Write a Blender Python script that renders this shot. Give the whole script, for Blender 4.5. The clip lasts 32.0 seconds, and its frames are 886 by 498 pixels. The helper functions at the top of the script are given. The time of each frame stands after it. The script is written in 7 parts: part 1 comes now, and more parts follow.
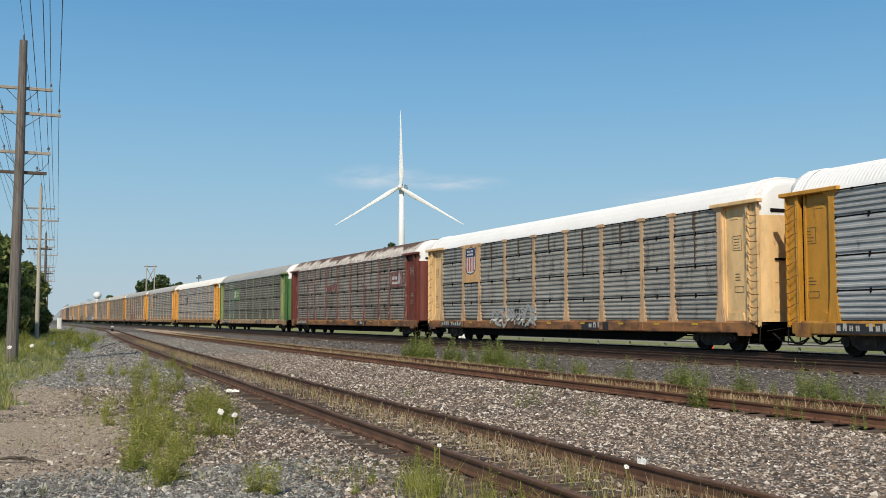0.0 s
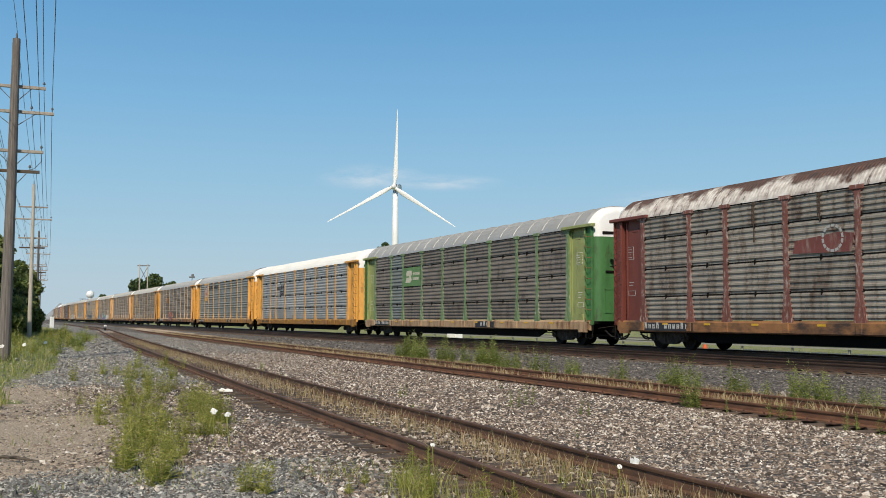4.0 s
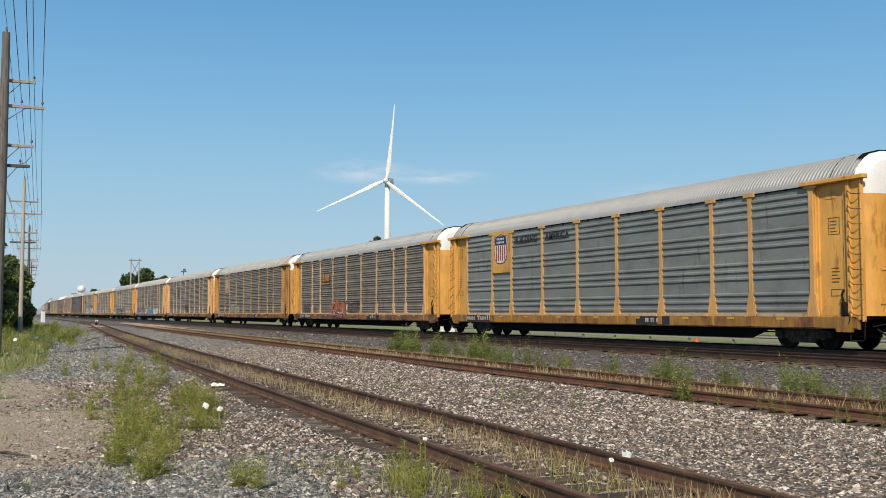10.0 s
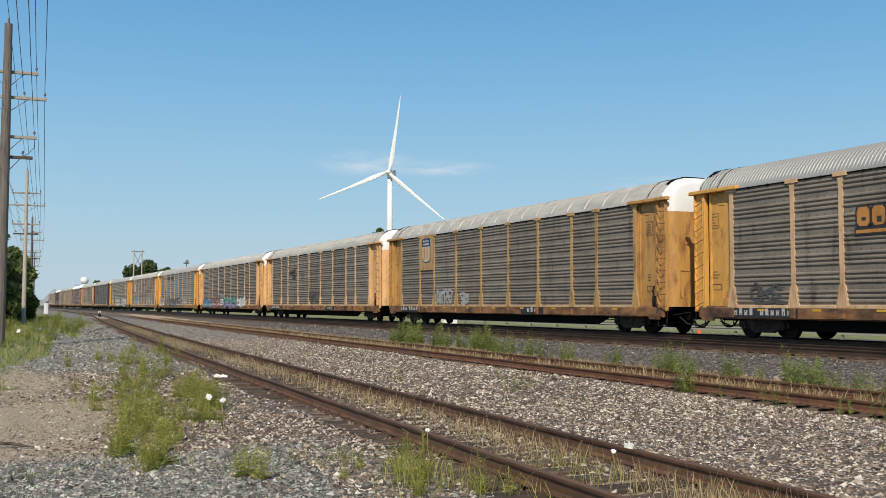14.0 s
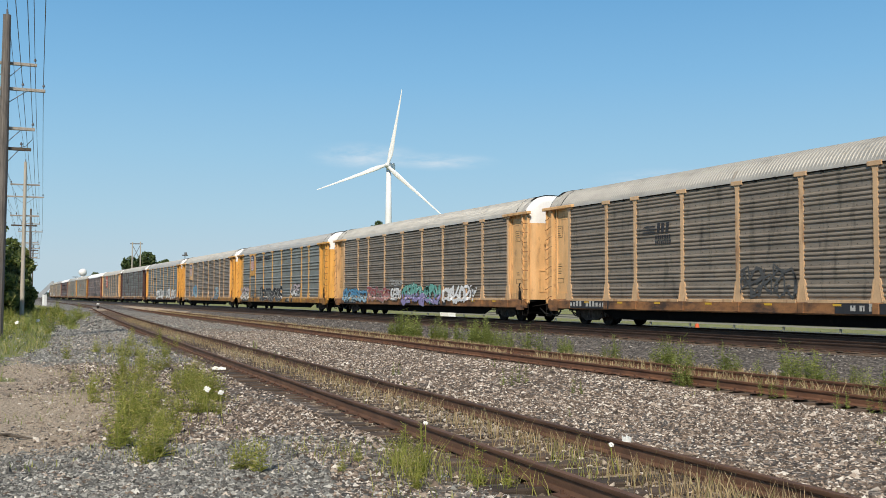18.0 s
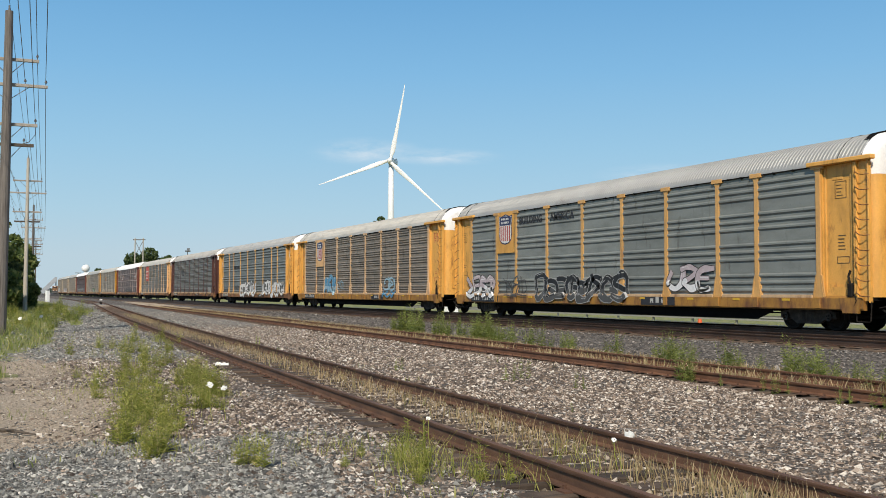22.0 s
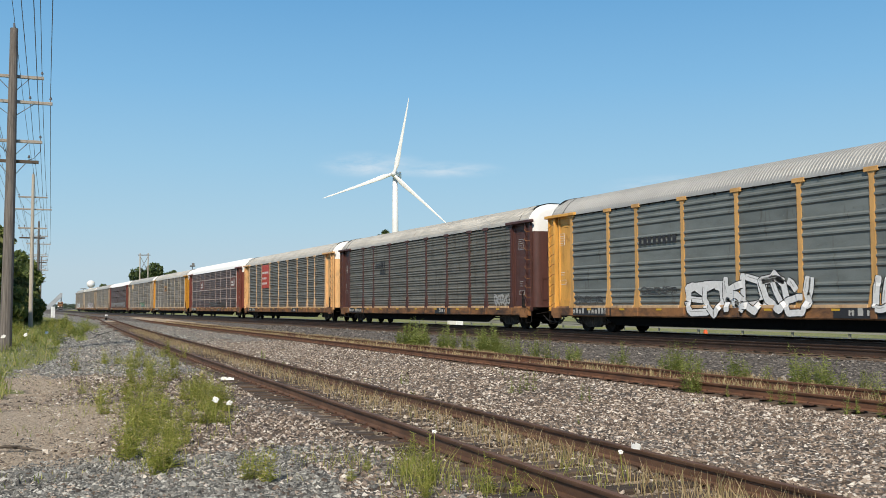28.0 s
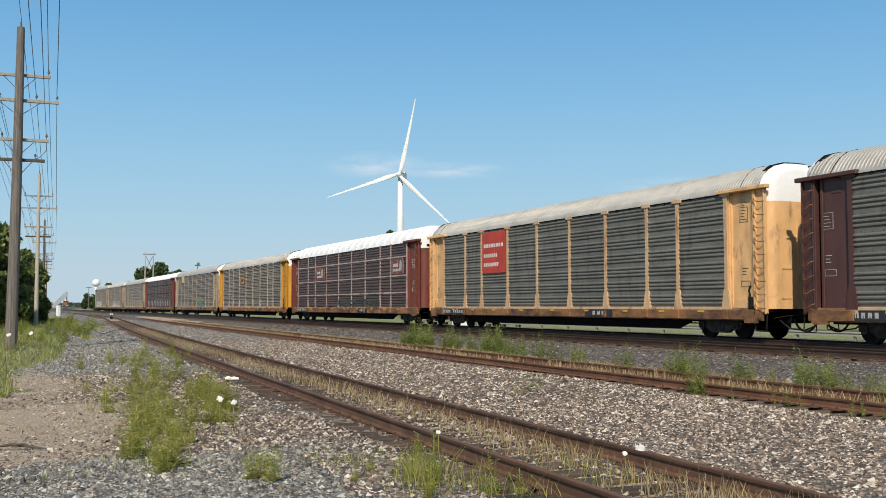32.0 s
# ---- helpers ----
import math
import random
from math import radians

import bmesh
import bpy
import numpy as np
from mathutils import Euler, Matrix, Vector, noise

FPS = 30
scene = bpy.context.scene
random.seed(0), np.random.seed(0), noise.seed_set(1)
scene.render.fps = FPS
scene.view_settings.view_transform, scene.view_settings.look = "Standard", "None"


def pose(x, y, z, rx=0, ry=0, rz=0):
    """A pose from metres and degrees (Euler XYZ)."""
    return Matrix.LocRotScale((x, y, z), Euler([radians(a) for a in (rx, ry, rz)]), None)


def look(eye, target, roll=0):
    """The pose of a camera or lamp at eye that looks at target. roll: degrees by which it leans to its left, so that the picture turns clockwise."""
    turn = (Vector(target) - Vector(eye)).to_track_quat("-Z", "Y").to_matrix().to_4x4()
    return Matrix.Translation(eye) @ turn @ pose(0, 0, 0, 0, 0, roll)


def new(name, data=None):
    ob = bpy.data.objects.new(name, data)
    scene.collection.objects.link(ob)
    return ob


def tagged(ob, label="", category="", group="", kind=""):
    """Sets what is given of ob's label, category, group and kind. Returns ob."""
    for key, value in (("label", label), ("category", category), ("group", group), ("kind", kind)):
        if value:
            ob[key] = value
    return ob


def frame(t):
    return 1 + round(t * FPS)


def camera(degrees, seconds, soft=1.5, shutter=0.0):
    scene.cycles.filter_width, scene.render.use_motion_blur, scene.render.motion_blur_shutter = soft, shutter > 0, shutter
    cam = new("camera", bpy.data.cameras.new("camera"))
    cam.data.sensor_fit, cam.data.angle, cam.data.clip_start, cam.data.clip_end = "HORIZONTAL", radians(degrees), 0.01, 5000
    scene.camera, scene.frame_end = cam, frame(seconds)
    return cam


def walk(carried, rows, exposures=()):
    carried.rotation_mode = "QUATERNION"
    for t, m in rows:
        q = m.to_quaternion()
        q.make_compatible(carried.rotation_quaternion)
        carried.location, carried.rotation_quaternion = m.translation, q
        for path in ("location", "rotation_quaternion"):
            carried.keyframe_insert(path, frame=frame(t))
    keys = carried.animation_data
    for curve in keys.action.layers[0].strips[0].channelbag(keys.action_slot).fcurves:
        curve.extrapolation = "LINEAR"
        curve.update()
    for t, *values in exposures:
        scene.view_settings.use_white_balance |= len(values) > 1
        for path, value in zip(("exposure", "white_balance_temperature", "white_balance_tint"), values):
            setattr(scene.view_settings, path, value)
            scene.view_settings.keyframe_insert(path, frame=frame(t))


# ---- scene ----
# camera: a hand-held camera on one spot beside the sidings, turning slightly
EYE = Vector((0.0, 0.0, 1.12))
cam = camera(2 * math.degrees(math.atan(784 / 1760)), 32.0, soft=0.8, shutter=0.06)
AIM = [  # seconds, turn from the track's line, tilt, lean (degrees)
    (0, 24.338, 4.013, 0.002), (0.5, 24.334, 3.956, 0.096), (1, 24.332, 3.826, 0.009), (1.5, 24.468, 3.778, 0.122), (2, 24.531, 3.658, 0.274),
    (2.5, 24.632, 3.724, 0.341), (3, 24.680, 3.881, 0.311), (3.5, 24.695, 4.038, 0.125), (5.5, 24.757, 3.697, 0.051), (6, 24.819, 3.660, 0.258),
    (6.5, 24.878, 3.690, 0.136), (7, 24.952, 3.703, 0.070), (7.5, 25.026, 3.648, 0.235), (8, 24.980, 3.764, 0.185), (8.5, 24.968, 3.786, 0.032),
    (9, 24.945, 3.787, -0.089), (9.5, 25.080, 3.704, 0.122), (10, 25.160, 3.654, -0.001), (10.5, 25.058, 3.751, -0.030), (11, 24.943, 3.801, -0.027),
    (11.5, 24.974, 3.741, -0.103), (12, 25.000, 3.517, -0.028), (12.5, 25.079, 3.469, -0.027), (13, 25.148, 3.473, -0.019), (13.5, 25.069, 3.361, 0.034),
    (14, 25.012, 3.167, 0.012), (14.5, 25.093, 2.971, 0.033), (16.5, 25.181, 2.693, -0.087), (17, 25.159, 2.669, -0.035), (17.5, 25.144, 2.697, 0.206),
    (18, 25.090, 2.773, 0.214), (18.5, 25.075, 2.709, 0.209), (19, 24.949, 2.617, 0.348), (19.5, 24.966, 2.591, 0.183), (20, 24.804, 2.324, 0.160),
    (20.5, 24.890, 2.343, 0.283), (21, 24.913, 2.510, 0.383), (21.5, 24.836, 2.587, 0.219), (22, 24.948, 2.513, 0.142), (22.5, 24.880, 2.357, 0.125),
    (23, 24.891, 2.461, 0.157), (23.5, 24.839, 2.537, 0.128), (24, 24.846, 2.414, 0.039), (24.5, 24.752, 2.402, -0.093), (25, 24.683, 2.427, -0.101),
    (25.5, 24.741, 2.414, -0.081), (27.5, 24.735, 3.192, -0.171), (28, 24.688, 3.256, -0.311), (28.5, 24.524, 3.249, -0.477), (29, 24.477, 3.234, -0.386),
    (29.5, 24.523, 3.254, -0.431), (30, 24.453, 3.149, -0.516), (30.5, 24.443, 3.156, -0.449), (31, 24.424, 3.118, -0.131), (31.5, 24.370, 3.202, 0.024),
    (32, 24.404, 3.285, -0.037),
]


def aim(turn, tilt, lean):
    a, b = radians(turn), radians(tilt)
    way = Vector((-math.cos(a) * math.cos(b), math.sin(a) * math.cos(b), math.sin(b)))
    return look(EYE, EYE + way * 10, lean)


# the camera opens up a little over the clip
walk(cam, [(t, aim(a, b, c)) for t, a, b, c in AIM], exposures=[(0, -0.07), (3, -0.03), (6, 0.0), (12, 0.01), (17, 0.07), (20, 0.09), (32, 0.09)])

# ---- world and sun ----
SUN_AZ, SUN_EL = radians(-34.5), radians(42)   # azimuth counted from +x
SUN_DIR = Vector((math.cos(SUN_AZ) * math.cos(SUN_EL), math.sin(SUN_AZ) * math.cos(SUN_EL), math.sin(SUN_EL)))
world = bpy.data.worlds.new("sky")
scene.world = world
world.use_nodes = True
wn, wl = world.node_tree.nodes, world.node_tree.links
wn.clear()
w_out = wn.new("ShaderNodeOutputWorld")
w_bg = wn.new("ShaderNodeBackground")
w_sky = wn.new("ShaderNodeTexSky")
w_sky.sky_type = "NISHITA"
w_sky.sun_disc = False
w_sky.sun_elevation = SUN_EL
w_sky.sun_rotation = math.atan2(SUN_DIR.x, SUN_DIR.y)
w_sky.air_density, w_sky.dust_density, w_sky.ozone_density = 1.0, 0.15, 1.2
wl.new(w_bg.outputs[0], w_out.inputs[0])
# thin streaks of high cloud low in the sky
w_co = wn.new("ShaderNodeTexCoord")


def cloud(direction, wide, high, scale, thick):
    """A mask for one thin cloud around a direction."""
    d = Vector(direction).normalized()
    right = Vector((d.y, -d.x, 0)).normalized() * -1
    up = right.cross(d) * -1
    if up.z < 0:
        up = -up
    outs = []
    for axis, size in ((right, wide), (up, high)):
        dot = wn.new("ShaderNodeVectorMath")
        dot.operation = "DOT_PRODUCT"
        wl.new(w_co.outputs["Generated"], dot.inputs[0])
        dot.inputs[1].default_value = axis
        sub = wn.new("ShaderNodeMath")
        sub.operation = "SUBTRACT"
        wl.new(dot.outputs["Value"], sub.inputs[0])
        sub.inputs[1].default_value = axis.dot(d)
        div = wn.new("ShaderNodeMath")
        div.operation = "DIVIDE"
        wl.new(sub.outputs[0], div.inputs[0])
        div.inputs[1].default_value = size
        outs.append(div)
    com = wn.new("ShaderNodeCombineXYZ")
    wl.new(outs[0].outputs[0], com.inputs[0])
    wl.new(outs[1].outputs[0], com.inputs[1])
    ln = wn.new("ShaderNodeVectorMath")
    ln.operation = "LENGTH"
    wl.new(com.outputs[0], ln.inputs[0])
    fall = wn.new("ShaderNodeMapRange")
    fall.interpolation_type = "SMOOTHSTEP"
    fall.inputs["From Min"].default_value, fall.inputs["From Max"].default_value = 1.0, 0.0
    wl.new(ln.outputs["Value"], fall.inputs["Value"])
    st = wn.new("ShaderNodeVectorMath")
    st.operation = "MULTIPLY"
    st.inputs[1].default_value = (0.8, 0.7, 1)
    wl.new(com.outputs[0], st.inputs[0])
    no = wn.new("ShaderNodeTexNoise")
    no.inputs["Scale"].default_value, no.inputs["Detail"].default_value = scale, 7
    no.inputs["Roughness"].default_value = 0.62
    wl.new(st.outputs[0], no.inputs["Vector"])
    ra = wn.new("ShaderNodeMapRange")
    ra.inputs["From Min"].default_value, ra.inputs["From Max"].default_value = 0.36, 0.72
    wl.new(no.outputs["Fac"], ra.inputs["Value"])
    mu = wn.new("ShaderNodeMath")
    mu.operation = "MULTIPLY"
    wl.new(fall.outputs[0], mu.inputs[0])
    wl.new(ra.outputs[0], mu.inputs[1])
    mt = wn.new("ShaderNodeMath")
    mt.operation = "MULTIPLY"
    mt.use_clamp = True
    mt.inputs[1].default_value = thick
    wl.new(mu.outputs[0], mt.inputs[0])
    return mt.outputs[0]


STRENGTH = 0.135
w_bg.inputs["Strength"].default_value = STRENGTH


def world_mix(fac, a, b):
    m = wn.new("ShaderNodeMix")
    m.data_type = "RGBA"
    wl.new(fac, m.inputs["Factor"])
    for key, v in (("A", a), ("B", b)):
        if isinstance(v, tuple):
            m.inputs[key].default_value = (*v, 1)
        else:
            wl.new(v, m.inputs[key])
    return m.outputs["Result"]


tone = wn.new("ShaderNodeMix")
tone.data_type, tone.blend_type = "RGBA", "MULTIPLY"
tone.inputs["Factor"].default_value = 1.0
tone.inputs["B"].default_value = (0.52, 0.60, 0.68, 1)   # clear, dry air
wl.new(w_sky.outputs[0], tone.inputs["A"])
soft_sky = wn.new("ShaderNodeGamma")
soft_sky.inputs["Gamma"].default_value = 0.84
wl.new(tone.outputs["Result"], soft_sky.inputs["Color"])
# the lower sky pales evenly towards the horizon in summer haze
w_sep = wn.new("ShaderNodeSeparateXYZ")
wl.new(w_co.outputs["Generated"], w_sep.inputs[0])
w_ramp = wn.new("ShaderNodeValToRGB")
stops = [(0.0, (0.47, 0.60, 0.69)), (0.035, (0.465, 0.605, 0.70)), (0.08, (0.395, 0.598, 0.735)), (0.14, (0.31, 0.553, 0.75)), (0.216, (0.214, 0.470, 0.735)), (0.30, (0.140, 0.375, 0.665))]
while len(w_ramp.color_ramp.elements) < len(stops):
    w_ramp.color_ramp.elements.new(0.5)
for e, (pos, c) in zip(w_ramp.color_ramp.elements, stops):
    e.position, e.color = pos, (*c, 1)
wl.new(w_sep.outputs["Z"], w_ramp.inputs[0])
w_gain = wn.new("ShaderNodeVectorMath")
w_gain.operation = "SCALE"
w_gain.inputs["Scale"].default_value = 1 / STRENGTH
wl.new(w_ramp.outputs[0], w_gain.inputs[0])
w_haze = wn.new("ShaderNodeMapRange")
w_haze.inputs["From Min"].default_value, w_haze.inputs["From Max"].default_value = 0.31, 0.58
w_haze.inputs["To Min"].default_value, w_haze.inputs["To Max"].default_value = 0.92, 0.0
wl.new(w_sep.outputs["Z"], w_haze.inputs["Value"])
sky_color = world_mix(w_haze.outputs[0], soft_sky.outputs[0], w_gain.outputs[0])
for spec in (((-1, 0.3749, 0.1515), 0.066, 0.017, 1.5, 1.15), ((-1, 0.4622, 0.151), 0.070, 0.011, 1.6, 1.1), ((-1, 0.78, 0.15), 0.085, 0.012, 2.0, 0.9)):
    sky_color = world_mix(cloud(*spec), sky_color, (0.60 / STRENGTH, 0.71 / STRENGTH, 0.80 / STRENGTH))
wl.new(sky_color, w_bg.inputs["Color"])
sun_data = bpy.data.lights.new("sun", "SUN")
sun_data.energy, sun_data.angle, sun_data.color = 4.35, radians(0.55), (1.0, 0.905, 0.76)
sun = new("sun", sun_data)
sun.matrix_world = look(SUN_DIR * 200, (0, 0, 0))


# ---- materials ----
def nodes_of(name):
    m = bpy.data.materials.new(name)
    m.use_nodes = True
    n, l = m.node_tree.nodes, m.node_tree.links
    return m, n, l, n["Principled BSDF"]


def ramp(n, l, fac, stops):
    r = n.new("ShaderNodeValToRGB")
    while len(r.color_ramp.elements) < len(stops):
        r.color_ramp.elements.new(0.5)
    for e, (p, c) in zip(r.color_ramp.elements, stops):
        e.position, e.color = p, (*c[:3], 1)
    l.new(fac, r.inputs[0])
    return r.outputs[0]


def noise_at(n, l, vec, scale, detail=5, rough=0.6, stretch=None):
    t = n.new("ShaderNodeTexNoise")
    t.inputs["Scale"].default_value, t.inputs["Detail"].default_value, t.inputs["Roughness"].default_value = scale, detail, rough
    if stretch:
        s = n.new("ShaderNodeVectorMath")
        s.operation = "MULTIPLY"
        s.inputs[1].default_value = stretch
        l.new(vec, s.inputs[0])
        vec = s.outputs[0]
    l.new(vec, t.inputs["Vector"])
    return t.outputs["Fac"]


def mixed(n, l, fac, a, b, mode="MIX"):
    m = n.new("ShaderNodeMix")
    m.data_type, m.blend_type = "RGBA", mode
    if isinstance(fac, float):
        m.inputs["Factor"].default_value = fac
    else:
        l.new(fac, m.inputs["Factor"])
    for key, v in (("A", a), ("B", b)):
        if isinstance(v, tuple):
            m.inputs[key].default_value = (*v[:3], 1)
        else:
            l.new(v, m.inputs[key])
    return m.outputs["Result"]


def span(n, l, fac, lo, hi, a=0.0, b=1.0):
    r = n.new("ShaderNodeMapRange")
    r.inputs["From Min"].default_value, r.inputs["From Max"].default_value = lo, hi
    r.inputs["To Min"].default_value, r.inputs["To Max"].default_value = a, b
    l.new(fac, r.inputs["Value"])
    return r.outputs[0]


def bumped(n, l, bsdf, height, strength, distance):
    b = n.new("ShaderNodeBump")
    b.inputs["Strength"].default_value, b.inputs["Distance"].default_value = strength, distance
    l.new(height, b.inputs["Height"])
    l.new(b.outputs[0], bsdf.inputs["Normal"])


def object_vec(n, l):
    """Coordinates on the thing itself, shifted by its random number, so that alike pieces differ."""
    tc, oi = n.new("ShaderNodeTexCoord"), n.new("ShaderNodeObjectInfo")
    sc = n.new("ShaderNodeVectorMath")
    sc.operation = "SCALE"
    sc.inputs[0].default_value = (37.0, 51.0, 23.0)
    l.new(oi.outputs["Random"], sc.inputs["Scale"])
    ad = n.new("ShaderNodeVectorMath")
    l.new(tc.outputs["Object"], ad.inputs[0])
    l.new(sc.outputs[0], ad.inputs[1])
    return ad.outputs[0], oi.outputs["Random"]


CACHE = {}


def surface(name, color, dark=None, light=None, rough=0.6, metal=0.0, scale=3.0, stretch=(1, 1, 1), grain=40.0, bump=0.2, depth=0.004,
            dirt=None, dirt_amount=0.0, dirt_scale=1.2, dirt_stretch=(1, 1, 1), vary=0.12, gloss=0.5):
    """A weathered surface: two scales of variation, a difference from piece to piece, and dirt or rust with a shape of its own."""
    if name in CACHE:
        return CACHE[name]
    m, n, l, b = nodes_of(name)
    vec, rnd = object_vec(n, l)
    dark = dark or tuple(c * 0.72 for c in color)
    light = light or tuple(min(1, c * 1.18) for c in color)
    big = noise_at(n, l, vec, scale, 6, 0.6, stretch)
    col = ramp(n, l, big, [(0.28, dark), (0.5, color), (0.75, light)])
    fine = noise_at(n, l, vec, grain, 4, 0.65)
    col = mixed(n, l, span(n, l, fine, 0.3, 0.8, 0.0, 0.35), col, tuple(c * 0.6 for c in color))
    if vary:
        v = n.new("ShaderNodeHueSaturation")
        l.new(span(n, l, rnd, 0, 1, 1 - vary, 1 + vary), v.inputs["Value"])
        l.new(col, v.inputs["Color"])
        col = v.outputs[0]
    if dirt:
        dn = noise_at(n, l, vec, dirt_scale, 8, 0.68, dirt_stretch)
        mask = span(n, l, dn, 0.66 - dirt_amount * 0.4, 0.78 - dirt_amount * 0.25)
        col = mixed(n, l, mask, col, dirt)
    l.new(col, b.inputs["Base Color"])
    l.new(span(n, l, fine, 0.2, 0.8, rough - 0.1, min(1, rough + 0.1)), b.inputs["Roughness"])
    b.inputs["Metallic"].default_value, b.inputs["Specular IOR Level"].default_value = metal, gloss
    bumped(n, l, b, fine, bump, depth)
    CACHE[name] = m
    return m


def plain(name, color, rough=0.6, metal=0.0):
    if name in CACHE:
        return CACHE[name]
    m, n, l, b = nodes_of(name)
    vec, rnd = object_vec(n, l)
    f = noise_at(n, l, vec, 9, 5)
    l.new(ramp(n, l, f, [(0.3, tuple(c * 0.8 for c in color)), (0.7, color)]), b.inputs["Base Color"])
    b.inputs["Roughness"].default_value, b.inputs["Metallic"].default_value = rough, metal
    CACHE[name] = m
    return m


def island(name, stops, rough=0.85, bump_scale=60):
    """Stones, leaves or blades: each loose piece takes its own colour."""
    if name in CACHE:
        return CACHE[name]
    m, n, l, b = nodes_of(name)
    g = n.new("ShaderNodeNewGeometry")
    col = ramp(n, l, g.outputs["Random Per Island"], stops)
    tc = n.new("ShaderNodeTexCoord")
    f = noise_at(n, l, tc.outputs["Object"], bump_scale, 3)
    col = mixed(n, l, span(n, l, f, 0.35, 0.75, 0.0, 0.4), col, (0.05, 0.045, 0.04))
    l.new(col, b.inputs["Base Color"])
    b.inputs["Roughness"].default_value = rough
    CACHE[name] = m
    return m


def leaf_mat(name, stops, through_light=0.25):
    if name in CACHE:
        return CACHE[name]
    m, n, l, b = nodes_of(name)
    g = n.new("ShaderNodeNewGeometry")
    col = ramp(n, l, g.outputs["Random Per Island"], stops)
    l.new(col, b.inputs["Base Color"])
    b.inputs["Roughness"].default_value = 0.6
    tr = n.new("ShaderNodeBsdfTranslucent")
    l.new(col, tr.inputs[0])
    mx = n.new("ShaderNodeMixShader")
    mx.inputs[0].default_value = through_light
    l.new(b.outputs[0], mx.inputs[1])
    l.new(tr.outputs[0], mx.inputs[2])
    l.new(mx.outputs[0], n["Material Output"].inputs[0])
    CACHE[name] = m
    return m


# ---- mesh helpers ----
class Geo:
    """Collects vertices and faces of one part."""

    def __init__(self):
        self.v, self.f = [], []

    def add(self, verts, faces):
        k = len(self.v)
        self.v += [tuple(p) for p in verts]
        self.f += [tuple(i + k for i in q) for q in faces]
        return self

    def box(self, x0, x1, y0, y1, z0, z1, c=0.0):
        """A box, its edges chamfered by c."""
        if c <= 0:
            return self.add([(x, y, z) for x in (x0, x1) for y in (y0, y1) for z in (z0, z1)],
                            [(0, 1, 3, 2), (4, 6, 7, 5), (0, 4, 5, 1), (2, 3, 7, 6), (0, 2, 6, 4), (1, 5, 7, 3)])
        bm = bmesh.new()
        bmesh.ops.create_cube(bm, size=1, matrix=Matrix.LocRotScale(((x0 + x1) / 2, (y0 + y1) / 2, (z0 + z1) / 2), None, (abs(x1 - x0), abs(y1 - y0), abs(z1 - z0))))
        bmesh.ops.bevel(bm, geom=bm.edges[:], offset=c, segments=1, affect="EDGES")
        bm.verts.index_update()
        self.add([v.co[:] for v in bm.verts], [[v.index for v in q.verts] for q in bm.faces])
        bm.free()
        return self

    def tube(self, path, radius, sides=6, caps=True):
        """A round bar along a path; radius may be a list."""
        pts = [Vector(p) for p in path]
        rad = radius if isinstance(radius, (list, tuple)) else [radius] * len(pts)
        k, vs, fs = len(pts), [], []
        ref = Vector((0, 0, 1))
        if abs((pts[-1] - pts[0]).normalized().z) > 0.9:
            ref = Vector((1, 0, 0))
        for i, p in enumerate(pts):
            d = (pts[min(i + 1, k - 1)] - pts[max(i - 1, 0)]).normalized()
            a = d.cross(ref).normalized()
            b = d.cross(a)
            for j in range(sides):
                w = 2 * math.pi * j / sides
                vs.append(p + (a * math.cos(w) + b * math.sin(w)) * rad[i])
        for i in range(k - 1):
            for j in range(sides):
                q = (j + 1) % sides
                fs.append((i * sides + j, i * sides + q, (i + 1) * sides + q, (i + 1) * sides + j))
        if caps:
            fs += [tuple(reversed(range(sides))), tuple(range((k - 1) * sides, k * sides))]
        return self.add(vs, fs)

    def prism(self, outline, axis, a, b):
        """An outline (list of 2D points) pushed along an axis from a to b."""
        k = len(outline)
        place = {"x": lambda p, s: (s, p[0], p[1]), "y": lambda p, s: (p[0], s, p[1]), "z": lambda p, s: (p[0], p[1], s)}[axis]
        vs = [place(p, a) for p in outline] + [place(p, b) for p in outline]
        return self.add(vs, [(i, (i + 1) % k, (i + 1) % k + k, i + k) for i in range(k)] + [tuple(reversed(range(k))), tuple(range(k, 2 * k))])

    def sheet(self, rows):
        """A skin over rows of points."""
        k = len(rows[0])
        return self.add([p for r in rows for p in r], [(i * k + j, i * k + j + 1, (i + 1) * k + j + 1, (i + 1) * k + j) for i in range(len(rows) - 1) for j in range(k - 1)])

    def mesh(self, name, smooth=False):
        me = bpy.data.meshes.new(name)
        me.from_pydata(self.v, [], self.f)
        bm = bmesh.new()
        bm.from_mesh(me)
        bmesh.ops.recalc_face_normals(bm, faces=bm.faces)
        bm.to_mesh(me)
        bm.free()
        if smooth:
            me.shade_smooth()
        return me


def part(name, geo, material, parent=None, label="", at=None, smooth=False):
    """Links a mesh as one object under a thing or under a part. geo: a Geo, or a mesh that alike pieces share."""
    me = geo if isinstance(geo, bpy.types.Mesh) else geo.mesh(name, smooth)
    if not me.materials:
        me.materials.append(material)
    ob = new(name, me)
    if me.materials[0] != material:
        ob.material_slots[0].link = "OBJECT"
        ob.material_slots[0].material = material
    if parent:
        ob.parent = parent
    if at is not None:
        ob.matrix_local = at if isinstance(at, Matrix) else Matrix.Translation(at)
    if label:
        ob["label"] = label
    return ob


def thing(name, label, category, at=None, group="", kind=""):
    ob = new(name)
    ob.empty_display_size = 0.3
    if at is not None:
        ob.matrix_basis = at if isinstance(at, Matrix) else Matrix.Translation(at)
    return tagged(ob, label, category, group, kind)


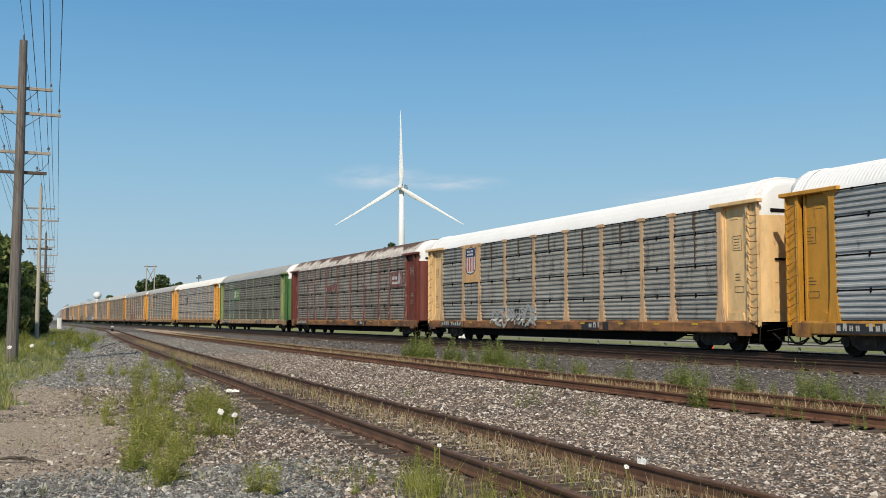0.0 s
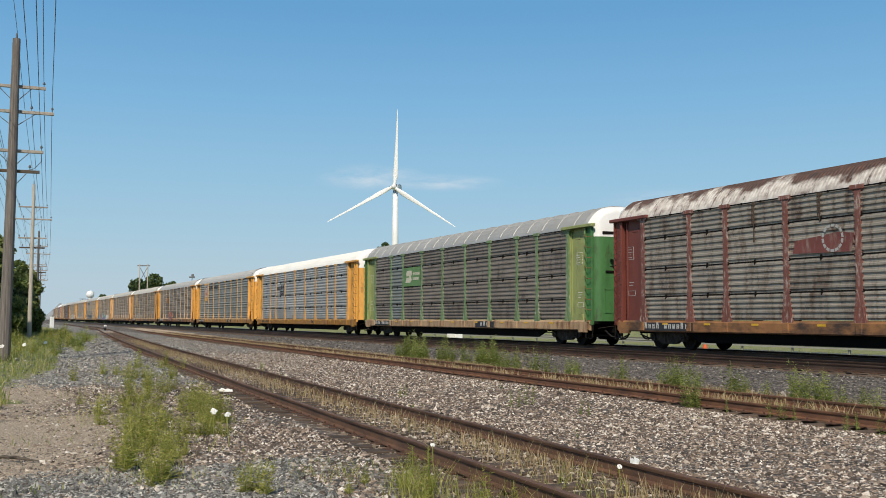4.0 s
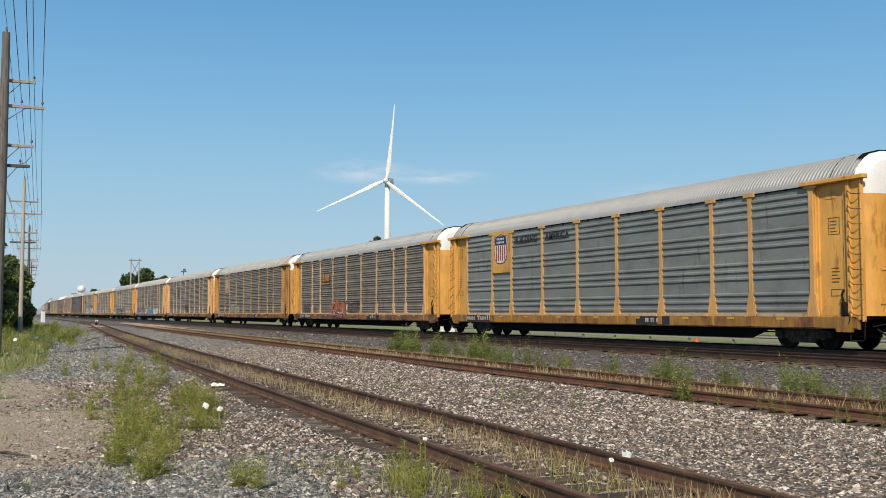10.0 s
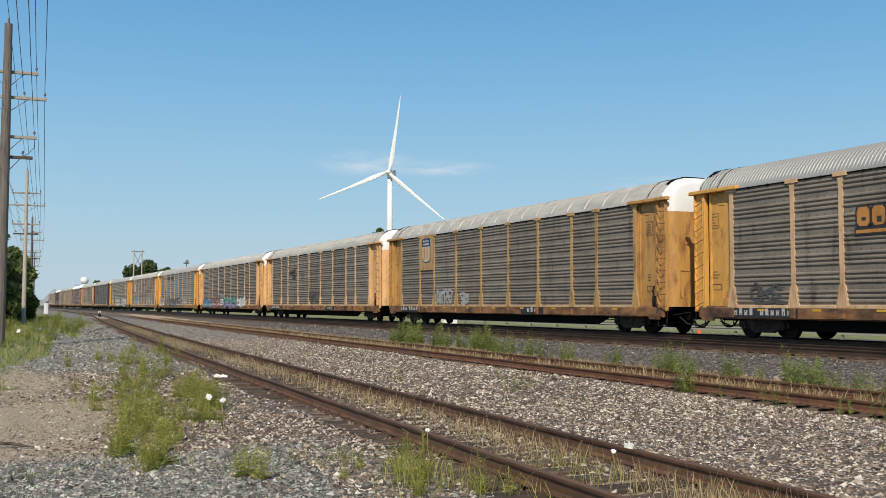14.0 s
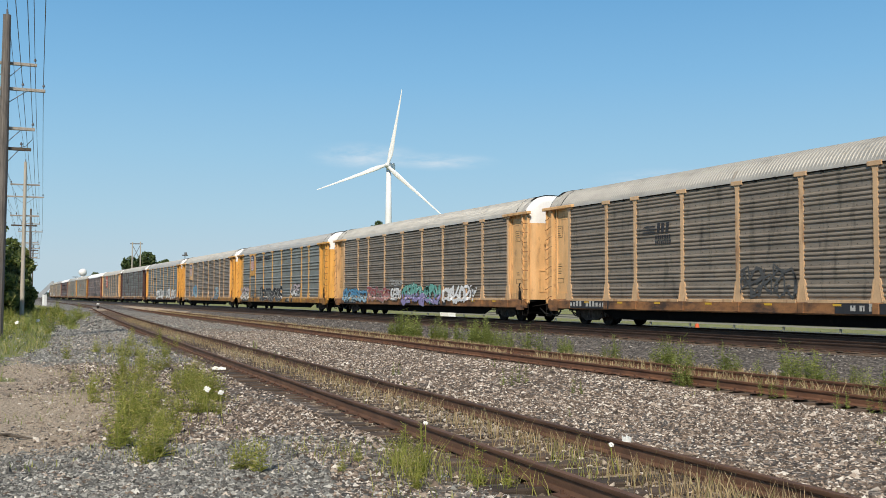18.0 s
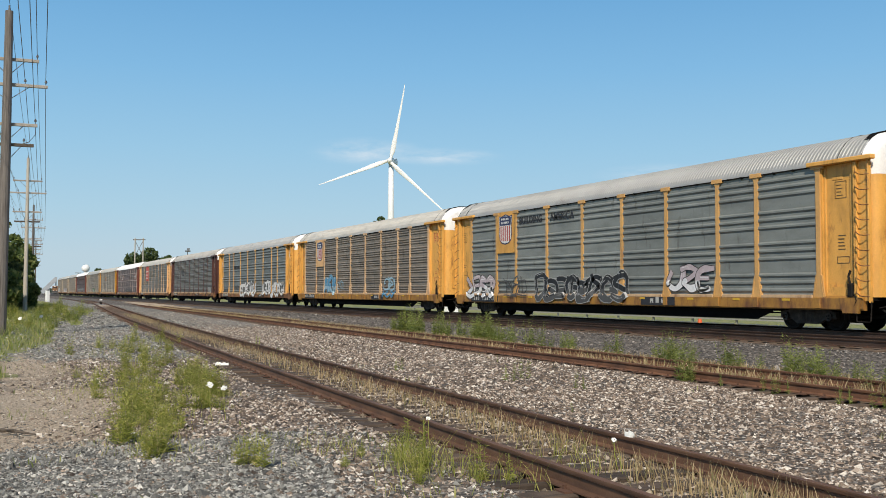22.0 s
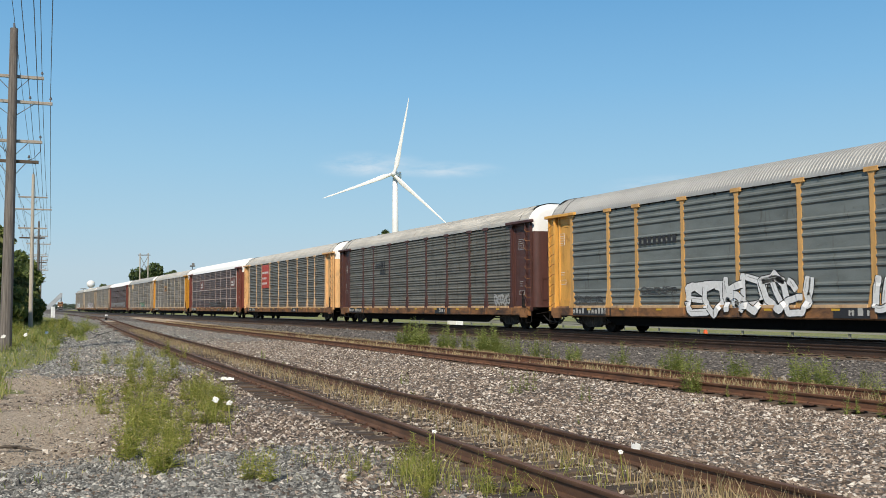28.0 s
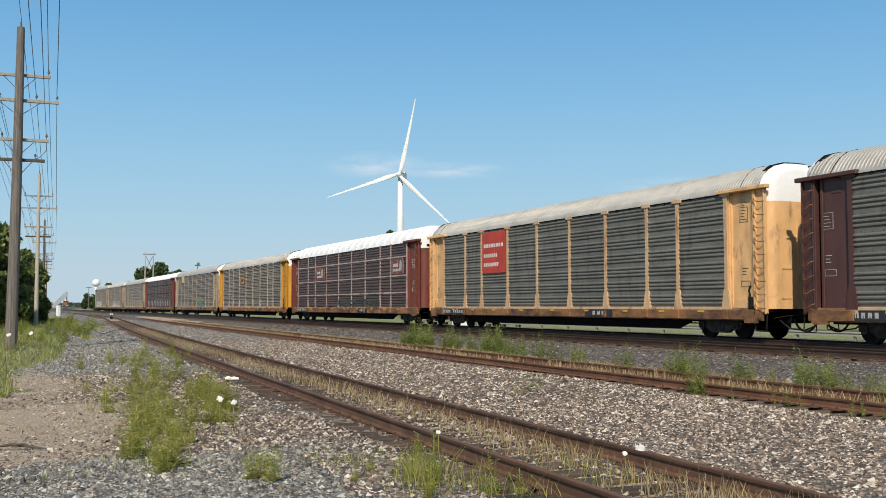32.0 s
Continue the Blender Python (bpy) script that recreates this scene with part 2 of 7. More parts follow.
def big_mesh(name, verts, tris):
    """A mesh straight from arrays, for stuff of very many pieces."""
    me = bpy.data.meshes.new(name)
    verts, tris = np.asarray(verts, np.float32), np.asarray(tris, np.int32)
    k = tris.shape[1]
    me.vertices.add(len(verts))
    me.vertices.foreach_set("co", verts.ravel())
    me.loops.add(tris.size)
    me.loops.foreach_set("vertex_index", tris.ravel())
    me.polygons.add(len(tris))
    me.polygons.foreach_set("loop_start", np.arange(len(tris), dtype=np.int32) * k)
    me.update(calc_edges=True)
    me.validate()
    return me


def stuff(name, verts, tris, material, label, category, kind="stuff"):
    me = big_mesh(name, verts, tris)
    me.materials.append(material)
    if category == "gravel":
        me.shade_flat()
    return tagged(new(name, me), label, category, "", kind)


# ---- plan of the tracks ----
MAIN_1, MAIN_2, HALF_GAUGE = 24.1, 20.1, 0.752


def bend(x):
    """The main line swings gently away in the distance."""
    return 0.00011 * (x + 250) ** 2 if x < -250 else 0.0


SIDE_1 = [(80, 1.1), (30, 3.45), (0, 4.97), (-8.4, 5.43), (-26, 6.37), (-63, 8.6), (-100, 11.4), (-150, 15.3), (-224, 17.4), (-300, 19.2), (-400, 22.8)]
SIDE_2 = [(80, 10.4), (30, 11.9), (0, 12.85), (-12, 13.25), (-33, 14.0), (-69, 15.45), (-99, 16.6), (-130, 18.2), (-160, 19.7), (-180, 20.1), (-300, 20.1)]


def along(points):
    xs, ys = np.array([p[0] for p in points][::-1], float), np.array([p[1] for p in points][::-1], float)

    def at(x):
        # smooth over 16 m either way so that the rails run in one sweep
        return float(np.mean(np.interp(np.array([-16, -8, 0, 8, 16]) * min(1.0, abs(x) / 60 + 0.15) + x, xs, ys)))
    return at


side_1, side_2 = along(SIDE_1), along(SIDE_2)
SIDE_TOP = -0.38


def bed(x, y):
    """Height of the ground."""
    z = -0.55 + 0.03 * math.sin(x * 0.31 + y * 0.9) * math.cos(y * 0.53 - x * 0.17)
    o = y - bend(x)
    if 16.6 < o < 28.6:
        k = min(1.0, max(0.0, (o - 17.0) / 1.5)) * min(1.0, max(0.0, (28.2 - o) / 1.6))
        z = z * (1 - k) + (-0.235) * k
    if o > 28.6:
        z = -0.62 - min(0.5, (o - 28.6) * 0.02)
    d = abs(y - side_1(x))
    if d < 1.7 and x > -120:
        z += 0.02 * min(1.0, (1.7 - d) / 0.3) - 0.056 * min(1.0, max(0.0, (1.30 - d) / 0.22))
    d = abs(y - side_2(x))
    if d < 1.4 and x > -120:
        z -= 0.05 * min(1.0, (1.4 - d) / 0.2)
    return z


def axis_steps(parts):
    out = []
    for a, b, step in parts:
        out += list(np.arange(a, b - 1e-6, step))
    return out + [parts[-1][1]]


GX = axis_steps([(-4200, -1400, 400), (-1400, -400, 100), (-400, -120, 12), (-120, -44, 2.0), (-44, 8, 0.5), (8, 60, 4), (60, 900, 120)])
GY = axis_steps([(-1500, -200, 200), (-200, -20, 20), (-20, -4, 1.6), (-4, 16, 0.5), (16, 30, 0.4), (30, 60, 3), (60, 300, 24), (300, 2600, 230)])


def zone(x, y):
    """Shares of grass, of trodden dirt and of dark main-line ballast."""
    o = y - bend(x)
    n1 = noise.noise(Vector((x * 0.16, y * 0.3, 0))) * 1.3
    edge = 0.2 + 0.13 * (-x - 22) + n1 * 1.1
    grass = 1.0 if x < -21 + n1 * 3 and y < min(edge, 9.0) else 0.0
    if y < -5 + n1 * 2 or x < -150 and y < 10:
        grass = 1.0
    if o > 28.8:
        grass = 1.0
    # a worn two-wheel path through the grass
    lane = y - (0.052 * (-x - 42) + 3.1)
    if grass and -110 < x < -24 and y > 0 and min(abs(lane), abs(lane - 1.6)) < 0.38 + n1 * 0.25:
        grass = 0.15
    n2 = noise.noise(Vector((x * 0.22, y * 0.8, 7.0)))
    dirt = max(0.0, 1.25 - ((x + 20.5) / 10.0) ** 2 - ((max(y, 0.2) - 0.2 - n1 * 0.5) / 2.0) ** 2) if not grass else 0.0
    # wheel tracks lay grey gravel bare
    if abs(x + 18.6 + 0.4 * y + n1) < 0.7 or n2 > 0.32:
        dirt *= 0.35
    if x > -11.4 + n1 * 0.6:
        dirt = 0.0
    if abs(y - side_1(x)) < 0.8 and x > -130:
        dirt = 0.62 + 0.2 * n2
    if -0.5 < y - side_2(x) < 1.5 and -170 < x < -8:
        dirt = 0.6 + 0.3 * n2
    main = 1.0 if 15.9 + n1 * 0.3 < o < 28.8 else 0.0
    return grass, min(1.0, dirt * 1.6), main


def blue_gravel(x, y):
    """Share of finer blue-grey gravel."""
    n1 = noise.noise(Vector((x * 0.4, y * 0.7, 3.0)))
    if x > -11.4 + n1 * 0.8:
        return 1.0 if y < 2.9 + n1 - 0.25 * (x + 8) else 0.25
    if x < -25 + n1 * 3 and y < side_1(x) - 1.3:
        return 1.0
    return max(0.0, n1 * 0.5, min(0.9, (-x - 26) / 34 + n1 * 0.4))


gv, gf, gc = [], [], []
for x in GX:
    for y in GY:
        gv.append((x, y, bed(x, y)))
        gc.append((*zone(x, y), blue_gravel(x, y)))
k = len(GY)
for i in range(len(GX) - 1):
    for j in range(k - 1):
        gf.append((i * k + j, (i + 1) * k + j, (i + 1) * k + j + 1, i * k + j + 1))
ground_me = big_mesh("ground", gv, gf)
att = ground_me.color_attributes.new("zone", "FLOAT_COLOR", "POINT")
att.data.foreach_set("color", np.array(gc, np.float32).ravel())
ground_me.shade_smooth()


def ground_material():
    m, n, l, b = nodes_of("ground_cover")
    g = n.new("ShaderNodeNewGeometry")
    pos = g.outputs["Position"]
    a = n.new("ShaderNodeVertexColor")
    a.layer_name = "zone"
    sep = n.new("ShaderNodeSeparateColor")
    l.new(a.outputs["Color"], sep.inputs[0])
    vo = n.new("ShaderNodeTexVoronoi")
    vo.inputs["Scale"].default_value = 17.0
    l.new(pos, vo.inputs["Vector"])
    bw = n.new("ShaderNodeSeparateColor")
    l.new(vo.outputs["Color"], bw.inputs[0])
    big = noise_at(n, l, pos, 0.35, 5)
    fine = noise_at(n, l, pos, 30, 5, 0.7)
    edge = noise_at(n, l, pos, 1.6, 6, 0.7)
    gravel = ramp(n, l, bw.outputs[0], [(0.0, (0.025, 0.020, 0.017)), (0.45, (0.085, 0.068, 0.056)), (0.8, (0.21, 0.172, 0.142)), (1.0, (0.46, 0.40, 0.345))])
    gravel = mixed(n, l, span(n, l, big, 0.42, 0.65, 0.0, 0.5), gravel, (0.15, 0.112, 0.084))
    bluish = ramp(n, l, bw.outputs[0], [(0.0, (0.045, 0.043, 0.039)), (0.45, (0.172, 0.165, 0.147)), (0.8, (0.32, 0.307, 0.275)), (1.0, (0.52, 0.495, 0.445))])
    gravel = mixed(n, l, a.outputs["Alpha"], gravel, bluish)
    dark = ramp(n, l, bw.outputs[0], [(0.0, (0.04, 0.035, 0.032)), (0.5, (0.105, 0.092, 0.082)), (1.0, (0.23, 0.205, 0.182))])
    dirt = ramp(n, l, fine, [(0.25, (0.22, 0.17, 0.12)), (0.5, (0.42, 0.335, 0.245)), (0.75, (0.58, 0.485, 0.375))])
    grass = ramp(n, l, noise_at(n, l, pos, 2.2, 7, 0.7), [(0.3, (0.12, 0.15, 0.04)), (0.5, (0.22, 0.235, 0.08)), (0.7, (0.36, 0.32, 0.16))])

    def share(out, lo, hi):
        ad = n.new("ShaderNodeMath")
        ad.operation = "ADD"
        l.new(out, ad.inputs[0])
        l.new(span(n, l, edge, 0.3, 0.7, -0.35, 0.35), ad.inputs[1])
        return span(n, l, ad.outputs[0], lo, hi)
    col = mixed(n, l, share(sep.outputs[2], 0.4, 0.6), gravel, dark)
    col = mixed(n, l, share(sep.outputs[1], 0.35, 0.75), col, dirt)
    col = mixed(n, l, share(sep.outputs[0], 0.42, 0.6), col, grass)
    l.new(col, b.inputs["Base Color"])
    b.inputs["Roughness"].default_value = 0.95
    hm = n.new("ShaderNodeMath")
    hm.operation = "ADD"
    l.new(vo.outputs["Distance"], hm.inputs[0])
    l.new(fine, hm.inputs[1])
    bumped(n, l, b, hm.outputs[0], 0.9, 0.04)
    return m


ground_me.materials.append(ground_material())
ground = tagged(new("ground", ground_me), "gravel yard with trodden dirt and rough grass beside the tracks", "ground", "", "structure")

# ---- rails and sleepers ----
RUST = surface("rail_rust", (0.165, 0.075, 0.040), (0.085, 0.042, 0.026), (0.25, 0.12, 0.062), rough=0.8, scale=5, stretch=(0.4, 1, 1), grain=60, vary=0.0)
RUST_DARK = surface("siding_rail_steel", (0.145, 0.076, 0.045), (0.08, 0.045, 0.03), (0.21, 0.115, 0.068), rough=0.7, metal=0.1, scale=5, stretch=(0.4, 1, 1), grain=60, vary=0.0)
RAIL_WORN = surface("main_rail_steel", (0.088, 0.052, 0.037), (0.05, 0.032, 0.025), (0.13, 0.08, 0.058), rough=0.5, metal=0.4, scale=4, stretch=(0.3, 1, 1), vary=0.0)
TIE = surface("sleeper_wood", (0.085, 0.059, 0.042), (0.035, 0.026, 0.02), (0.15, 0.11, 0.08), rough=0.9, scale=4, stretch=(5, 0.6, 5), grain=35, bump=0.6, depth=0.01, vary=0.35)
PLATE = surface("tie_plate_rust", (0.11, 0.055, 0.035), rough=0.85, scale=14)
RAIL_SHAPE = [(-0.036, 0), (-0.036, -0.012), (-0.030, -0.036), (-0.010, -0.046), (-0.009, -0.135), (-0.070, -0.152), (-0.070, -0.166),
              (0.070, -0.166), (0.070, -0.152), (0.009, -0.135), (0.010, -0.046), (0.030, -0.036), (0.036, -0.012), (0.036, 0)]


def rail(centre, offset, top, xs, material, parent):
    geo = Geo()
    rows = []
    for x in xs:
        slope = (centre(x + 0.5) - centre(x - 0.5))
        ny = offset / math.sqrt(1 + slope * slope)
        wob = 0.004 * math.sin(x * 0.9 + offset)
        rows.append([(x - slope * ny, centre(x) + ny + p, top + q + wob) for p, q in RAIL_SHAPE + RAIL_SHAPE[:1]])
    geo.sheet(rows)
    return part("rail", geo, material, parent)


def sleepers(centre, top, a, b, parent, each, name="sleeper", sink=0.0):
    """Sleepers from a to b: those near at hand one by one, the rest in one mesh."""
    variants = []
    for q in range(4):
        w, h = 1.29 + 0.05 * q / 3, 0.112 + 0.004 * q
        geo = Geo().box(-h, h, -w, w, -0.18, 0, 0.014)
        me = geo.mesh("sleeper")
        variants.append(me)
    rest = Geo()
    x, i = a, 0
    rnd = random.Random(int(a * 7) + 11)
    while x > b:
        y = centre(x)
        turn = math.degrees(math.atan(centre(x + 0.5) - centre(x - 0.5))) + rnd.uniform(-1.2, 1.2)
        m = pose(x, y + rnd.uniform(-0.05, 0.05), top - 0.168 - sink - rnd.uniform(0, 0.012), rnd.uniform(-0.5, 0.5), rnd.uniform(-1, 1), turn)
        if i < each:
            part("sleeper", variants[i % 4], TIE, parent, at=m)
        else:
            for me in (variants[i % 4],):
                rest.add([m @ v.co for v in me.vertices], [p.vertices[:] for p in me.polygons])
        x -= 0.53 + rnd.uniform(-0.03, 0.03)
        i += 1
    if rest.v:
        tagged(part("sleeper_row", rest, TIE, parent), kind="stuff")


def plates(centre, top, a, b, parent):
    """Tie plates and spikes under both rails, near the camera."""
    geo = Geo()
    x = a
    while x > b:
        slope = centre(x + 0.5) - centre(x - 0.5)
        for o in (-HALF_GAUGE, HALF_GAUGE):
            y = centre(x) + o
            geo.box(x - 0.09, x + 0.09, y - 0.16, y + 0.16, top - 0.176, top - 0.160)
            for s in (-0.085, 0.085):
                geo.box(x - 0.012 + s * 0.4, x + 0.016 + s * 0.4, y + s - 0.012, y + s + 0.012, top - 0.17, top - 0.125)
        x -= 0.53
    tagged(part("tie_plates", geo, PLATE, parent), kind="stuff")


def run(lo, hi, fine=2.0):
    out, x = [], hi
    while x > lo:
        out.append(x)
        x -= fine if x > -140 else 8 if x > -400 else 40
    return out + [lo]


def track(name, label, centre, top, a, b, material, each, sink):
    t = thing(name, label, "railway track", kind="structure")
    xs = run(b, a)
    for o in (-HALF_GAUGE, HALF_GAUGE):
        rail(centre, o, top, xs, material, t)
    sleepers(centre, top, a, max(b, -230), t, each, sink=sink)
    plates(centre, top, min(a, 6), -60, t)
    return t


track("siding_track", "rusty siding track with weathered wooden sleepers and dry grass between the rails", side_1, SIDE_TOP, 30, -380, RUST_DARK, 130, 0.0)
track("storage_track", "rust-red little-used siding track among weeds", side_2, SIDE_TOP, 60, -172, RUST, 130, 0.02)
track("main_track", "dark main-line railway track on grey ballast", lambda x: MAIN_2 + bend(x), 0.0, 120, -1500, RAIL_WORN, 120, 0.03)
track("main_track", "dark main-line railway track under the passing train", lambda x: MAIN_1 + bend(x), 0.0, 120, -1500, RAIL_WORN, 60, 0.03)

# ---- the train: covered car-carrier wagons ----
LENGTH, HALF, SIDE = 28.4, 13.62, 1.50
BAYS = [2.72, 1.9, 2.78, 2.83, 2.8, 2.76, 2.78, 1.86, 2.6]
ROWS = [1.06, 1.94, 2.97, 4.11, 4.98]
EAVE, APEX = 4.98, 5.80
BAY_X = [-sum(BAYS) / 2 + sum(BAYS[:i]) for i in range(10)]
SHARED = {}
WHEELSETS = []


def shared(key, build, smooth=False):
    if key not in SHARED:
        SHARED[key] = build().mesh(key.split(":")[0], smooth)
    return SHARED[key]


def panel_geo(width, z0, z1, ribs=5):
    """A galvanised side panel with long pressed ribs."""
    prof, pitch, e = [(0.0, z0 + 0.024)], (z1 - z0 - 0.048) / ribs, 0.040
    for i in range(ribs):
        b = z0 + 0.024 + i * pitch
        prof += [(0.0, b + pitch * 0.30), (-e, b + pitch * 0.42), (-e, b + pitch * 0.72), (0.0, b + pitch * 0.84)]
    prof.append((0.0, z1 - 0.024))
    h = width / 2 - 0.012
    return Geo().sheet([[(x, p if y is None else y, q) for p, q in prof] for x, y in ((-h, 0.03), (-h, None), (h, None), (h, 0.03))])


def tall_panel_geo(width, coarse=False):
    """A side sheet in one piece from sill to eave, its ribs pressed in groups."""
    z0, z1, e = 1.07, 4.96, 0.043
    prof = [(0.0, z0)]
    if not coarse:
        h = (z1 - z0 - 0.04) / 7
        for i in range(7):
            for k in range(3):
                c = z0 + 0.02 + h * (i + 0.10 + 0.25 * k)
                prof += [(0.0, c), (-0.038, c + 0.042), (-0.038, c + 0.078), (0.0, c + 0.120)]
    for i in range(3, -1, -1) if coarse else ():
        for k in (0.77, 0.53, 0.30):
            c = z1 - k - 0.99 * i - 0.075
            prof += [(0.0, c), (-e, c + 0.05), (-e, c + 0.10), (0.0, c + 0.15)]
    prof.append((0.0, z1))
    h = width / 2 - 0.012
    return Geo().sheet([[(x, p if y is None else y, q) for p, q in prof] for x, y in ((-h, 0.03), (-h, None), (h, None), (h, 0.03))])


def fixings_geo():
    """Dark seam strips between the panel rows, with a clip in the middle of each bay."""
    geo = Geo()
    for z in ROWS[1:4]:
        for b, w in enumerate(BAYS):
            x = BAY_X[b]
            geo.box(x + 0.07, x + w - 0.07, -0.004, 0.02, z - 0.022, z + 0.022)
            geo.box(x + w / 2 - 0.022, x + w / 2 + 0.022, -0.052, 0.0, z - 0.10, z + 0.07)
            geo.box(x + 0.09, x + 0.14, -0.052, 0.0, z - 0.05, z + 0.04)
            geo.box(x + w - 0.14, x + w - 0.09, -0.052, 0.0, z - 0.05, z + 0.04)
    return geo


def post_geo(thin=False, tall=False):
    """A side post that stands proud of the panels: stepped foot, narrow shaft, wide head under the eave."""
    if thin:
        w, foot = 0.06, 0.12
        out = [(-foot, 1.02), (foot, 1.02), (foot * 0.96, 1.12), (w, 1.85), (w * 0.9, 4.70), (w * 2.1, 4.88), (w * 2.1, 4.97), (-w * 2.1, 4.97), (-w * 2.1, 4.88), (-w * 0.9, 4.70), (-w, 1.85), (-foot * 0.96, 1.12)]
        return Geo().prism(out, "y", -0.048, 0.0)
    if tall:
        right = [(0.235, 1.0), (0.225, 1.10), (0.135, 1.60), (0.115, 1.66), (0.082, 1.70), (0.080, 4.66), (0.105, 4.76), (0.15, 4.83)]
    else:
        right = [(0.245, 1.0), (0.235, 1.12), (0.15, 1.62), (0.115, 1.95), (0.100, 4.62), (0.115, 4.72), (0.16, 4.80), (0.20, 4.84)]
    geo = Geo().prism(right + [(-x, z) for x, z in reversed(right)], "y", -0.052, 0.0)
    head = 0.25 if tall else 0.255
    geo.box(-head, head, -0.085, 0.0, right[-1][1] - 0.005, 4.965, 0.008)
    # a folded lip down the middle of the foot
    geo.prism([(0.20, 1.02), (0.10, 1.55), (0.085, 1.55), (0.17, 1.02)], "y", -0.066, -0.045)
    geo.prism([(-0.20, 1.02), (-0.17, 1.02), (-0.085, 1.55), (-0.10, 1.55)], "y", -0.066, -0.045)
    if not tall:
        # lugs at the panel seams
        for z in ROWS[1:4]:
            geo.box(-0.135, 0.135, -0.054, -0.002, z - 0.03, z + 0.03)
            for q in (-0.32, -0.62, 0.3):
                geo.box(-0.118, 0.118, -0.052, -0.002, z + q - 0.02, z + q + 0.02)
    return geo


def rivets_geo(coarse):
    """Rivet heads on the flat bands of the side sheets, and the bolts down both sides of each post."""
    geo = Geo()
    for b, w in enumerate(BAYS):
        x = BAY_X[b]
        count = max(3, round(w / 0.42))
        for i in range(4 if coarse else 7):
            z = 4.96 - 0.99 * i - 0.10 if coarse else 1.09 + (3.85 / 7) * (i + 0.90)
            for k in range(count):
                p = x + 0.16 + (w - 0.32) * (k + 0.5) / count
                geo.box(p - 0.014, p + 0.014, -0.010, 0.002, z - 0.014, z + 0.014)
        for i in range(18):
            z = 1.78 + i * 0.165
            for p in (x + 0.10, x + w - 0.10):
                geo.box(p - 0.013, p + 0.013, -0.016, 0.002, z - 0.02, z + 0.02)
    return geo


def eave_shade_geo():
    """Black strip for the shadow between roof edge and side sheets, with small hangers."""
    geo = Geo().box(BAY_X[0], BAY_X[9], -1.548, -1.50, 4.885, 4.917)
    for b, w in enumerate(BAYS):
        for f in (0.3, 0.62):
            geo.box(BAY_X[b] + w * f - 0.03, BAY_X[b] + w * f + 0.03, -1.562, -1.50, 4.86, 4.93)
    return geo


def roof_geo(pitch, depth, x0, x1, lift=0.0):
    """An arched roof with ribs pressed across it."""
    ys = [-1.55, -1.53, -1.46, -1.32, -1.1, -0.8, -0.4, 0, 0.4, 0.8, 1.1, 1.32, 1.46, 1.53, 1.55]
    def z_of(y):
        return EAVE - 0.06 if abs(y) > 1.54 else EAVE + (APEX - EAVE) * (1 - (abs(y) / 1.53) ** 3.4)
    rows, x = [], x0
    k = max(1, round((x1 - x0) / pitch))
    step = (x1 - x0) / k
    for i in range(k):
        b = x0 + i * step
        for f, d in ((0.0, 0), (0.32, 0), (0.46, depth), (0.86, depth)):
            rows.append([(b + f * step, y, z_of(y) + lift + (d if abs(y) < 1.5 else 0)) for y in ys])
    rows.append([(x1, y, z_of(y) + lift) for y in ys])
    return Geo().sheet(rows)


def arch_top(y, drop=0.02):
    return EAVE + (APEX - EAVE) * (1 - (abs(y) / 1.53) ** 3.4) - drop


ARCH_Y = [-1.515, -1.46, -1.36, -1.15, -0.85, -0.45, 0, 0.45, 0.85, 1.15, 1.36, 1.46, 1.515]


def plan_of_end(y):
    """How far out the rounded end stands at y."""
    a = abs(y)
    return HALF - 0.10 - 0.02 * (a / 1.1) ** 2 - (0.36 * ((a - 1.1) / 0.385) ** 2.2 if a > 1.1 else 0.0)


END_Y = [-1.485, -1.46, -1.41, -1.33, -1.22, -1.08, -0.85, -0.45, 0, 0.45, 0.85, 1.08, 1.22, 1.33, 1.41, 1.46, 1.485]


def end_cap_geo():
    """The closed upper end: the roof rolls over into it like the end of a loaf."""
    rows = []
    for k in range(6):
        w = 0.5 * math.pi * k / 5
        row = []
        for y in END_Y:
            top, x0 = arch_top(y, -0.015), HALF - 0.52
            drop = min(0.30, 0.55 * (top - 4.6))
            row.append((x0 + (plan_of_end(y) - x0) * math.sin(w), y * (1.02 - 0.02 * math.sin(w)), top - drop * (1 - math.cos(w))))
        rows.append(row)
    rows.append([(plan_of_end(y), y, 4.50) for y in END_Y])
    return Geo().sheet(rows)


def seal_geo():
    """The dark flexible hood between the roof sheet and the end, and the seam before it."""
    geo = Geo()
    top = [y for y in ARCH_Y if abs(y) < 1.2]
    geo.sheet([[(HALF - 0.84 + 0.10 * abs(y), y, arch_top(y, -0.050)) for y in top], [(HALF - 0.50, y, arch_top(y, -0.055)) for y in top], [(HALF - 0.46, y, arch_top(y, 0.0)) for y in top]])
    geo.tube([(HALF - 0.50, y, arch_top(y, -0.03)) for y in ARCH_Y], 0.016, 5)
    geo.tube([(HALF - 1.45 + 0.05 * abs(y), y, arch_top(y, -0.03)) for y in ARCH_Y], 0.014, 5)
    geo.tube([(HALF - 0.17, 0.3, arch_top(0.3, 0.10)), (HALF + 0.28, 0.35, arch_top(0.3, 0.10))], 0.02, 5)
    return geo


def roof_end_geo():
    """The last ribbed roof sheet before the end."""
    return roof_geo(0.145, 0.03, HALF - 0.92, HALF - 0.49, 0.012)


